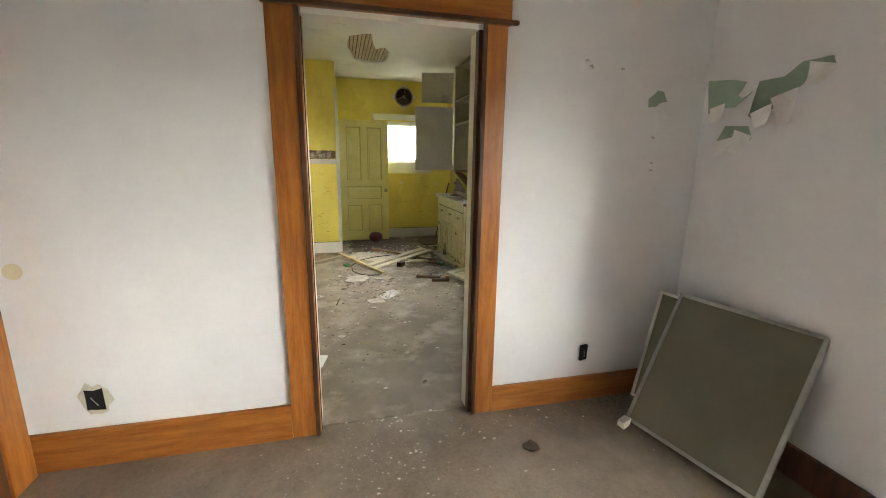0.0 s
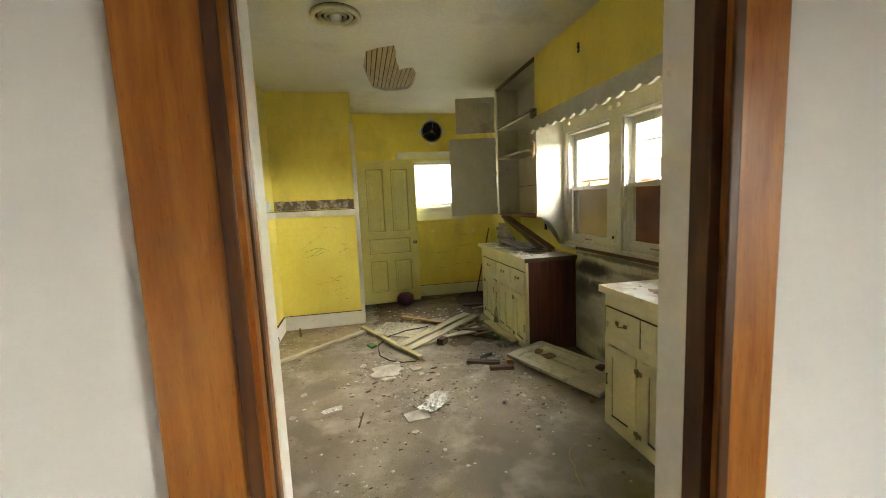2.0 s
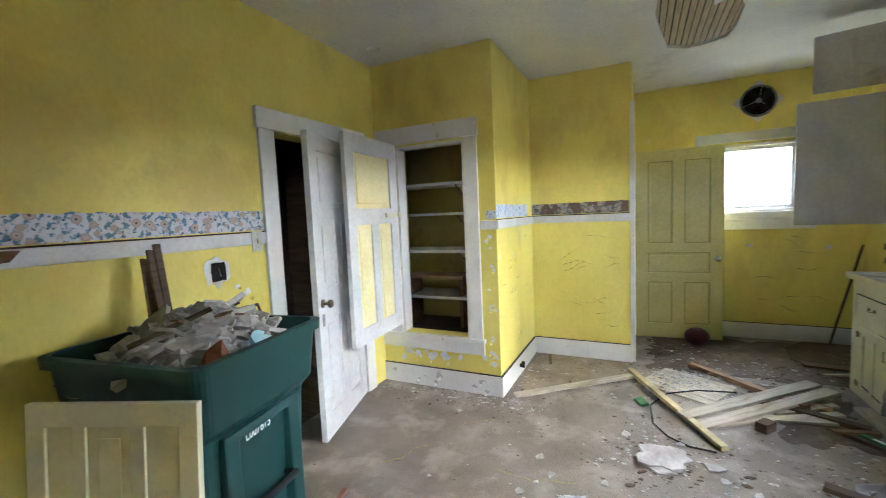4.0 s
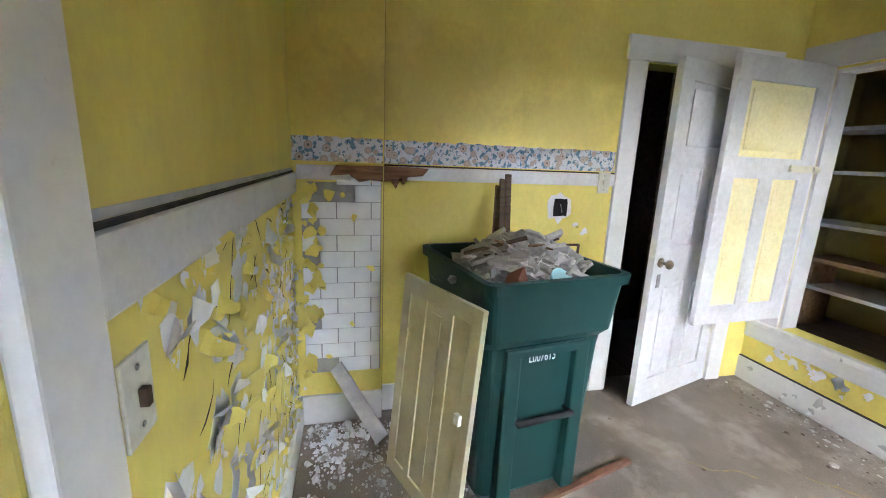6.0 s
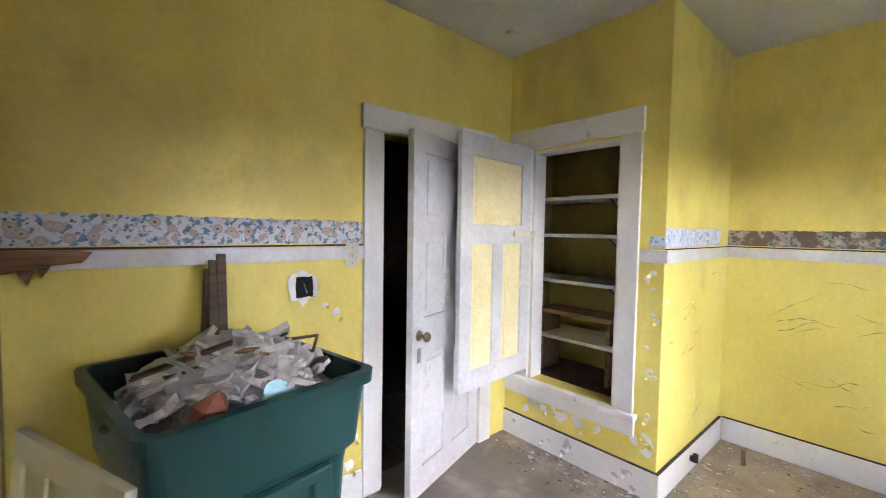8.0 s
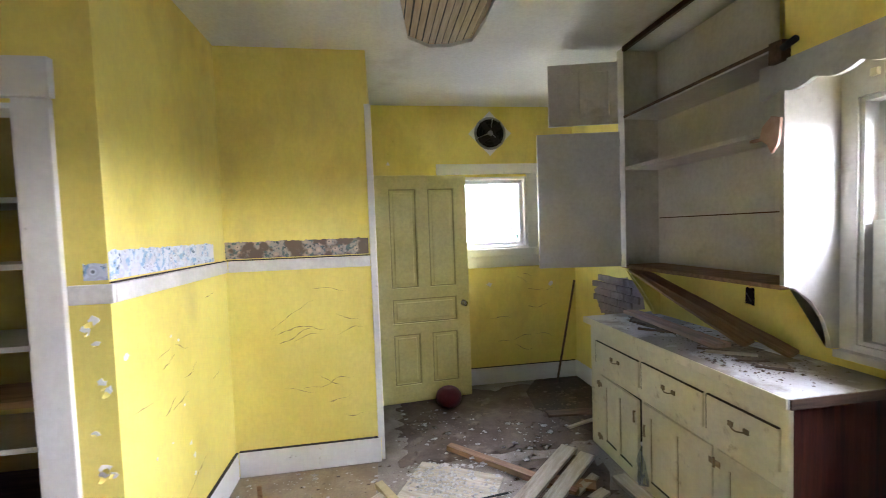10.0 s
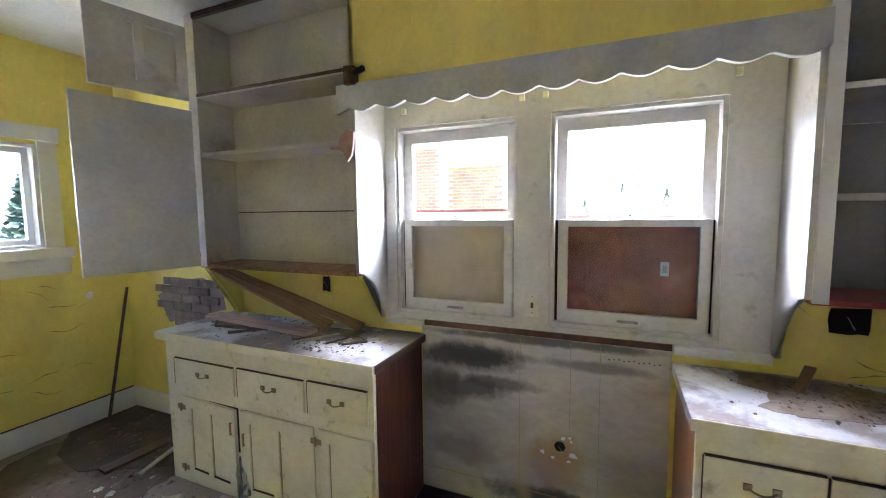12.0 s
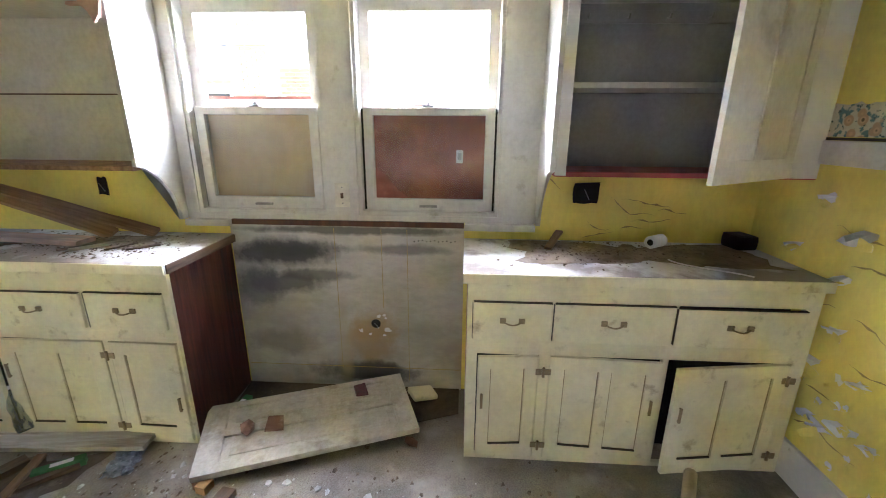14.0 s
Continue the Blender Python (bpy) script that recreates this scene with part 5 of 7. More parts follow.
for i in range(14):
    part("lath", solid(B(), -0.16, -0.014, -0.004, 0.16, 0.014, 0.004), DARK_WOOD if i % 2 else RAW_WOOD, heap, m=pose(rnd.uniform(-0.15, 0.15), rnd.uniform(-0.2, 0.2), 0.27 + rnd.uniform(-0.05, 0.04), rnd.uniform(-15, 15), rnd.uniform(-25, 25), rnd.uniform(0, 360)) @ Matrix.Diagonal((rnd.uniform(0.4, 0.9), 1, 1, 1)))
wire = B()
for a, b in (((0.2, 0.05, 0.27), (0.33, -0.02, 0.28)), ((0.33, -0.02, 0.28), (0.26, -0.1, 0.25)), ((0.26, -0.1, 0.25), (0.18, 0.0, 0.24))):
    rod(wire, a, b, 0.006, sides=8)
part("strap", wire, DARK_WOOD, heap, "bent dark metal strap")

# ---- loose cupboard door leaning on the bin ----
LOOSE_PAINT = surface("yellowed_cream_gloss_paint", (0.56, 0.5, 0.33), (0.66, 0.6, 0.42), 3, 40, 0.45, 0.1, stain=(0.34, 0.25, 0.13), stain_scale=6, stain_at=(0.6, 0.78), grain=0.15)
loose = panel_door("loose_cupboard_door", 0.54, 0.95, 0.024, [(0.06, 0.07, 0.145, 0.88), (0.19, 0.07, 0.33, 0.88), (0.375, 0.07, 0.48, 0.88)], LOOSE_PAINT, LOOSE_PAINT, pose(-1.41, 3.225, 0.005, -5, 0, 21.8), "detached cream cupboard door leaning on the bin", "cupboard door")
part("latch", solid(B(), 0.47, -0.028, 0.5, 0.5, -0.0125, 0.54, 0.003), PAPER, loose, "small white catch")


# ---- planks and boards ----
def plank(name, a, b, w, t, material, label, z=0.0, category="plank", tilt=0.0, z2=None):
    a, b = Vector((*a, z)), Vector((*b, z if z2 is None else z2))
    L = (b - a).length
    yaw = math.degrees(math.atan2(b.y - a.y, b.x - a.x))
    pitch = -math.degrees(math.asin((b.z - a.z) / L))
    bm = solid(B(), 0, -w / 2, 0, L, w / 2, t)
    bmesh.ops.subdivide_edges(bm, edges=[e for e in bm.edges if e.calc_length() > L * 0.9], cuts=7)
    wobble(bm, 0.0035, 9, L * 7)
    me = mesh_from(name, bm, material)
    ob = new(name, me)
    ob.matrix_basis = Matrix.Translation(a) @ pose(0, 0, 0, tilt, pitch, yaw)
    return tagged(ob, label, category)


plank("wooden_stick", (0.128, 6.564), (0.663, 5.554), 0.045, 0.03, surface("cream_painted_stick", (0.45, 0.36, 0.16), (0.55, 0.46, 0.24), 5, 40, 0.6, 0.2, local=True, stain=(0.25, 0.17, 0.08), stain_scale=4), "cream-painted wooden stick lying on the floor", z=0.045, z2=0.004)
plank("long_trim_board", (-0.68, 5.835), (0.17, 6.49), 0.06, 0.022, PALE_WOOD, "long white trim board lying on the floor", z=0.003, z2=0.03)
plank("painted_plank", (1.40, 6.70), (0.47, 5.86), 0.1, 0.02, PALE_WOOD, "pale painted plank lying across others", z=0.05, z2=0.03)
plank("painted_plank", (1.48, 6.60), (0.56, 5.79), 0.095, 0.02, PALE_WOOD, "pale painted plank lying across others", z=0.045, z2=0.012)
plank("painted_plank", (1.43, 6.30), (0.62, 5.86), 0.06, 0.018, PALE_WOOD, "short pale plank under the others", z=0.003)
plank("wall_plank", (1.555, 6.36), (1.62, 5.62), 0.1, 0.022, PALE_WOOD, "grey painted plank lying by the cabinet", z=0.035, z2=0.03)
plank("dark_timber", (0.62, 6.96), (1.25, 6.28), 0.055, 0.035, RAW_WOOD, "dark split timber on the floor", z=0.004, z2=0.02)
plank("dark_timber", (1.0, 6.35), (1.5, 6.1), 0.06, 0.03, DARK_WOOD, "dark split timber on the floor", z=0.003)
plank("splintered_board", (1.02, 6.55), (1.4, 6.35), 0.09, 0.015, RAW_WOOD, "splintered board on the floor", z=0.003)
plank("splintered_board", (1.05, 6.18), (1.45, 6.45), 0.05, 0.014, PALE_WOOD, "splintered pale board on the floor", z=0.004)
plank("wooden_lath", (-1.0, 3.66), (-1.215, 4.41), 0.03, 0.02, surface("orange_stick", (0.15, 0.07, 0.04), (0.22, 0.11, 0.065), 6, 40, 0.6, 0.2, local=True), "thin red-brown lath on the floor by the bin", z=0.002)
plank("split_board", (-1.74, 2.98), (-1.44, 3.2), 0.075, 0.014, PAPER_GREY, "white board leaning on the chimney breast", z=0.36, z2=0.12, tilt=60)
plank("dark_board", (1.05, 5.36), (1.32, 5.24), 0.06, 0.025, DARK_WOOD, "short dark broken board", z=0.003)
plank("dark_board", (1.5, 7.3), (2.02, 7.25), 0.09, 0.02, DARK_WOOD, "dark broken board in the corner", z=0.003)
plank("white_stick", (1.55, 7.02), (1.95, 7.15), 0.025, 0.015, PALE_WOOD, "thin pale stick in the corner", z=0.02)
plank("counter_plank", (1.93, 6.80), (1.90, 5.98), 0.1, 0.022, surface("raw_pinkish_plank", (0.42, 0.25, 0.17), (0.58, 0.4, 0.3), 5, 40, 0.75, 0.25, stretch=(0.8, 6, 6), local=True, stain=(0.3, 0.24, 0.19), stain_scale=3), "raw pinkish plank lying on the worktop", z=0.925, z2=0.905)
plank("leaning_plank", (1.93, 6.76), (2.06, 5.98), 0.07, 0.02, RAW_WOOD, "weathered plank sloping from cupboard to worktop", z=1.235, z2=0.905, tilt=25)
plank("leaning_plank", (1.96, 6.68), (2.1, 5.78), 0.06, 0.02, RAW_WOOD, "weathered plank sloping from cupboard to worktop", z=1.21, z2=0.905, tilt=25)
plank("wood_splinter", (1.78, 5.95), (1.95, 5.83), 0.02, 0.012, PALE_WOOD, "pale wood splinter on the worktop", z=0.902)
plank("wood_splinter", (1.75, 6.45), (1.95, 6.25), 0.03, 0.01, DARK_WOOD, "dark bark strip on the worktop", z=0.902)
plank("wood_splinter", (1.98, 3.8), (2.12, 3.72), 0.035, 0.012, RAW_WOOD, "wood splinter on the worktop", z=0.902, z2=0.95)
# flat board under crumbs, and the broken slab
slab = plank("plaster_board", (0.3, 6.62), (0.78, 6.35), 0.46, 0.016, PALE_WOOD, "dusty white board strewn with plaster", z=0.003)
chunk = part("broken_slab", wobble(profile(B(), [(-0.15, -0.06), (-0.11, -0.09), (-0.04, -0.08), (0.0, -0.12), (0.06, -0.11), (0.09, -0.06), (0.15, -0.04), (0.13, 0.01), (0.15, 0.05), (0.08, 0.09), (0.02, 0.08), (-0.02, 0.12), (-0.09, 0.1), (-0.1, 0.04), (-0.14, 0.02)], 0, 0.016, "xyz"), 0.012, 14), PLASTER, m=pose(0.33, 5.33, 0.012, 4, 0, 20))
tagged(chunk, "broken grey plaster slab on the floor", "plaster")
slab_bits = random.Random(31)
for k in range(16):
    f = 0.25 + 0.6 * slab_bits.random()
    bit = part("plaster_chip", SHARDS[k % 9], None, m=pose(slab_bits.gauss(0.36, 0.14), slab_bits.gauss(5.3, 0.13), 0.008, 4, 3, 40 * k) @ Matrix.Diagonal((f, f, f * 0.6, 1)))
    tagged(bit, "broken plaster chip beside the slab", "plaster", "plaster chips")
stick = part("leaning_rod", rod(B(), (1.87, 7.93, 0.005), (2.14, 8.06, 1.0), 0.011), DARK_WOOD)
tagged(stick, "thin dark rod leaning in the corner", "rod")

FALLEN = surface("dusty_white_door_paint", (0.44, 0.39, 0.3), (0.6, 0.55, 0.45), 4, 40, 0.7, 0.2, stain=(0.25, 0.19, 0.13), stain_scale=7, stain_at=(0.53, 0.7), grain=0.35)
# the cupboard door lying between the counters
fallen = panel_door("fallen_cupboard_door", 0.97, 0.43, 0.03, [(0.1, 0.05, 0.88, 0.2), (0.1, 0.25, 0.88, 0.39)], FALLEN, FALLEN,
    pose(1.40, 5.285, 0.055, 0, 0, -68.6) @ pose(0, 0, 0, -86, 0, 0), "white panelled cupboard door lying on the floor", "cupboard door")
CLAY_DUST = surface("dusty_brown_clay", (0.16, 0.08, 0.05), (0.25, 0.14, 0.09), 8, 40, 0.9, 0.4, local=True, stain=(0.34, 0.28, 0.22), stain_scale=12)
for i, (x, y, s) in enumerate(((1.66, 5.17, 1.0), (1.72, 4.42, 0.8), (1.41, 5.25, 0.9))):
    b = part("brick_piece", lump(20 + i, 0.05 * s, 0.035 * s, 0.022 * s), CLAY_DUST, m=pose(x, y, 0.016 if i else 0.105, 0, 0, 20 + 30 * i))
    tagged(b, "red-brown broken brick by the fallen door", "brick")
chip_ = part("clay_tile_piece", wobble(profile(B(), [(-0.05, -0.04), (0.05, -0.035), (0.055, 0.035), (-0.045, 0.042)], 0, 0.012, "xyz"), 0.004, 20), CLAY_DUST, m=pose(1.70, 5.06, 0.094, 4, 2, 20))
tagged(chip_, "flat red-brown clay piece on the fallen door", "clay piece")
rag = part("dark_red_scrap", wobble(solid(B(), -0.04, -0.03, 0, 0.04, 0.03, 0.02, 0.004), 0.01, 20), MAROON, m=pose(1.98, 4.72, 0.09, 0, 0, 25))
tagged(rag, "dark red scrap on the fallen door", "scrap")


# ---- small loose things ----
bm = B()
bmesh.ops.create_uvsphere(bm, u_segments=28, v_segments=18, radius=0.115, matrix=Matrix.Diagonal((1, 1, 0.82, 1)))
for v in bm.verts:
    v.co.z = max(v.co.z, -0.088) - 0.015 * max(0, 1 - math.hypot(v.co.x, v.co.y) / 0.06) * (v.co.z > 0)
ball = part("ball", bm, MAROON, m=pose(0.74, 7.66, 0.089), smooth=True)
tagged(ball, "maroon half-flat ball by the back door", "ball")
seams = B()
part("seam", rod(seams, (-0.11, 0, 0.03), (0.11, 0, 0.03), 0.0025, sides=6), RUBBER, ball)

def torus_ring(bm, r, tube, z, n=28, m=8):
    """A closed round ring of radius r, its tube round in section."""
    rings = []
    for i in range(n):
        a = 2 * math.pi * i / n
        rings.append([bm.verts.new(((r + tube * math.cos(2 * math.pi * j / m)) * math.cos(a), (r + tube * math.cos(2 * math.pi * j / m)) * math.sin(a), z + tube * math.sin(2 * math.pi * j / m))) for j in range(m)])
    for i in range(n):
        p, q = rings[i], rings[(i + 1) % n]
        for j in range(m):
            bm.faces.new([p[j], q[j], q[(j + 1) % m], p[(j + 1) % m]])
    bmesh.ops.recalc_face_normals(bm, faces=bm.faces[:])
    return bm


roll = thing("paper_roll", pose(2.06, 3.28, 0.932, 90, 0, 35), "small white cardboard roll on the worktop", "roll")
part("tube", rod(B(), (0, 0, -0.045), (0, 0, 0.045), 0.03, sides=20), PAPER, roll, smooth=False)
part("core", rod(B(), (0, 0, -0.046), (0, 0, 0.046), 0.015, sides=16), BLACK, roll)
bb = part("black_box", solid(B(), -0.06, -0.05, 0, 0.06, 0.05, 0.07, 0.018), RUBBER, m=pose(2.09, 2.88, 0.9, 0, 0, 10))
tagged(bb, "small black plastic box on the worktop", "box")
cable = B()
pts = [Vector((1.86 - 0.2 * f, 3.31 - 0.2 * f + 0.03 * math.sin(5 * f), 0.904)) for f in np.linspace(0, 1, 9)]
for a, b in zip(pts, pts[1:]):
    rod(cable, a, b, 0.003, sides=6)
tagged(part("string", cable, PAPER), "thin white string on the worktop", "string")
for x, y, rz, lab in ((1.47, 5.92, 35, "green cardboard strip under the plank"), (1.9, 5.36, 80, "green package by the cabinet")):
    g = part("green_box", solid(B(), -0.02, -0.09, 0, 0.02, 0.09, 0.035, 0.003), GREEN_CARD, m=pose(x, y, 0.001, 0, 0, rz))
    part("print", solid(B(), -0.012, -0.05, 0.0353, 0.012, 0.03, 0.036), PAPER, g, "pale print")
    tagged(g, lab, "box")
g = part("green_scrap", wobble(solid(B(), -0.03, -0.05, 0, 0.03, 0.05, 0.02), 0.008, 20), GREEN_CARD, m=pose(0.22, 6.05, 0.001, 0, 0, 30))
tagged(g, "crumpled bright green wrapper", "wrapper")
bottle = thing("plastic_bottle", pose(1.63, 6.24, 0.058, 0, 20, 60), "clear crushed plastic bottle on the plank", "bottle")
CLEAR = pane_material("cloudy_plastic", (0.8, 0.86, 0.9), 0.15, 0.3, (0.55, 0.6, 0.65))
part("body", loft(B(), [rounded(0, 0, r, r * 0.8, r * 0.4, z, 3) for r, z in ((0.035, 0.0), (0.038, 0.03), (0.032, 0.08), (0.038, 0.12), (0.03, 0.16), (0.013, 0.19), (0.013, 0.21))]), CLEAR, bottle, smooth=True)
part("cap", rod(B(), (0, 0, 0.208), (0, 0, 0.224), 0.016), PAPER, bottle)
clip = thing("metal_bracket", pose(1.27, 5.38, 0.002, 0, 0, 25), "bent grey metal bracket on the floor", "bracket")
part("plate", solid(B(), -0.08, -0.04, 0, 0.08, 0.04, 0.006, 0.001), METAL, clip)
part("flange", solid(B(), -0.08, 0.035, 0.006, 0.06, 0.042, 0.04), METAL, clip)
part("knob", rod(B(), (0.05, 0, 0.006), (0.05, 0, 0.035), 0.012), CHROME, clip)
part("knob", rod(B(), (-0.04, 0, 0.006), (-0.04, 0, 0.03), 0.012), CHROME, clip)
yt = part("yellow_plastic_part", wobble(solid(B(), -0.05, -0.07, 0, 0.05, 0.07, 0.03, 0.008), 0.006, 18), CREAM, m=pose(2.05, 4.40, 0.03, 10, 0, 30))
tagged(yt, "cream plastic casting on the rubble", "plastic part")
tube = thing("cardboard_tube", pose(1.51, 3.25, 0.03, 90, 0, 60), "short brown tube on the floor", "tube")
part("wall", rod(B(), (0, 0, -0.1), (0, 0, 0.1), 0.026, sides=20), CARDBOARD, tube)
part("hollow", rod(B(), (0, 0, -0.101), (0, 0, 0.101), 0.019, sides=16), BLACK, tube)
dm = part("dirt_mat", wobble(profile(B(), [(1.72, 5.38), (2.155, 5.42), (2.155, 4.2), (1.95, 4.2), (1.8, 4.6), (1.68, 5.2)], 0.0, 0.008, "xyz"), 0.004, 6), DIRT)
tagged(dm, "dark dirt where the sink stood", "dirt", kind="stuff")
dm = part("dirt_corner", profile(B(), [(1.45, 7.45), (1.75, 6.9), (2.15, 6.9), (2.15, 8.07), (1.7, 8.07), (1.5, 7.8)], 0.0, 0.006, "xyz"), DIRT)
tagged(dm, "dark dirt in the corner", "dirt", kind="stuff")


# ---- crumbs: one sheet of many small chips each ----
def crumbs(name, n, place, size, material, label, seed):
    r = random.Random(seed)
    verts, faces = [], []
    for _ in range(n):
        x, y, z = place(r)
        s = size[0] * (size[1] / size[0]) ** (r.random() ** 2.8)
        a, k = r.uniform(0, 6.28), len(verts)
        h = s * r.uniform(0.2, 0.6)
        m = r.choice((3, 4, 5))
        for i in range(m):
            q = a + 6.28 * i / m
            d = s * r.uniform(0.6, 1.1)
            verts.append((x + d * math.cos(q), y + d * math.sin(q) * 0.7, z + h * r.uniform(0, 0.3)))
        verts.append((x + s * r.uniform(-0.2, 0.2), y + s * r.uniform(-0.2, 0.2), z + h))
        for i in range(m):
            faces.append((k + i, k + (i + 1) % m, k + m))
    me = bpy.data.meshes.new(name)
    me.from_pydata(verts, [], faces)
    me.materials.append(material)
    return tagged(new(name, me), label, "crumbs", kind="stuff")


def cluster(spots):
    def place(r):
        x, y, sx, sy, z = r.choice(spots)
        return r.gauss(x, sx), r.gauss(y, sy), z
    return place


def within(f, x0, x1, y0, y1):
    def place(r):
        while True:
            x, y, z = f(r)
            if x0 < x < x1 and y0 < y < y1:
                return x, y, z
    return place


CHIP = surface("white_plaster_chip", (0.36, 0.33, 0.28), (0.62, 0.6, 0.55), 40, 80, 0.9, 0.1)
GRIT = surface("brown_grit", (0.08, 0.058, 0.04), (0.22, 0.165, 0.115), 40, 80, 0.95, 0.1)
kitchen_spots = [(0.1, 4.9, 1.0, 1.2, 0.0), (0.3, 5.3, 0.12, 0.25, 0.0), (0.62, 4.78, 0.13, 0.12, 0.0), (0.2, 3.9, 0.25, 0.5, 0.0), (0.5, 6.3, 0.35, 0.3, 0.0), (0.35, 5.35, 0.25, 0.2, 0.0), (0.6, 4.8, 0.3, 0.25, 0.0), (1.0, 5.6, 0.4, 0.4, 0.0), (-1.3, 5.6, 0.4, 0.12, 0.0), (-0.6, 5.9, 0.2, 0.4, 0.0), (-0.2, 6.6, 0.4, 0.2, 0.0), (0.3, 4.2, 0.6, 0.5, 0.0), (1.25, 4.7, 0.18, 0.4, 0.0), (1.4, 5.45, 0.15, 0.15, 0.0)]
crumbs("plaster_crumbs", 1900, within(cluster(kitchen_spots), -1.8, 1.6, 2.85, 8.0), (0.0022, 0.024), CHIP, "white plaster crumbs strewn over the kitchen floor", 1)
crumbs("dark_grit", 3800, within(cluster(kitchen_spots + [(1.4, 6.0, 0.25, 0.6, 0.0), (1.7, 7.4, 0.25, 0.35, 0.0), (1.9, 4.8, 0.15, 0.3, 0.008)]), -1.8, 2.1, 2.85, 8.0), (0.0022, 0.022), GRIT, "dark grit and splinters on the kitchen floor", 2)
crumbs("plaster_litter", 420, within(cluster([(0.55, 6.45, 0.2, 0.16, 0.02), (0.45, 6.6, 0.15, 0.1, 0.02)]), 0.3, 1.0, 6.15, 6.8), (0.01, 0.04), CHIP, "plaster lumps on the fallen board", 3)
crumbs("bin_litter", 420, within(cluster([(-1.7, 2.95, 0.06, 0.14, 0.0), (-1.35, 3.15, 0.14, 0.05, 0.0), (-1.2, 3.5, 0.08, 0.15, 0.0), (-1.5, 2.95, 0.2, 0.06, 0.0), (-1.6, 3.1, 0.1, 0.1, 0)]), -1.78, -0.6, 2.81, 4.6), (0.008, 0.035), CHIP, "white plaster lumps round the bin", 4)
crumbs("worktop_dirt", 2600, within(cluster([(1.95, 3.7, 0.1, 0.14, 0.9), (2.0, 3.35, 0.09, 0.2, 0.9), (1.95, 6.2, 0.12, 0.3, 0.9), (1.85, 5.8, 0.1, 0.15, 0.9)]), 1.68, 2.15, 2.82, 6.88), (0.003, 0.016), GRIT, "brown dirt and chips on the worktops", 5)
crumbs("front_crumbs", 420, within(cluster([(0.35, 2.35, 0.2, 0.12, -0.006), (0.3, 2.15, 0.25, 0.2, -0.006), (0.45, 2.6, 0.25, 0.04, 0.0), (1.0, 2.45, 0.25, 0.05, -0.006), (0.5, 2.0, 0.8, 0.3, -0.006)]), -1.25, 2.0, 0.5, 2.66), (0.003, 0.013), CHIP, "white plaster crumbs by the doorway", 6)
crumbs("corner_fluff", 700, within(cluster([(1.82, 2.42, 0.12, 0.07, -0.006)]), 1.55, 2.15, 2.2, 2.55), (0.004, 0.018), surface("grey_fluff", (0.07, 0.065, 0.06), (0.15, 0.14, 0.13), 60, 80, 0.95, 0.1), "grey rubble and fluff in the corner", 7)
for x, y, s in ((0.68, 4.79, 1.1), (-1.0, 5.45, 0.6), (0.45, 4.35, 0.7), (-0.35, 4.75, 0.7), (0.62, 3.35, 0.6), (0.7, 4.7, 0.8), (0.55, 4.6, 0.6), (0.15, 3.75, 0.5)):
    pm = part("plaster_chip", SHARDS[int(s * 7) % 9], None, m=pose(x, y, 0.01, 3, 2, x * 300) @ Matrix.Diagonal((s, s, s * 0.6, 1)))
    tagged(pm, "white plaster chip on the floor", "plaster", "plaster chips")
sm = part("dark_stain", wobble(lump(5, 0.05, 0.04, 0.01), 0.01, 30), DIRT, m=pose(1.08, 2.22, -0.002))
tagged(sm, "dark clod on the front-room floor", "clod")
wc = part("white_card", solid(B(), -0.05, -0.09, 0, 0.05, 0.09, 0.004), PAPER, m=pose(-0.02, 3.37, 0.001, 0, 0, -12))
tagged(wc, "white card on the floor by the doorway", "card")


# ---- fan, lamp, plates and holes ----
fan = thing("wall_fan", pose(1.305, YB - 0.004, 2.485, 90, 0, 0), "round black extractor fan in a white diamond plate", "fan")
part("plate", profile(B(), [(0, -0.215), (0.215, 0), (0, 0.215), (-0.215, 0)], 0.0, 0.012, "xyz"), WHITE_TRIM, fan, "white diamond plate")
# throat without depth: its dark is painted on a thin disc
part("throat", rod(B(), (0, 0, 0.0125), (0, 0, 0.014), 0.145, sides=32), BLACK, fan, "flat black disc for the fan throat")
part("ring", torus_ring(B(), 0.148, 0.012, 0.018), METAL, fan, "metal ring", smooth=True)
for r in (0.05, 0.085, 0.118):
    part("grille_ring", torus_ring(B(), r, 0.003, 0.034, 24), RUBBER, fan, "dark grille ring")
for k in range(4):
    a = radians(35 + 90 * k)
    part("blade", solid(B(), 0.02, -0.04, -0.003, 0.135, 0.04, 0.003, 0.001, pose(0, 0, 0.024, 0, 0, math.degrees(a)) @ pose(0, 0, 0, 25, 0, 0)), RUBBER, fan, "black fan blade")
part("hub", rod(B(), (0, 0, 0.014), (0, 0, 0.044), 0.03, 0.022, 18), METAL, fan)
for a in (200, 320, 80):
    part("spoke", rod(B(), (0, 0, 0.036), (0.148 * math.cos(radians(a)), 0.148 * math.sin(radians(a)), 0.03), 0.004, sides=8), CHROME, fan)
lamp = thing("ceiling_lamp_base", pose(0.12, 4.93, H, 180, 0, 0), "round cream ceiling lamp holder without a bulb", "lamp")
# flat plate; the recess between the rings is only dark colour
part("plate", rod(B(), (0, 0, 0), (0, 0, 0.012), 0.16, 0.15, 32), DARK_VARNISH_SHADE, lamp, "dark plate painting the hollow between the rings")
for r_, tube_ in ((0.152, 0.019), (0.107, 0.013), (0.066, 0.011)):
    part("ring", torus_ring(B(), r_, tube_, 0.02), CREAM, lamp, "cream ring", smooth=True)
part("socket", rod(B(), (0, 0, 0.02), (0, 0, 0.06), 0.045, 0.035, 20), WHITE_TRIM, lamp)
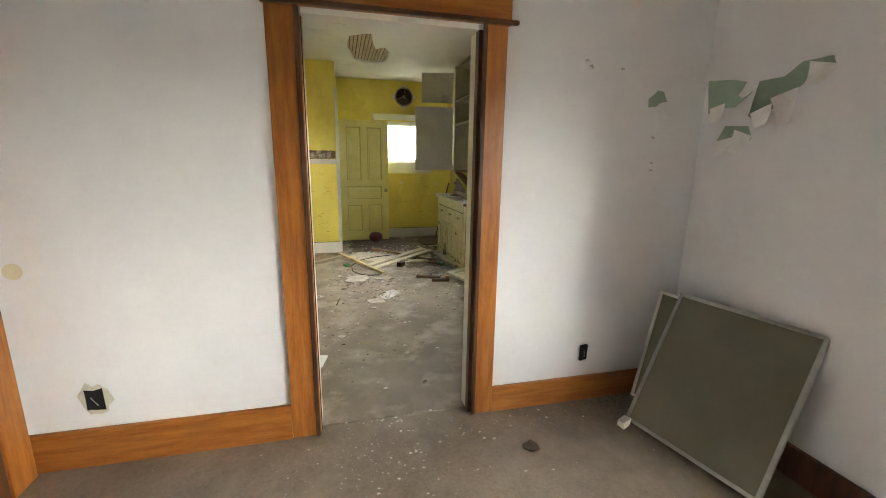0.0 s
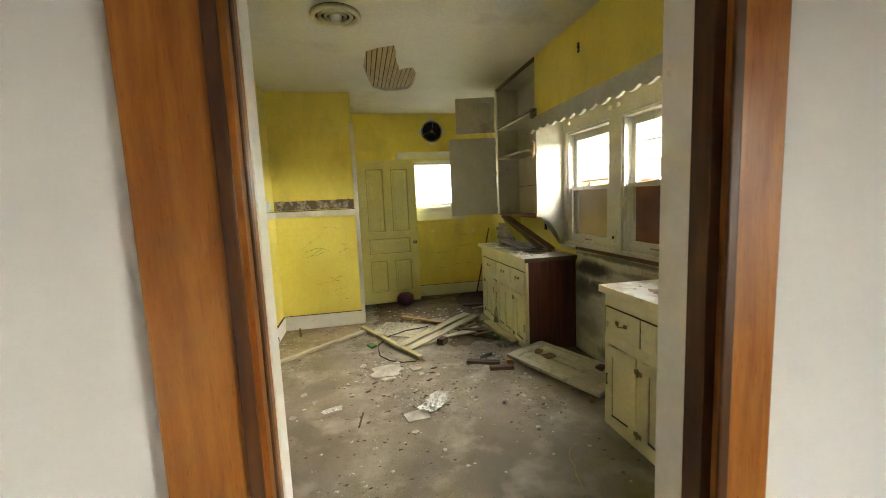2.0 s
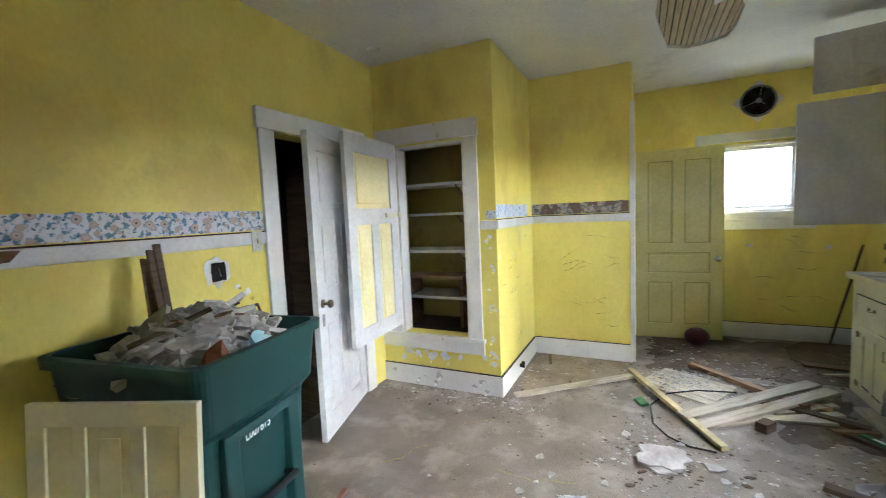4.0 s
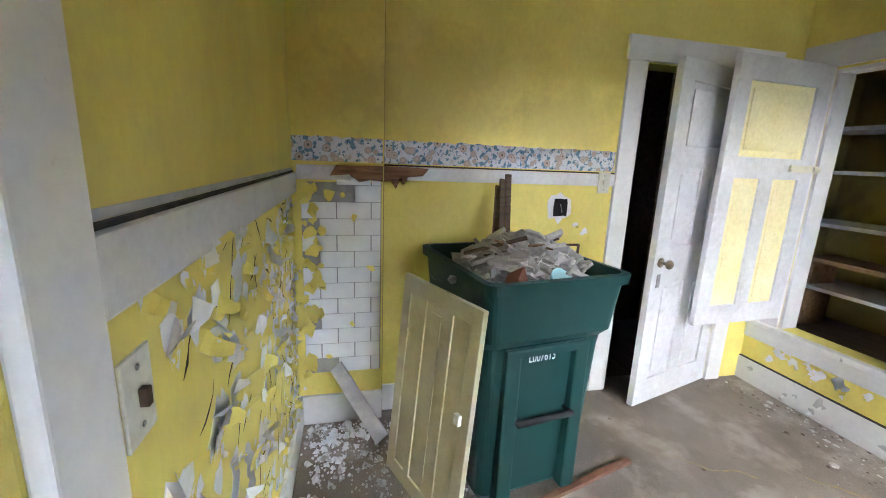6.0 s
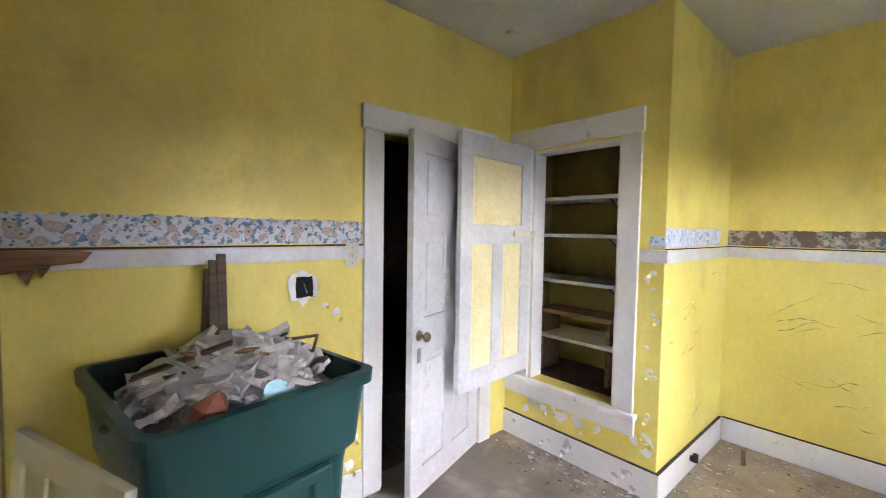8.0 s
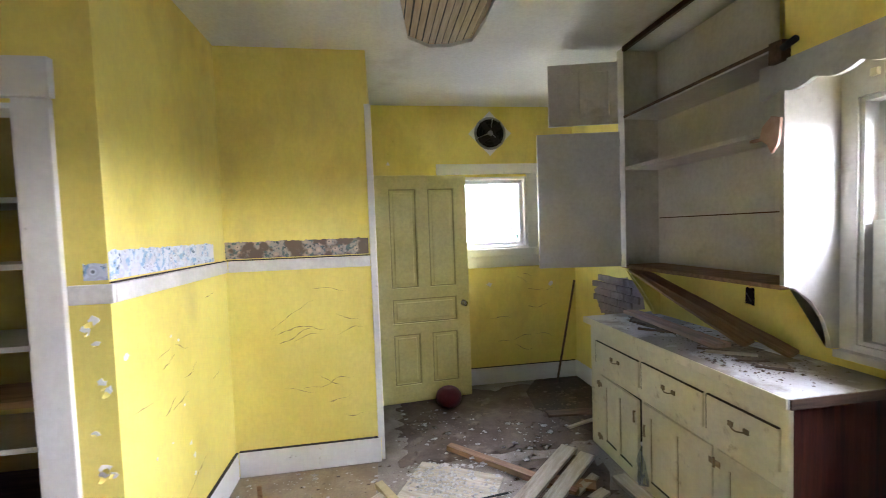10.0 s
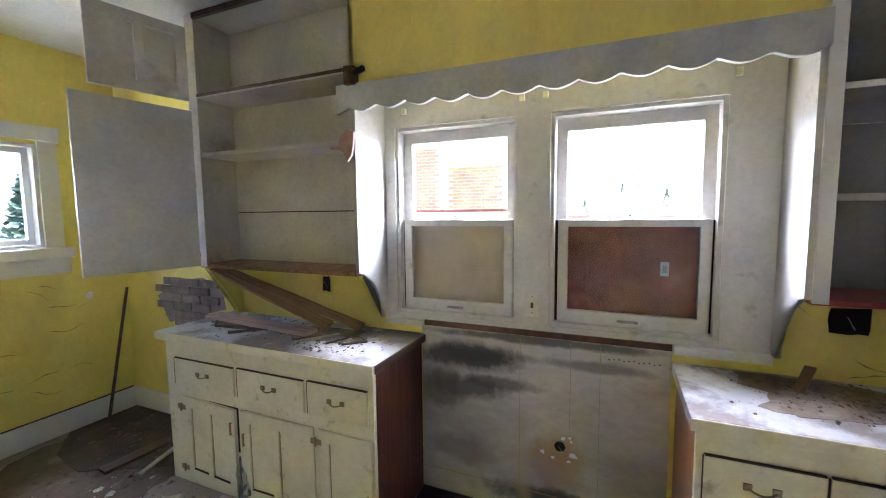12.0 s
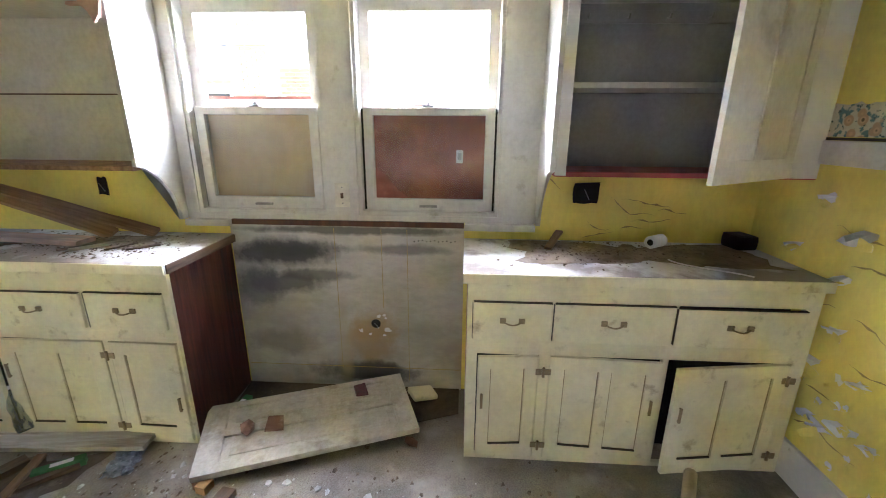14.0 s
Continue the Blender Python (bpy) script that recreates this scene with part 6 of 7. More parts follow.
det = thing("ceiling_rose", pose(-1.62, 5.5, H, 180, 0, 0), "small round cap on the ceiling", "cap")
part("cap", rod(B(), (0, 0, 0), (0, 0, 0.02), 0.05, 0.04, 20), CEILING, det)


def ragged_box(rx, ry, seed):
    r = random.Random(seed)
    pts = []
    for x0, z0, x1, z1 in ((-1, -1, 1, -1), (1, -1, 1, 1), (1, 1, -1, 1), (-1, 1, -1, -1)):
        for i in range(4):
            f = i / 4
            pts.append((rx * (x0 + (x1 - x0) * f) * r.uniform(0.9, 1.1), ry * (z0 + (z1 - z0) * f) * r.uniform(0.9, 1.1)))
    return pts


def ragged(n, rx, ry, seed):
    r = random.Random(seed)
    return [(rx * r.uniform(0.7, 1.2) * math.cos(6.2832 * i / n), ry * r.uniform(0.7, 1.2) * math.sin(6.2832 * i / n)) for i in range(n)]


def wall_hole(m, rx, ry, label, seed, rim=None, disc=False):
    """A broken box hole: a torn rim and a flat black plate, the depth's dark painted in."""
    h = thing("wall_hole", m, label, "hole")
    if rim:
        part("torn_rim", profile(B(), ragged(17, rx * 1.9, ry * 1.75, seed), 0.0005, 0.003, "xzy"), rim, h, "torn plaster rim")
    part("hollow", profile(B(), [(rx * math.cos(0.314 * i), ry * math.sin(0.314 * i)) for i in range(20)] if disc else ragged_box(rx, ry, seed + 1), 0.0035, 0.0045, "xzy"), BLACK, h, "flat black plate painted as the hollow")
    part("wire", rod(B(), (-rx * 0.3, 0.006, -ry * 0.6), (rx * 0.2, 0.02, ry * 0.4), 0.002, sides=6), METAL, h, "wire end")
    return h


wall_hole(pose(-0.942, YF, 0.325, 0, 0, 180), 0.035, 0.05, "torn socket hole in a white wall", 1, IVORY)
wall_hole(pose(1.566, YF, 0.30, 0, 0, 180), 0.026, 0.05, "torn socket hole in a white wall", 3)
wall_hole(pose(XW, 4.25, 1.205, 0, 0, -90), 0.042, 0.05, "torn socket hole with a white rim", 5, PAPER)
wall_hole(pose(XE, 6.08, 1.14, 0, 0, 90), 0.028, 0.045, "dark socket hole in a yellow wall", 7)
wall_hole(pose(XE, 3.60, 1.14, 0, 0, 90), 0.058, 0.05, "dark square hole broken in a yellow wall", 9)
wall_hole(pose(XE - 0.012, 4.665, 0.405, 0, 0, 90), 0.026, 0.026, "round pipe hole in the sink wall", 11, disc=True)
st = tagged(part("wall_stain", rod(B(), (-1.15, YF - 0.0004, 0.94), (-1.15, YF - 0.002, 0.94), 0.035, sides=20), CREAM), "round cream patch on a white wall", "patch")


def plate_switch(m, label, toggles=1):
    s = thing("switch_plate", m, label, "switch")
    part("plate", solid(B(), -0.037, 0.0005, -0.06, 0.037, 0.006, 0.06, 0.002), IVORY, s)
    part("toggle", solid(B(), -0.006, 0.006, -0.014, 0.006, 0.018, 0.012, 0.002), DARK_WOOD if toggles == 2 else IVORY, s)
    for z in (-0.04, 0.04):
        part("screw", rod(B(), (0, 0.006, z), (0, 0.0075, z), 0.004), METAL, s)
    return s


plate_switch(pose(XE - 0.024, 4.805, 1.115, 0, 0, 90), "ivory switch plate on the window post", 2)
plate_switch(pose(-0.236, YK, 1.14, 0, 0, 0), "yellowed ivory switch plate by the doorway", 2)
plate_switch(pose(XW, 4.50, 1.345, 0, 0, -90) @ Matrix.Translation((0, 0.022, 0.01)), "small yellow-painted switch on the chair rail")
for y, z in ((5.5, 2.1), (4.86, 2.1), (4.75, 2.1), (4.0, 2.1)):
    c = part("curtain_bracket", solid(B(), XE - 0.045, y - 0.012, z, XE - 0.0245, y + 0.012, z + 0.03, 0.002), CREAM)
    tagged(c, "small cream curtain bracket on the casing", "bracket", "curtain brackets")

# ---- window screens in the front room ----
def screen(m, w, h, frame_mat, label):
    s = thing("window_screen", m, label, "screen")
    part("frame", plate(B(), 0, w, 0, h, [(0.018, 0.018, w - 0.018, h - 0.018)], -0.012, 0.012, "xzy", 0.002), frame_mat, s)
    part("mesh", solid(B(), 0.016, -0.004, 0.016, w - 0.016, 0.002, h - 0.016), SCREEN_MESH, s, "olive-grey insect mesh")
    return s


# its foot runs along the floor, its head rests on the side wall
def leaning(a, b, top):
    a, b, top = Vector(a), Vector(b), Vector(top)
    x = (b - a).normalized()
    up = (top - a) - x * (top - a).dot(x)
    h = up.length
    z = up.normalized()
    y = z.cross(x)
    return Matrix.Translation(a) @ Matrix((x, y, z)).transposed().to_4x4(), (b - a).length, h


m, w, h = leaning((1.70, 2.305, 0.01), (1.86, 1.66, 0.01), (2.05, 2.365, 0.70))
screen(m, w, h, surface("grey_aluminium_frame", (0.3, 0.3, 0.28), (0.4, 0.4, 0.38), 5, 50, 0.45, 0.1, metal=0.3), "grey-framed window screen leaning on the wall")
m, w, h = leaning((1.905, 2.52, 0.004), (2.03, 1.9, 0.004), (2.06, 2.535, 0.665))
screen(m, w, h, WHITE_TRIM, "white-framed window screen leaning behind another")
tagged(part("paper_scrap", wobble(solid(B(), -0.03, -0.02, 0, 0.03, 0.02, 0.04), 0.01, 20), PAPER, m=pose(1.66, 2.27, -0.005, 0, 0, 20)), "crumpled white paper scrap by the screen", "paper")


# ---- dirt films with ragged edges ----
def film(name, x0, y0, x1, y1, z, t, material, label, seed, rough_edge=0.05):
    r = random.Random(seed)
    pts = []
    for ax, ay, bx, by in ((x0, y0, x1, y0), (x1, y0, x1, y1), (x1, y1, x0, y1), (x0, y1, x0, y0)):
        n = max(5, int(math.hypot(bx - ax, by - ay) / 0.05))
        for i in range(n):
            f = i / n
            cx, cy = ax + (bx - ax) * f, ay + (by - ay) * f
            k = r.uniform(0, rough_edge) + rough_edge * (0.5 + 0.5 * noise.noise(Vector((cx * 5, cy * 5, seed))))
            mx, my = (x0 + x1) / 2, (y0 + y1) / 2
            d = math.hypot(mx - cx, my - cy) or 1
            pts.append((cx + (mx - cx) / d * k, cy + (my - cy) / d * k))
    return tagged(part(name, profile(B(), pts, z, z + t, "xyz"), material), label, "dirt", kind="stuff")


DUST = surface("grey_brown_dust", (0.19, 0.145, 0.1), (0.33, 0.27, 0.2), 7, 60, 0.95, 0.4, stain=(0.1, 0.07, 0.05), stain_scale=9, grain=0.4)
NOOK_DIRT = surface("brown_floor_dirt", (0.085, 0.06, 0.042), (0.16, 0.12, 0.085), 4, 60, 0.95, 0.5, stain=(0.24, 0.19, 0.14), stain_scale=6, stain_at=(0.55, 0.7), grain=0.4)
film("worktop_dust", 1.74, 2.81, 2.16, 4.02, 0.9002, 0.0012, DUST, "grey-brown dust film on the worktop", 1, 0.08)
film("worktop_dust", 1.8, 5.6, 2.1, 6.85, 0.9002, 0.0012, DUST, "brown dust film on the worktop", 2, 0.1)
film("nook_dirt", 0.2, 6.75, 2.1, 8.05, 0.0003, 0.0015, NOOK_DIRT, "brown dirt over the nook floor", 3, 0.12)
film("plank_dirt", 0.95, 5.7, 1.63, 6.8, 0.0003, 0.0012, NOOK_DIRT, "brown dirt round the planks", 4, 0.14)
crumbs("nook_rubble", 900, within(cluster([(1.5, 7.1, 0.3, 0.3, 0.0015), (1.8, 7.5, 0.2, 0.3, 0.006), (0.6, 7.3, 0.25, 0.2, 0.0015), (1.2, 6.4, 0.2, 0.25, 0.0015)]), 0.25, 2.1, 5.8, 8.0), (0.006, 0.035), GRIT, "dark rubble over the nook floor", 12)
crumbs("nook_plaster", 160, within(cluster([(0.45, 7.4, 0.15, 0.15, 0.0015), (0.9, 7.0, 0.3, 0.2, 0.0015), (1.3, 7.0, 0.2, 0.2, 0.0015)]), 0.25, 2.1, 6.7, 8.0), (0.008, 0.04), CHIP, "plaster flakes over the nook floor", 13)


# ---- more litter on the kitchen floor ----
def sheet_heap(name, m, size, height, material, label, seed):
    """A crumpled sheet: a folded, torn-edged film."""
    bm = B()
    bmesh.ops.create_grid(bm, x_segments=12, y_segments=9, size=0.5)
    for v in bm.verts:
        n1, n2 = noise.noise(v.co * 5 + Vector((seed, 0, 0))), noise.noise(v.co * 13 + Vector((0, seed, 0)))
        v.co = Vector((v.co.x * size[0] * (1 + 0.5 * n2), v.co.y * size[1] * (1 + 0.6 * n1), height * (0.5 + abs(n1) + 0.6 * n2) + 0.004))
        v.co.z = max(v.co.z, 0.002)
    bmesh.ops.solidify(bm, geom=bm.faces[:], thickness=0.0012)
    return tagged(part(name, bm, material, m=m), label, "litter")


FILM = surface("dusty_white_film", (0.5, 0.5, 0.49), (0.72, 0.72, 0.71), 9, 60, 0.3, 0.2, local=True, stain=(0.3, 0.27, 0.22), stain_scale=9)
sheet_heap("crumpled_film", pose(0.64, 4.68, 0, 0, 0, 55), (0.26, 0.13), 0.03, FILM, "crumpled white plastic film on the floor", 3.1)
sheet_heap("paper_leaf", pose(-0.09, 4.78, 0, 0, 0, 20), (0.13, 0.06), 0.022, FILM, "curled pale paper scrap on the floor", 7.7)
sheet_heap("plastic_bag", pose(1.51, 5.66, 0, 0, 0, 10), (0.15, 0.11), 0.022, surface("grey_clear_plastic", (0.16, 0.17, 0.18), (0.3, 0.31, 0.32), 8, 60, 0.25, 0.2, local=True), "crumpled grey plastic bag by the cabinet", 1.4)
tile_ = part("floor_tile_piece", wobble(profile(B(), [(-0.08, -0.06), (0.075, -0.065), (0.085, 0.05), (0.02, 0.062), (-0.085, 0.055)], 0, 0.012, "xyz"), 0.003, 14), PLASTER, m=pose(0.49, 4.55, 0.002, 0, 2, 12))
tagged(tile_, "broken grey-white tile slab on the floor", "tile")
cord = B()
cord_pts = [Vector((0.85, 6.316, 0.07)), Vector((0.6, 6.31, 0.05)), Vector((0.4, 6.23, 0.03)), Vector((0.28, 6.02, 0.012)), Vector((0.29, 5.76, 0.006)), Vector((0.37, 5.61, 0.006)), Vector((0.48, 5.53, 0.006)), Vector((0.62, 5.52, 0.006))]
for a, b in zip(cord_pts, cord_pts[1:]):
    rod(cord, a, b, 0.0055, sides=8)
tagged(part("electric_cord", cord, RUBBER, smooth=True), "black electric cord looped on the floor", "cord")
plank("wood_block", (0.90, 5.87), (0.965, 5.95), 0.07, 0.06, DARK_WOOD, "short dark wood block by the planks", z=0.002, category="block")
plank("dark_board", (1.2, 5.15), (1.40, 5.12), 0.06, 0.03, DARK_WOOD, "charred wood piece by the fallen door", z=0.003)
plank("wood_offcut", (1.385, 5.235), (1.435, 5.225), 0.045, 0.035, surface("fresh_orange_wood", (0.4, 0.2, 0.08), (0.5, 0.28, 0.12), 5, 40, 0.6, 0.2, local=True), "orange wood offcut under the fallen door", z=0.003, category="block")
plank("thin_twig", (0.10, 4.52), (0.13, 4.7), 0.012, 0.008, DARK_WOOD, "thin dark twig on the floor", z=0.002, category="twig")
plank("splintered_board", (1.34, 6.02), (1.5, 5.86), 0.05, 0.02, DARK_WOOD, "dark splintered board by the planks", z=0.004)
plank("splintered_board", (1.28, 5.98), (1.52, 6.05), 0.035, 0.014, RAW_WOOD, "brown splintered board by the planks", z=0.022)
plank("painted_plank", (1.35, 6.16), (0.95, 6.07), 0.07, 0.016, PALE_WOOD, "pale plank end lying by the others", z=0.004)
litter = random.Random(77)
for k in range(46):
    x, y = litter.gauss(0.6, 0.55), litter.gauss(5.0, 0.5)
    if k < 16:
        x, y = litter.gauss(0.45, 0.16), litter.gauss(5.25, 0.1)
    if k > 38:
        x, y = litter.gauss(1.4, 0.1), litter.gauss(4.8, 0.25)
    f = litter.uniform(0.15, 0.45)
    dark = k % 3 == 0
    bit = part("wood_chip" if dark else "plaster_chip", mesh_from("wood_chip", lump(60 + k, 0.05, 0.022, 0.014), DARK_WOOD) if dark else SHARDS[k % 9], None, m=pose(x, y, 0.006, 5, 4, 61 * k) @ Matrix.Diagonal((f * (1.6 if dark else 1), f * (1.6 if dark else 1), f, 1)))
    tagged(bit, "dark wood chip on the floor" if dark else "pale plaster chip on the floor", "wood chip" if dark else "plaster", "wood chips" if dark else "plaster chips")
for k in range(9):
    y = 5.62 + 0.13 * k
    plank("wood_splinter", (1.76 + 0.2 * litter.random(), y), (1.78 + 0.25 * litter.random(), y + litter.uniform(0.05, 0.16)), litter.uniform(0.008, 0.025), 0.006, DARK_WOOD, "dark bark strip on the worktop", z=0.902)
TAN_FLOOR = surface("bare_tan_subfloor", (0.25, 0.19, 0.12), (0.36, 0.29, 0.185), 4, 60, 0.8, 0.3, grain=0.4, stain=(0.22, 0.17, 0.11), stain_scale=6)
tagged(part("bare_floor_patch", wobble(profile(B(), [(-0.66, 5.9), (-0.4, 6.08), (-0.1, 6.3), (0.1, 6.46), (0.12, 6.7), (0.12, 6.9), (-0.3, 6.9), (-0.755, 6.9), (-0.75, 6.4)], 0.0004, 0.0016, "xyz"), 0.0002, 9), TAN_FLOOR), "bare tan floor behind the trim board", "floor patch", kind="stuff")
crumbs("chase_crumbs", 260, within(cluster([(-0.3, 6.75, 0.3, 0.08, 0.0016), (-0.65, 6.3, 0.06, 0.3, 0.0016), (-1.2, 5.68, 0.35, 0.06, 0.0), (-0.75, 5.7, 0.12, 0.06, 0.0)]), -1.8, 0.12, 5.5, 6.9), (0.006, 0.03), CHIP, "white plaster flakes along the baseboards", 41)
crumbs("south_crumbs", 320, within(cluster([(-1.0, 2.9, 0.4, 0.05, 0.0), (-1.55, 2.95, 0.12, 0.08, 0.0), (-1.7, 3.1, 0.05, 0.12, 0.0)]), -1.77, -0.2, 2.81, 3.4), (0.01, 0.045), PAPER, "white paint flakes fallen along the wall", 42)
crumbs("door_crumbs", 160, within(cluster([(1.4, 4.75, 0.1, 0.3, 0.0), (1.3, 5.4, 0.12, 0.12, 0.0), (1.45, 3.6, 0.15, 0.3, 0.0)]), 1.0, 1.62, 3.0, 5.7), (0.004, 0.022), GRIT, "dark crumbs before the cabinets", 43)

plank("wood_peg", (-0.56, 6.62), (-0.56, 6.63), 0.025, 0.1, RAW_WOOD, "short upright wood peg by the baseboard", z=0.001, category="peg")
pipe_ = rod(B(), (XC + 0.021, 6.28, 0.09), (XC + 0.06, 6.28, 0.09), 0.018)
rod(pipe_, (XC + 0.05, 6.28, 0.075), (XC + 0.05, 6.28, 0.125), 0.015)
tagged(part("pipe_stub", pipe_, RUBBER, smooth=True), "black pipe stub at the baseboard", "pipe")

# ---- black lines on the baseboards' top edges ----
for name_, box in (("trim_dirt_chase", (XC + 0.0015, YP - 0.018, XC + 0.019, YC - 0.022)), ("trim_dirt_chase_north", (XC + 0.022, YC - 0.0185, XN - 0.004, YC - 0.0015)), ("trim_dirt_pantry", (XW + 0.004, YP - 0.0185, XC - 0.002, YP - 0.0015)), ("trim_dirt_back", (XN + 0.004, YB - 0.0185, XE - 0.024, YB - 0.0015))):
    board(name_, box[0], box[1], 0.1655, box[2], box[3], 0.171, DARKLINE, "black line on the baseboard's top edge", 0)

# ---- seams and nail holes of the sink wall, socket hole over the valance ----
for y_, z0_, z1_ in ((4.867, 0.12, 0.94), (4.62, 0.5, 0.94), (4.485, 0.05, 0.94)):
    part("seam", wobble(solid(B(), XE - 0.0132, y_ - 0.0012, z0_, XE - 0.0121, y_ + 0.0012, z1_), 0.0006, 8), CRACK_SHADE, sink_wall, "brown board seam")
part("seam", wobble(solid(B(), XE - 0.0132, 4.2, 0.128, XE - 0.0121, 5.41, 0.131), 0.0006, 8), CRACK_SHADE, sink_wall, "brown board seam")
for k in range(11):
    part("nail_hole", rod(B(), (XE - 0.0128, 4.447 - 0.021 * k, 0.878 + 0.003 * (k % 3)), (XE - 0.0119, 4.447 - 0.021 * k, 0.878 + 0.003 * (k % 3)), 0.0035, sides=8), BLACK, sink_wall)
wall_hole(pose(XU, 4.845, 2.545, 0, 0, 90), 0.016, 0.035, "small dark socket hole over the windows", 13)


# ---- peeling paint ----
def patch_outline(r, s, n=9):
    return [(s * r.uniform(0.3, 1.2) * math.cos(6.2832 * i / n), s * r.uniform(0.3, 1.2) * math.sin(6.2832 * i / n)) for i in range(n)]


def flake(parent, m, s, seed, bare, back, front, flap=True, bend_to=2.6):
    """A bared patch on a wall and the paint film that curls off beside it. In m: x and z on the wall, y out of it."""
    r = random.Random(seed)
    part("bare_patch", profile(B(), patch_outline(r, s), 0.0004, 0.0016, "xzy"), bare, parent, m=m)
    if not flap:
        return
    bm = B()
    w, L, bend = s * r.uniform(0.8, 1.4), s * r.uniform(0.9, 1.6), r.uniform(0.6, 1.35 if s > 0.045 else bend_to)
    grid = []
    for j in range(5):
        f = j / 4
        a = bend * f
        y = L * (1 - math.cos(a)) / bend
        z = L * math.sin(a) / bend
        row = []
        for i in range(4):
            x = w * (i / 3 - 0.5) * (1 - f * r.uniform(0.35, 0.75))
            row.append(Vector((x, 0.002 + y + 0.1 * s * noise.noise(Vector((x * 30, f * 2, seed))), z)))
        grid.append(row)
    va = [[bm.verts.new(p) for p in row] for row in grid]
    vb = [[bm.verts.new(p + Vector((0, -0.0007, 0.0))) for p in row] for row in grid]
    for j in range(4):
        for i in range(3):
            bm.faces.new([va[j][i], va[j][i + 1], va[j + 1][i + 1], va[j + 1][i]]).material_index = 0
            bm.faces.new([vb[j + 1][i], vb[j + 1][i + 1], vb[j][i + 1], vb[j][i]]).material_index = 1
    me = mesh_from("paint_curl", bm, front)
    me.materials.append(back)
    part("paint_curl", me, None, parent, m=m @ Matrix.Translation((0, 0, -s * 0.6)) @ pose(0, 0, 0, 0, r.uniform(-180, 180), 0))


def shard_flap(parent, m, length, width, lift):
    """A stiff pointed flap of paint film that stands off a wall, hinged along its long side."""
    bm = B()
    c, q = math.cos(radians(lift)), math.sin(radians(lift))
    pts = [(-length / 2, 0), (length / 2, 0), (length * 0.22, width), (-length * 0.12, width * 0.8)]
    fronts = [bm.verts.new((u, 0.0016 + w * q, w * c)) for u, w in pts]
    backs = [bm.verts.new((u, 0.0008 + w * q, w * c + 0.0006)) for u, w in pts]
    bm.faces.new(fronts), bm.faces.new(backs[::-1])
    for i in range(4):
        bm.faces.new([fronts[(i + 1) % 4], fronts[i], backs[i], backs[(i + 1) % 4]])
    part("paint_flap", bm, PAPER, parent, "stiff white-backed paint flap", m=m)


def on_south(x, z):
    return pose(x, YK, z)


def on_west(y, z, x=None):
    return pose(XW if x is None else x, y, z, 0, 0, -90)


def on_east_side(y, z, x):
    return pose(x, y, z, 0, 0, -90)


def on_north(x, z, y):
    return pose(x, y, z, 0, 0, 180)


r = random.Random(11)
SOUTH_MARKS = [(-0.28, 1.28), (-0.37, 1.16), (-0.54, 1.26), (-0.60, 1.08), (-0.68, 0.99), (-1.18, 1.16), (-0.98, 0.92), (-0.55, 0.90), (-0.68, 0.89), (-0.29, 0.92), (-0.35, 0.91), (-0.95, 0.57), (-1.18, 0.34), (-0.46, 1.16), (-0.72, 0.55), (-0.54, 0.58), (-1.36, 0.86), (-1.39, 0.55)]
for k, (x, z) in enumerate(SOUTH_MARKS):
    flake(wall_south, on_south(x, z), 0.042 + 0.014 * (k % 3), 100 + k, PAPER, PAPER, YELLOW)
    shard_flap(wall_south, on_south(x + 0.02, z + 0.01) @ pose(0, 0, 0, 0, 47 * k, 0), 0.05 + 0.016 * (k % 4), 0.025 + 0.009 * (k % 3), 35 + 9 * (k % 5))
for k in range(190):
    x, z = -0.3 - 1.42 * r.random() ** 0.75, r.uniform(0.2, 1.28)
    flake(wall_south, on_south(x, z), 0.012 + 0.045 * r.random() ** 1.6, 200 + k, PAPER, PAPER, YELLOW, r.random() < 0.8)
for k in range(30):
    flake(wall_south, on_south(r.uniform(-1.79, -1.55), r.uniform(0.2, 1.3)), r.uniform(0.012, 0.04), 330 + k, PAPER, PAPER, YELLOW)
EAST_MARKS = [(1.79, 1.19), (1.90, 0.97), (1.63, 1.07), (1.65, 0.90), (1.62, 0.71), (1.67, 0.55), (1.47, 0.57), (1.62, 0.33), (1.48, 0.38), (1.37, 0.38), (1.56, 0.32)]
for k, (x, z) in enumerate(EAST_MARKS):
    flake(wall_south, on_south(x, z) @ pose(0, 0, 0, 0, 20, 0) @ Matrix.Diagonal((1.9, 1, 0.8, 1)), 0.026 + 0.008 * (k % 3), 400 + k, PAPER, PAPER, YELLOW)
    shard_flap(wall_south, on_south(x, z) @ pose(0, 0, 0, 0, 15 + 8 * (k % 4), 0), 0.09, 0.03, 60)
for k in range(16):
    flake(wall_south, on_south(r.uniform(0.95, 1.75), r.uniform(0.2, 1.25)), r.uniform(0.012, 0.03), 430 + k, PAPER, PAPER, YELLOW)
for k in range(20):
    flake(wall_pantry, on_north(r.uniform(-1.75, -0.82), r.uniform(0.2, 0.31), YP), r.uniform(0.015, 0.045), 460 + k, PAPER, PAPER, YELLOW, r.random() < 0.5)
for k in range(14):
    flake(wall_pantry, on_north(r.uniform(-0.88, -0.8), r.uniform(0.3, 1.28), YP), r.uniform(0.01, 0.026), 490 + k, PAPER, PAPER, YELLOW)
for k in range(10):
    flake(wall_chase, on_east_side(r.uniform(5.82, 6.5), r.uniform(0.25, 1.2), XC), r.uniform(0.008, 0.018), 510 + k, PAPER, PAPER, YELLOW, False)
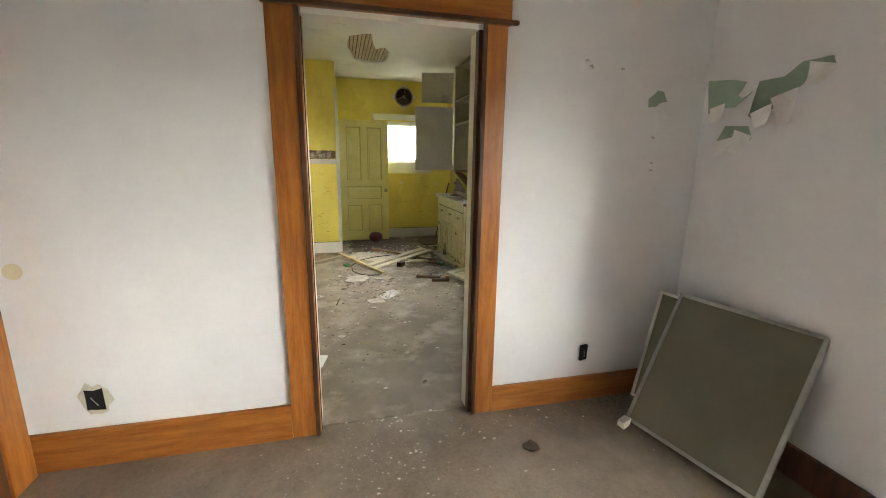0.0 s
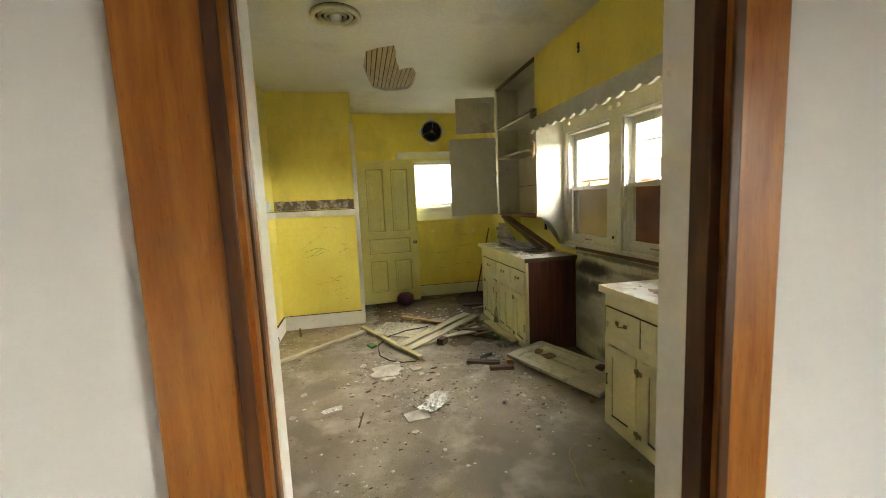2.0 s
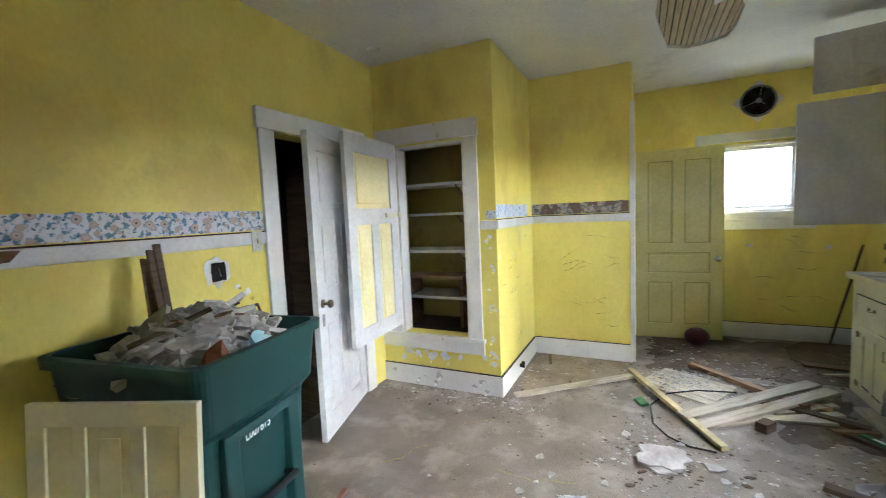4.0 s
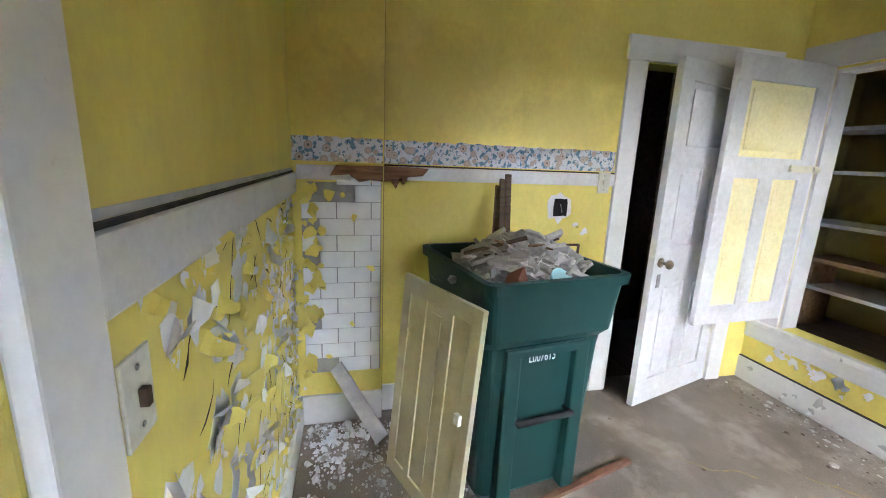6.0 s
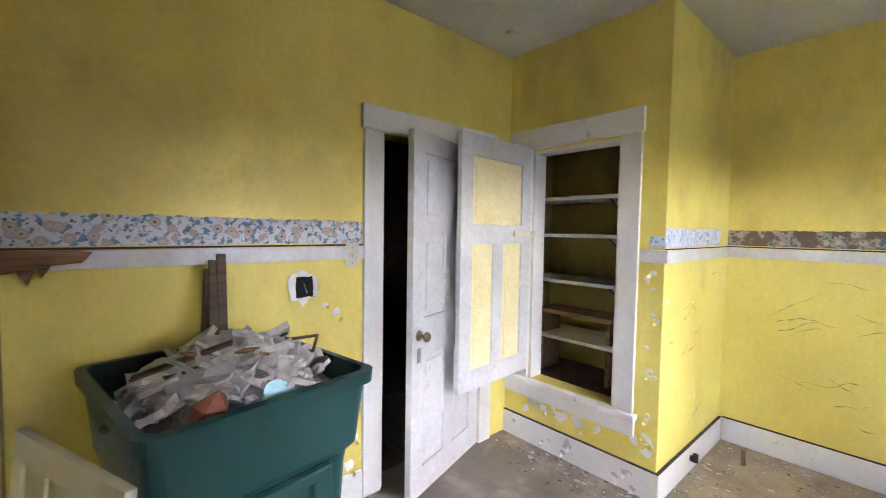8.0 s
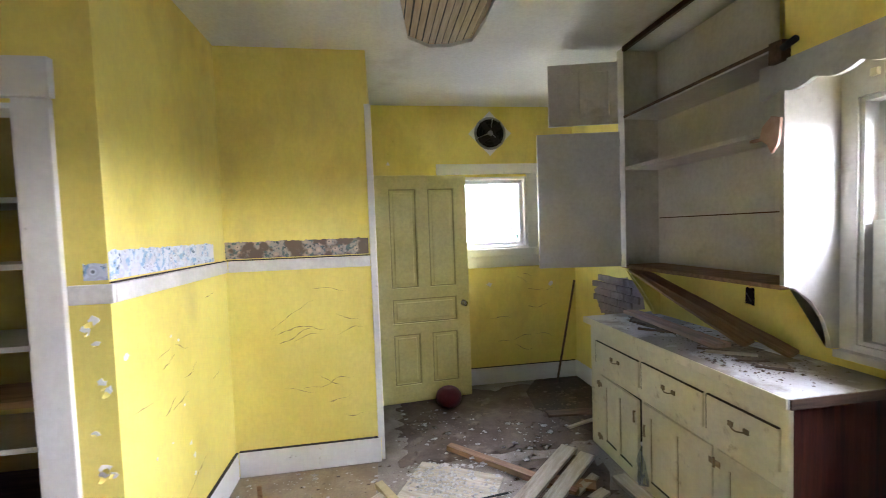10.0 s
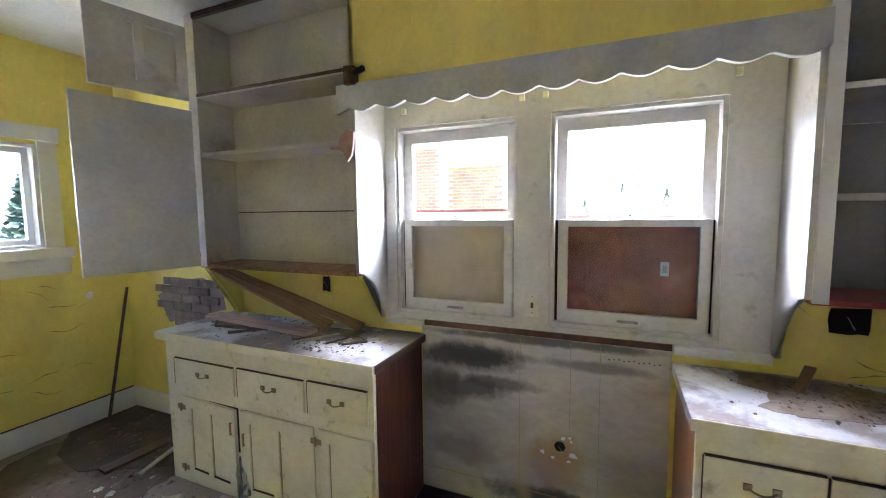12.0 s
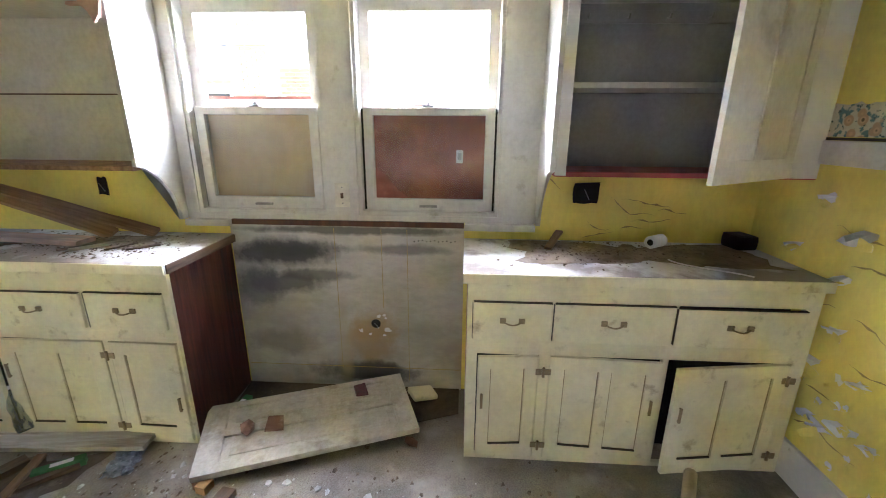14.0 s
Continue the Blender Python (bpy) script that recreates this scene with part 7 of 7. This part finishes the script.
for y, z, s in ((4.42, 1.06, 0.03), (4.36, 1.1, 0.018), (4.53, 0.35, 0.03), (3.6, 0.45, 0.03), (4.5, 0.2, 0.04)):
    flake(wall_west, on_west(y, z), s, 530 + int(y * 10), PAPER, PAPER, YELLOW)
for x, z, s in ((1.26, 1.0, 0.03), (1.9, 0.98, 0.03), (0.3, 2.2, 0.02)):
    flake(wall_back, on_north(x, z, YB), s, 560 + int(x * 10), PAPER, PAPER, YELLOW, False)
for x, z, s in ((0.35, 2.42, 0.06), (0.3, 2.3, 0.05), (0.85, 2.6, 0.05), (1.72, 2.35, 0.05), (1.75, 2.2, 0.04)):
    flake(wall_back, on_north(x, z, YB), s * 0.3, 570 + int(x * 10), YELLOW, YELLOW, YELLOW, True)
for k in range(9):
    flake(wall_pantry, on_north(r.uniform(-1.8, -0.85), r.uniform(0.03, 0.12), YP - 0.0205), r.uniform(0.015, 0.04), 580 + k, PAPER_GREY, PAPER, PAPER)
# sage-green patches in the front room
for outline in ([(2.56, 1.87), (2.4, 1.85), (2.27, 1.81), (2.29, 1.77), (2.37, 1.71), (2.48, 1.72), (2.53, 1.69)],
                [(2.26, 1.82), (2.14, 1.82), (2.07, 1.87), (1.95, 1.87), (1.93, 1.82), (2.02, 1.8), (2.08, 1.75), (2.16, 1.69), (2.24, 1.63), (2.29, 1.66), (2.24, 1.74)],
                [(2.41, 1.62), (2.28, 1.61), (2.25, 1.55), (2.33, 1.49), (2.46, 1.53)]):
    part("bare_patch", profile(B(), outline, XFE - 0.0016, XFE - 0.0004, "yzx"), SAGE, wall_front_east, "bared sage-green paint")


def hang(parent, m, w, L, lift, seed):
    """A triangle of paint film that hangs off a wall, bent out a little at its free end."""
    bm = B()
    rows = []
    for j in range(5):
        f = j / 4
        half = w / 2 * (1 - 0.55 * f)
        rows.append([Vector((half * k + 0.15 * w * f * noise.noise(Vector((seed, k, f))), 0.0015 + lift * f ** 1.8, -L * f)) for k in (-1, 0, 1)])
    va = [[bm.verts.new(p) for p in row] for row in rows]
    vb = [[bm.verts.new(p - Vector((0, 0.0007, 0))) for p in row] for row in rows]
    for j in range(4):
        for i in range(2):
            bm.faces.new([va[j][i], va[j][i + 1], va[j + 1][i + 1], va[j + 1][i]])
            bm.faces.new([vb[j + 1][i], vb[j + 1][i + 1], vb[j][i + 1], vb[j][i]])
    part("paint_curl", bm, PAPER, parent, m=m)


for k, (y, z, w, L, turn) in enumerate(((2.48, 1.73, 0.07, 0.06, 12), (2.29, 1.82, 0.05, 0.05, -30), (2.23, 1.69, 0.08, 0.06, 20), (2.13, 1.75, 0.09, 0.1, 15), (1.98, 1.85, 0.09, 0.06, -15), (2.42, 1.55, 0.09, 0.06, 10), (2.3, 1.58, 0.08, 0.07, -20))):
    hang(wall_front_east, pose(XFE, y, z, 0, 0, 90) @ pose(0, 0, 0, 0, turn, 0), w * 1.4, L * 1.5, 0.022, k)
flake(wall_front, pose(1.88, YF, 1.76, 0, 0, 180), 0.06, 701, SAGE, PAPER, WHITE_WALL)
for x, z in ((1.43, 1.93), (1.46, 1.9), (1.645, 1.9), (1.877, 1.56), (1.89, 1.42), (1.89, 1.38)):
    flake(wall_front, pose(x, YF, z, 0, 0, 180), 0.012, 702 + int(x * 100), PAPER_GREY, PAPER, WHITE_WALL)




# ---- cracks: thin dark lines that wander over a wall ----
def crack(parent, m, length, seed, width=0.0011, material=None):
    r = random.Random(seed)
    x, z, a = 0.0, 0.0, r.uniform(-0.3, 0.3)
    left, right = [], []
    steps = max(4, int(length / 0.03))
    for i in range(steps + 1):
        w = width * (0.3 + r.random()) * (1 - abs(2 * i / steps - 1) ** 3)
        left.append((x, z + w))
        right.append((x, z - w))
        a = a * 0.7 + r.uniform(-0.5, 0.5)
        x, z = x + 0.03 * math.cos(a), z + 0.03 * math.sin(a)
    part("crack", profile(B(), left + right[::-1], 0.0003, 0.001, "xzy"), material or CRACK_SHADE, parent, m=m)


for k in range(12):
    crack(wall_chase_b, on_north(r.uniform(-0.3, 0.1), r.uniform(0.3, 1.25), YC), r.uniform(0.15, 0.4), 800 + k)
for k in range(10):
    crack(wall_chase, on_east_side(r.uniform(6.0, 6.8), r.uniform(0.3, 1.25), XC), r.uniform(0.1, 0.3), 820 + k)
for k in range(10):
    crack(wall_back, on_north(r.uniform(1.3, 2.1), r.uniform(0.3, 1.1), YB), r.uniform(0.1, 0.3), 840 + k, 0.0025)
for k in range(14):
    crack(wall_south, on_south(r.uniform(0.95, 1.7), r.uniform(0.2, 1.25)), r.uniform(0.1, 0.35), 860 + k, 0.002)
for k in range(8):
    crack(wall_east, pose(XE, r.uniform(3.0, 3.7), r.uniform(0.95, 1.2), 0, 0, 90), r.uniform(0.1, 0.3), 880 + k, 0.0015)
for k in range(80):
    crack(wall_south, on_south(-1.72 + 1.35 * r.random() ** 1.5, r.uniform(0.25, 1.3)) @ pose(0, 0, 0, 0, r.uniform(0, 180), 0), r.uniform(0.05, 0.14), 900 + k, 0.0028, DARKLINE)

# ---- wall tiles on the chimney breast ----
grout = part("tile_bed", solid(B(), -1.7995, YK + 0.04, 0.3, -1.797, 3.21, 1.32), GROUT, wall_chimney, "thin grey tile joints")
tile_meshes = {}
tr = random.Random(21)
row, z = 0, 0.3
while z < 1.31:
    y = YK + 0.04 - (0.085 if row % 2 else 0)
    while y < 3.2:
        a, b = max(y, YK + 0.041), min(y + 0.168, 3.209)
        if b - a > 0.02 and not (a < 2.92 and (z > 1.15 or tr.random() < 0.22)):
            key = round(b - a, 3)
            if key not in tile_meshes:
                tile_meshes[key] = mesh_from("wall_tile", solid(B(), 0, 0, 0, 0.0035, key - 0.003, 0.081, 0.0008), TILE)
            part("wall_tile", tile_meshes[key], None, wall_chimney, m=pose(-1.797, a, z))
        y += 0.171
    z += 0.084
    row += 1
for k in range(34):
    y = YK + 0.05 + abs(tr.gauss(0, 0.05)) if k < 27 else tr.uniform(2.9, 3.2)
    if y < 3.2:
        flake(wall_chimney, pose(-1.7932, y, tr.uniform(0.3, 1.3), 0, 0, -90), tr.uniform(0.02, 0.05) if k < 27 else 0.018, 1000 + k, YELLOW, YELLOW, YELLOW, tr.random() < 0.4)

# ---- bared bricks in the corner by the nook ----
brick_mesh = [mesh_from("brick", wobble(solid(B(), 0, 0, 0, 0.02, 0.19, 0.055, 0.004), 0.004, 25, i), OLD_BRICK) for i in range(4)]
bed = part("brick_bed", profile(B(), [(6.98, 0.9), (7.6, 0.75), (7.72, 0.95), (7.5, 1.08), (7.2, 1.12), (7.0, 1.02)], XE - 0.003, XE - 0.0005, "yzx"), MORTAR, wall_east)
br = random.Random(5)
for j in range(6):
    for i in range(4):
        y, z = 6.93 + 0.2 * i + (0.1 if j % 2 else 0), 0.74 + 0.062 * j
        if 6.93 < y < 7.55 and abs((y - 7.25) / 0.42) ** 2 + abs((z - 0.93) / 0.2) ** 2 < 1.1:
            part("brick", brick_mesh[br.randrange(4)], None, wall_east, m=pose(XE - 0.018 + br.uniform(-0.006, 0.004), y, z, 0, 0, br.uniform(-2, 2)))

# ---- flaked white round the pipe hole ----
mr = random.Random(8)
for k in range(8):
    flake(sink_wall, pose(XE - 0.0122, 4.66 + mr.uniform(-0.08, 0.09), 0.38 + mr.uniform(-0.05, 0.08), 0, 0, 90), mr.uniform(0.008, 0.022), 1200 + k, PAPER, PAPER, PAPER, False)

# ---- torn board at the cupboard's end ----
TORN = surface("raw_pink_wood", (0.55, 0.33, 0.24), (0.68, 0.46, 0.36), 8, 40, 0.8, 0.3)
part("torn_flap", profile(B(), [(5.62, 1.97), (5.66, 1.985), (5.70, 1.95), (5.69, 1.92), (5.715, 1.9), (5.68, 1.87), (5.66, 1.83), (5.635, 1.86), (5.625, 1.9)], XU - 0.03, XU - 0.018, "yzx"), TORN, up1, "torn raw wood flap")
part("torn_splinter", wobble(solid(B(), XU - 0.03, 5.64, 1.893, XU - 0.012, 5.76, 1.905), 0.003, 30), TORN, up1, "raw splinter")

# ---- seams and cracks in the floor ----
for k, (x, y, a, L) in enumerate(((-1.25, 4.6, 62, 0.5), (-0.6, 4.9, 8, 0.6), (0.9, 4.4, 95, 0.7), (0.2, 3.6, 30, 0.5), (1.2, 3.6, 80, 0.5), (-1.0, 5.2, 20, 0.4))):
    crack(floor, pose(x, y, 0, 90, 0, a), L, 1300 + k, 0.0022)


# ---- outside ----
built("ground", solid(B(), -400, -400, -0.75, 400, 400, -0.55), GRASS, "dull winter grass and worn ground round the house")
house = thing("brick_house", pose(9.0, 0, -0.55), "orange-red brick neighbour house with white fascia", "house")
part("wall", solid(B(), 0.0, 6.6, 0, 5.0, 16.0, 3.2), MORTAR, house, "brick wall")
part("pilaster", solid(B(), -0.28, 8.15, 0, 0.0, 8.95, 5.2), MORTAR, house, "brick chimney stack")
part("fascia", solid(B(), -0.35, 6.4, 3.2, 5.3, 8.14, 3.55, 0.02), WHITE_OUT, house, "white fascia board")
part("fascia", solid(B(), -0.35, 8.96, 3.0, 5.3, 16.2, 3.5, 0.02), WHITE_OUT, house, "white fascia board")
part("roof", solid(B(), -0.5, 6.3, 3.55, 5.5, 16.3, 3.7), WHITE_OUT, house)
wn_ = part("window", plate(B(), 9.05, 10.6, 2.1, 2.75, [(9.13, 2.18, 10.52, 2.67)], -0.06, 0.02, "yzx"), WHITE_OUT, house)
part("pane", solid(B(), -0.02, 9.12, 2.17, -0.012, 10.53, 2.68), BLACK, wn_)
part("corner_board", solid(B(), -0.04, 6.55, 0, 0.02, 6.75, 3.19), WHITE_OUT, house, "white corner board")
OUT_BRICK = mesh_from("brick", solid(B(), -0.012, 0, 0, 0.0, 0.205, 0.062), BRICK)
k = 0
for j in range(43):
    z = 0.2 + 0.072 * j
    for i in range(12):
        y = 6.78 + 0.215 * i + (0.1075 if j % 2 else 0)
        if z > 1.4 and z < 3.12 and y + 0.2 < 8.14:
            part("brick", OUT_BRICK, None, house, m=pose(-0.001, y, z))
            k += 1
rest_v, rest_f = [], []
for j in range(68):
    z = 0.2 + 0.072 * j
    for x, y0, y1 in ((-0.281, 8.16, 8.94), (-0.001, 8.97, 11.5)):
        y = y0 + (0.1 if j % 2 else 0)
        while y + 0.2 < y1:
            if (x < -0.1 or z < 2.92) and not (x > -0.1 and 2.0 < z < 2.8 and 8.9 < y < 10.7):
                n0 = len(rest_v)
                for dx in (0, -0.012):
                    rest_v += [(x + dx, y, z), (x + dx, y + 0.205, z), (x + dx, y + 0.205, z + 0.062), (x + dx, y, z + 0.062)]
                rest_f += [[n0 + q for q in f] for f in ((4, 5, 6, 7), (0, 1, 5, 4), (1, 2, 6, 5), (2, 3, 7, 6), (3, 0, 4, 7))]
            y += 0.215
me = bpy.data.meshes.new("brickwork")
me.from_pydata(rest_v, [], rest_f)
me.materials.append(BRICK)
bw_ = part("brickwork", me, None, house)
bw_["kind"] = "stuff"

back_house = thing("white_house", pose(0, 16.0, -0.55), "white neighbour house with lapped siding", "house")
part("wall", solid(B(), -6.0, 0.02, 0, 4.1, 6, 4.5), WHITE_OUT, back_house)
sid = mesh_from("siding_board", solid(B(), -6.0, -0.02, 0, 4.1, 0.02, 0.2), WHITE_OUT)
for j in range(20):
    part("siding_board", sid, None, back_house, m=pose(0, -0.0, 0.2 + 0.21 * j, -4, 0, 0))


def limb(bm, a, d, L, r, depth, rr):
    b = a + d * L
    rod(bm, a, b, r, r * 0.65, 7)
    if depth == 0:
        return
    for _ in range(3 if depth > 1 else 4):
        nd = (d + Vector((rr.uniform(-0.8, 0.8), rr.uniform(-0.8, 0.8), rr.uniform(-0.2, 0.6)))).normalized()
        limb(bm, a + d * L * rr.uniform(0.6, 1.0), nd, L * rr.uniform(0.55, 0.8), r * 0.55, depth - 1, rr)


def bare_tree(x, y, h, seed):
    t = thing("bare_tree", pose(x, y, -0.55), "bare grey winter tree", "tree", "bare trees")
    rr = random.Random(seed)
    part("trunk", rod(B(), (0, 0, 0), (0, 0, h * 0.4), h * 0.022, h * 0.016, 10), BARK, t)
    bm = B()
    for _ in range(4):
        limb(bm, Vector((0, 0, h * rr.uniform(0.3, 0.4))), Vector((rr.uniform(-0.6, 0.6), rr.uniform(-0.6, 0.6), 0.9)).normalized(), h * 0.26, h * 0.011, 3, rr)
    part("crown", bm, BARK, t)
    return t


bare_tree(22, 9.0, 9, 1)
bare_tree(30, 3.0, 10, 2)
bare_tree(40, -4.0, 11, 3)
bare_tree(45, 12.0, 11, 5)


def conifer(x, y, h, seed):
    t = thing("evergreen_tree", pose(x, y, -0.55), "dark evergreen tree beyond the window", "tree", "evergreens")
    rr = random.Random(seed)
    part("trunk", rod(B(), (0, 0, 0), (0, 0, h * 0.95), 0.12, 0.02, 8), BARK, t)
    verts, faces = [], []
    for _ in range(1500):
        f = rr.random() ** 0.7
        z = h * (0.08 + 0.9 * f)
        rad = (1 - f) * h * 0.26 * rr.uniform(0.4, 1.05) + 0.05
        a = rr.uniform(0, 6.28)
        p = Vector((rad * math.cos(a), rad * math.sin(a), z - rad * 0.25))
        n0 = len(verts)
        u = Vector((rr.uniform(-1, 1), rr.uniform(-1, 1), rr.uniform(-0.6, 0.2))).normalized() * 0.16
        w = Vector((-u.y, u.x, rr.uniform(-0.05, 0.05))) * 0.5
        verts += [tuple(p - u), tuple(p + w), tuple(p + u), tuple(p - w)]
        faces.append((n0, n0 + 1, n0 + 2, n0 + 3))
    me = bpy.data.meshes.new("crown")
    me.from_pydata(verts, [], faces)
    me.materials.append(LEAF)
    part("crown", me, None, t)
    return t


conifer(4.35, 14.9, 3.2, 1)
for k in range(5):
    conifer(55 + 3 * k, -6 + 5 * k, 4 + k % 3, 10 + k)
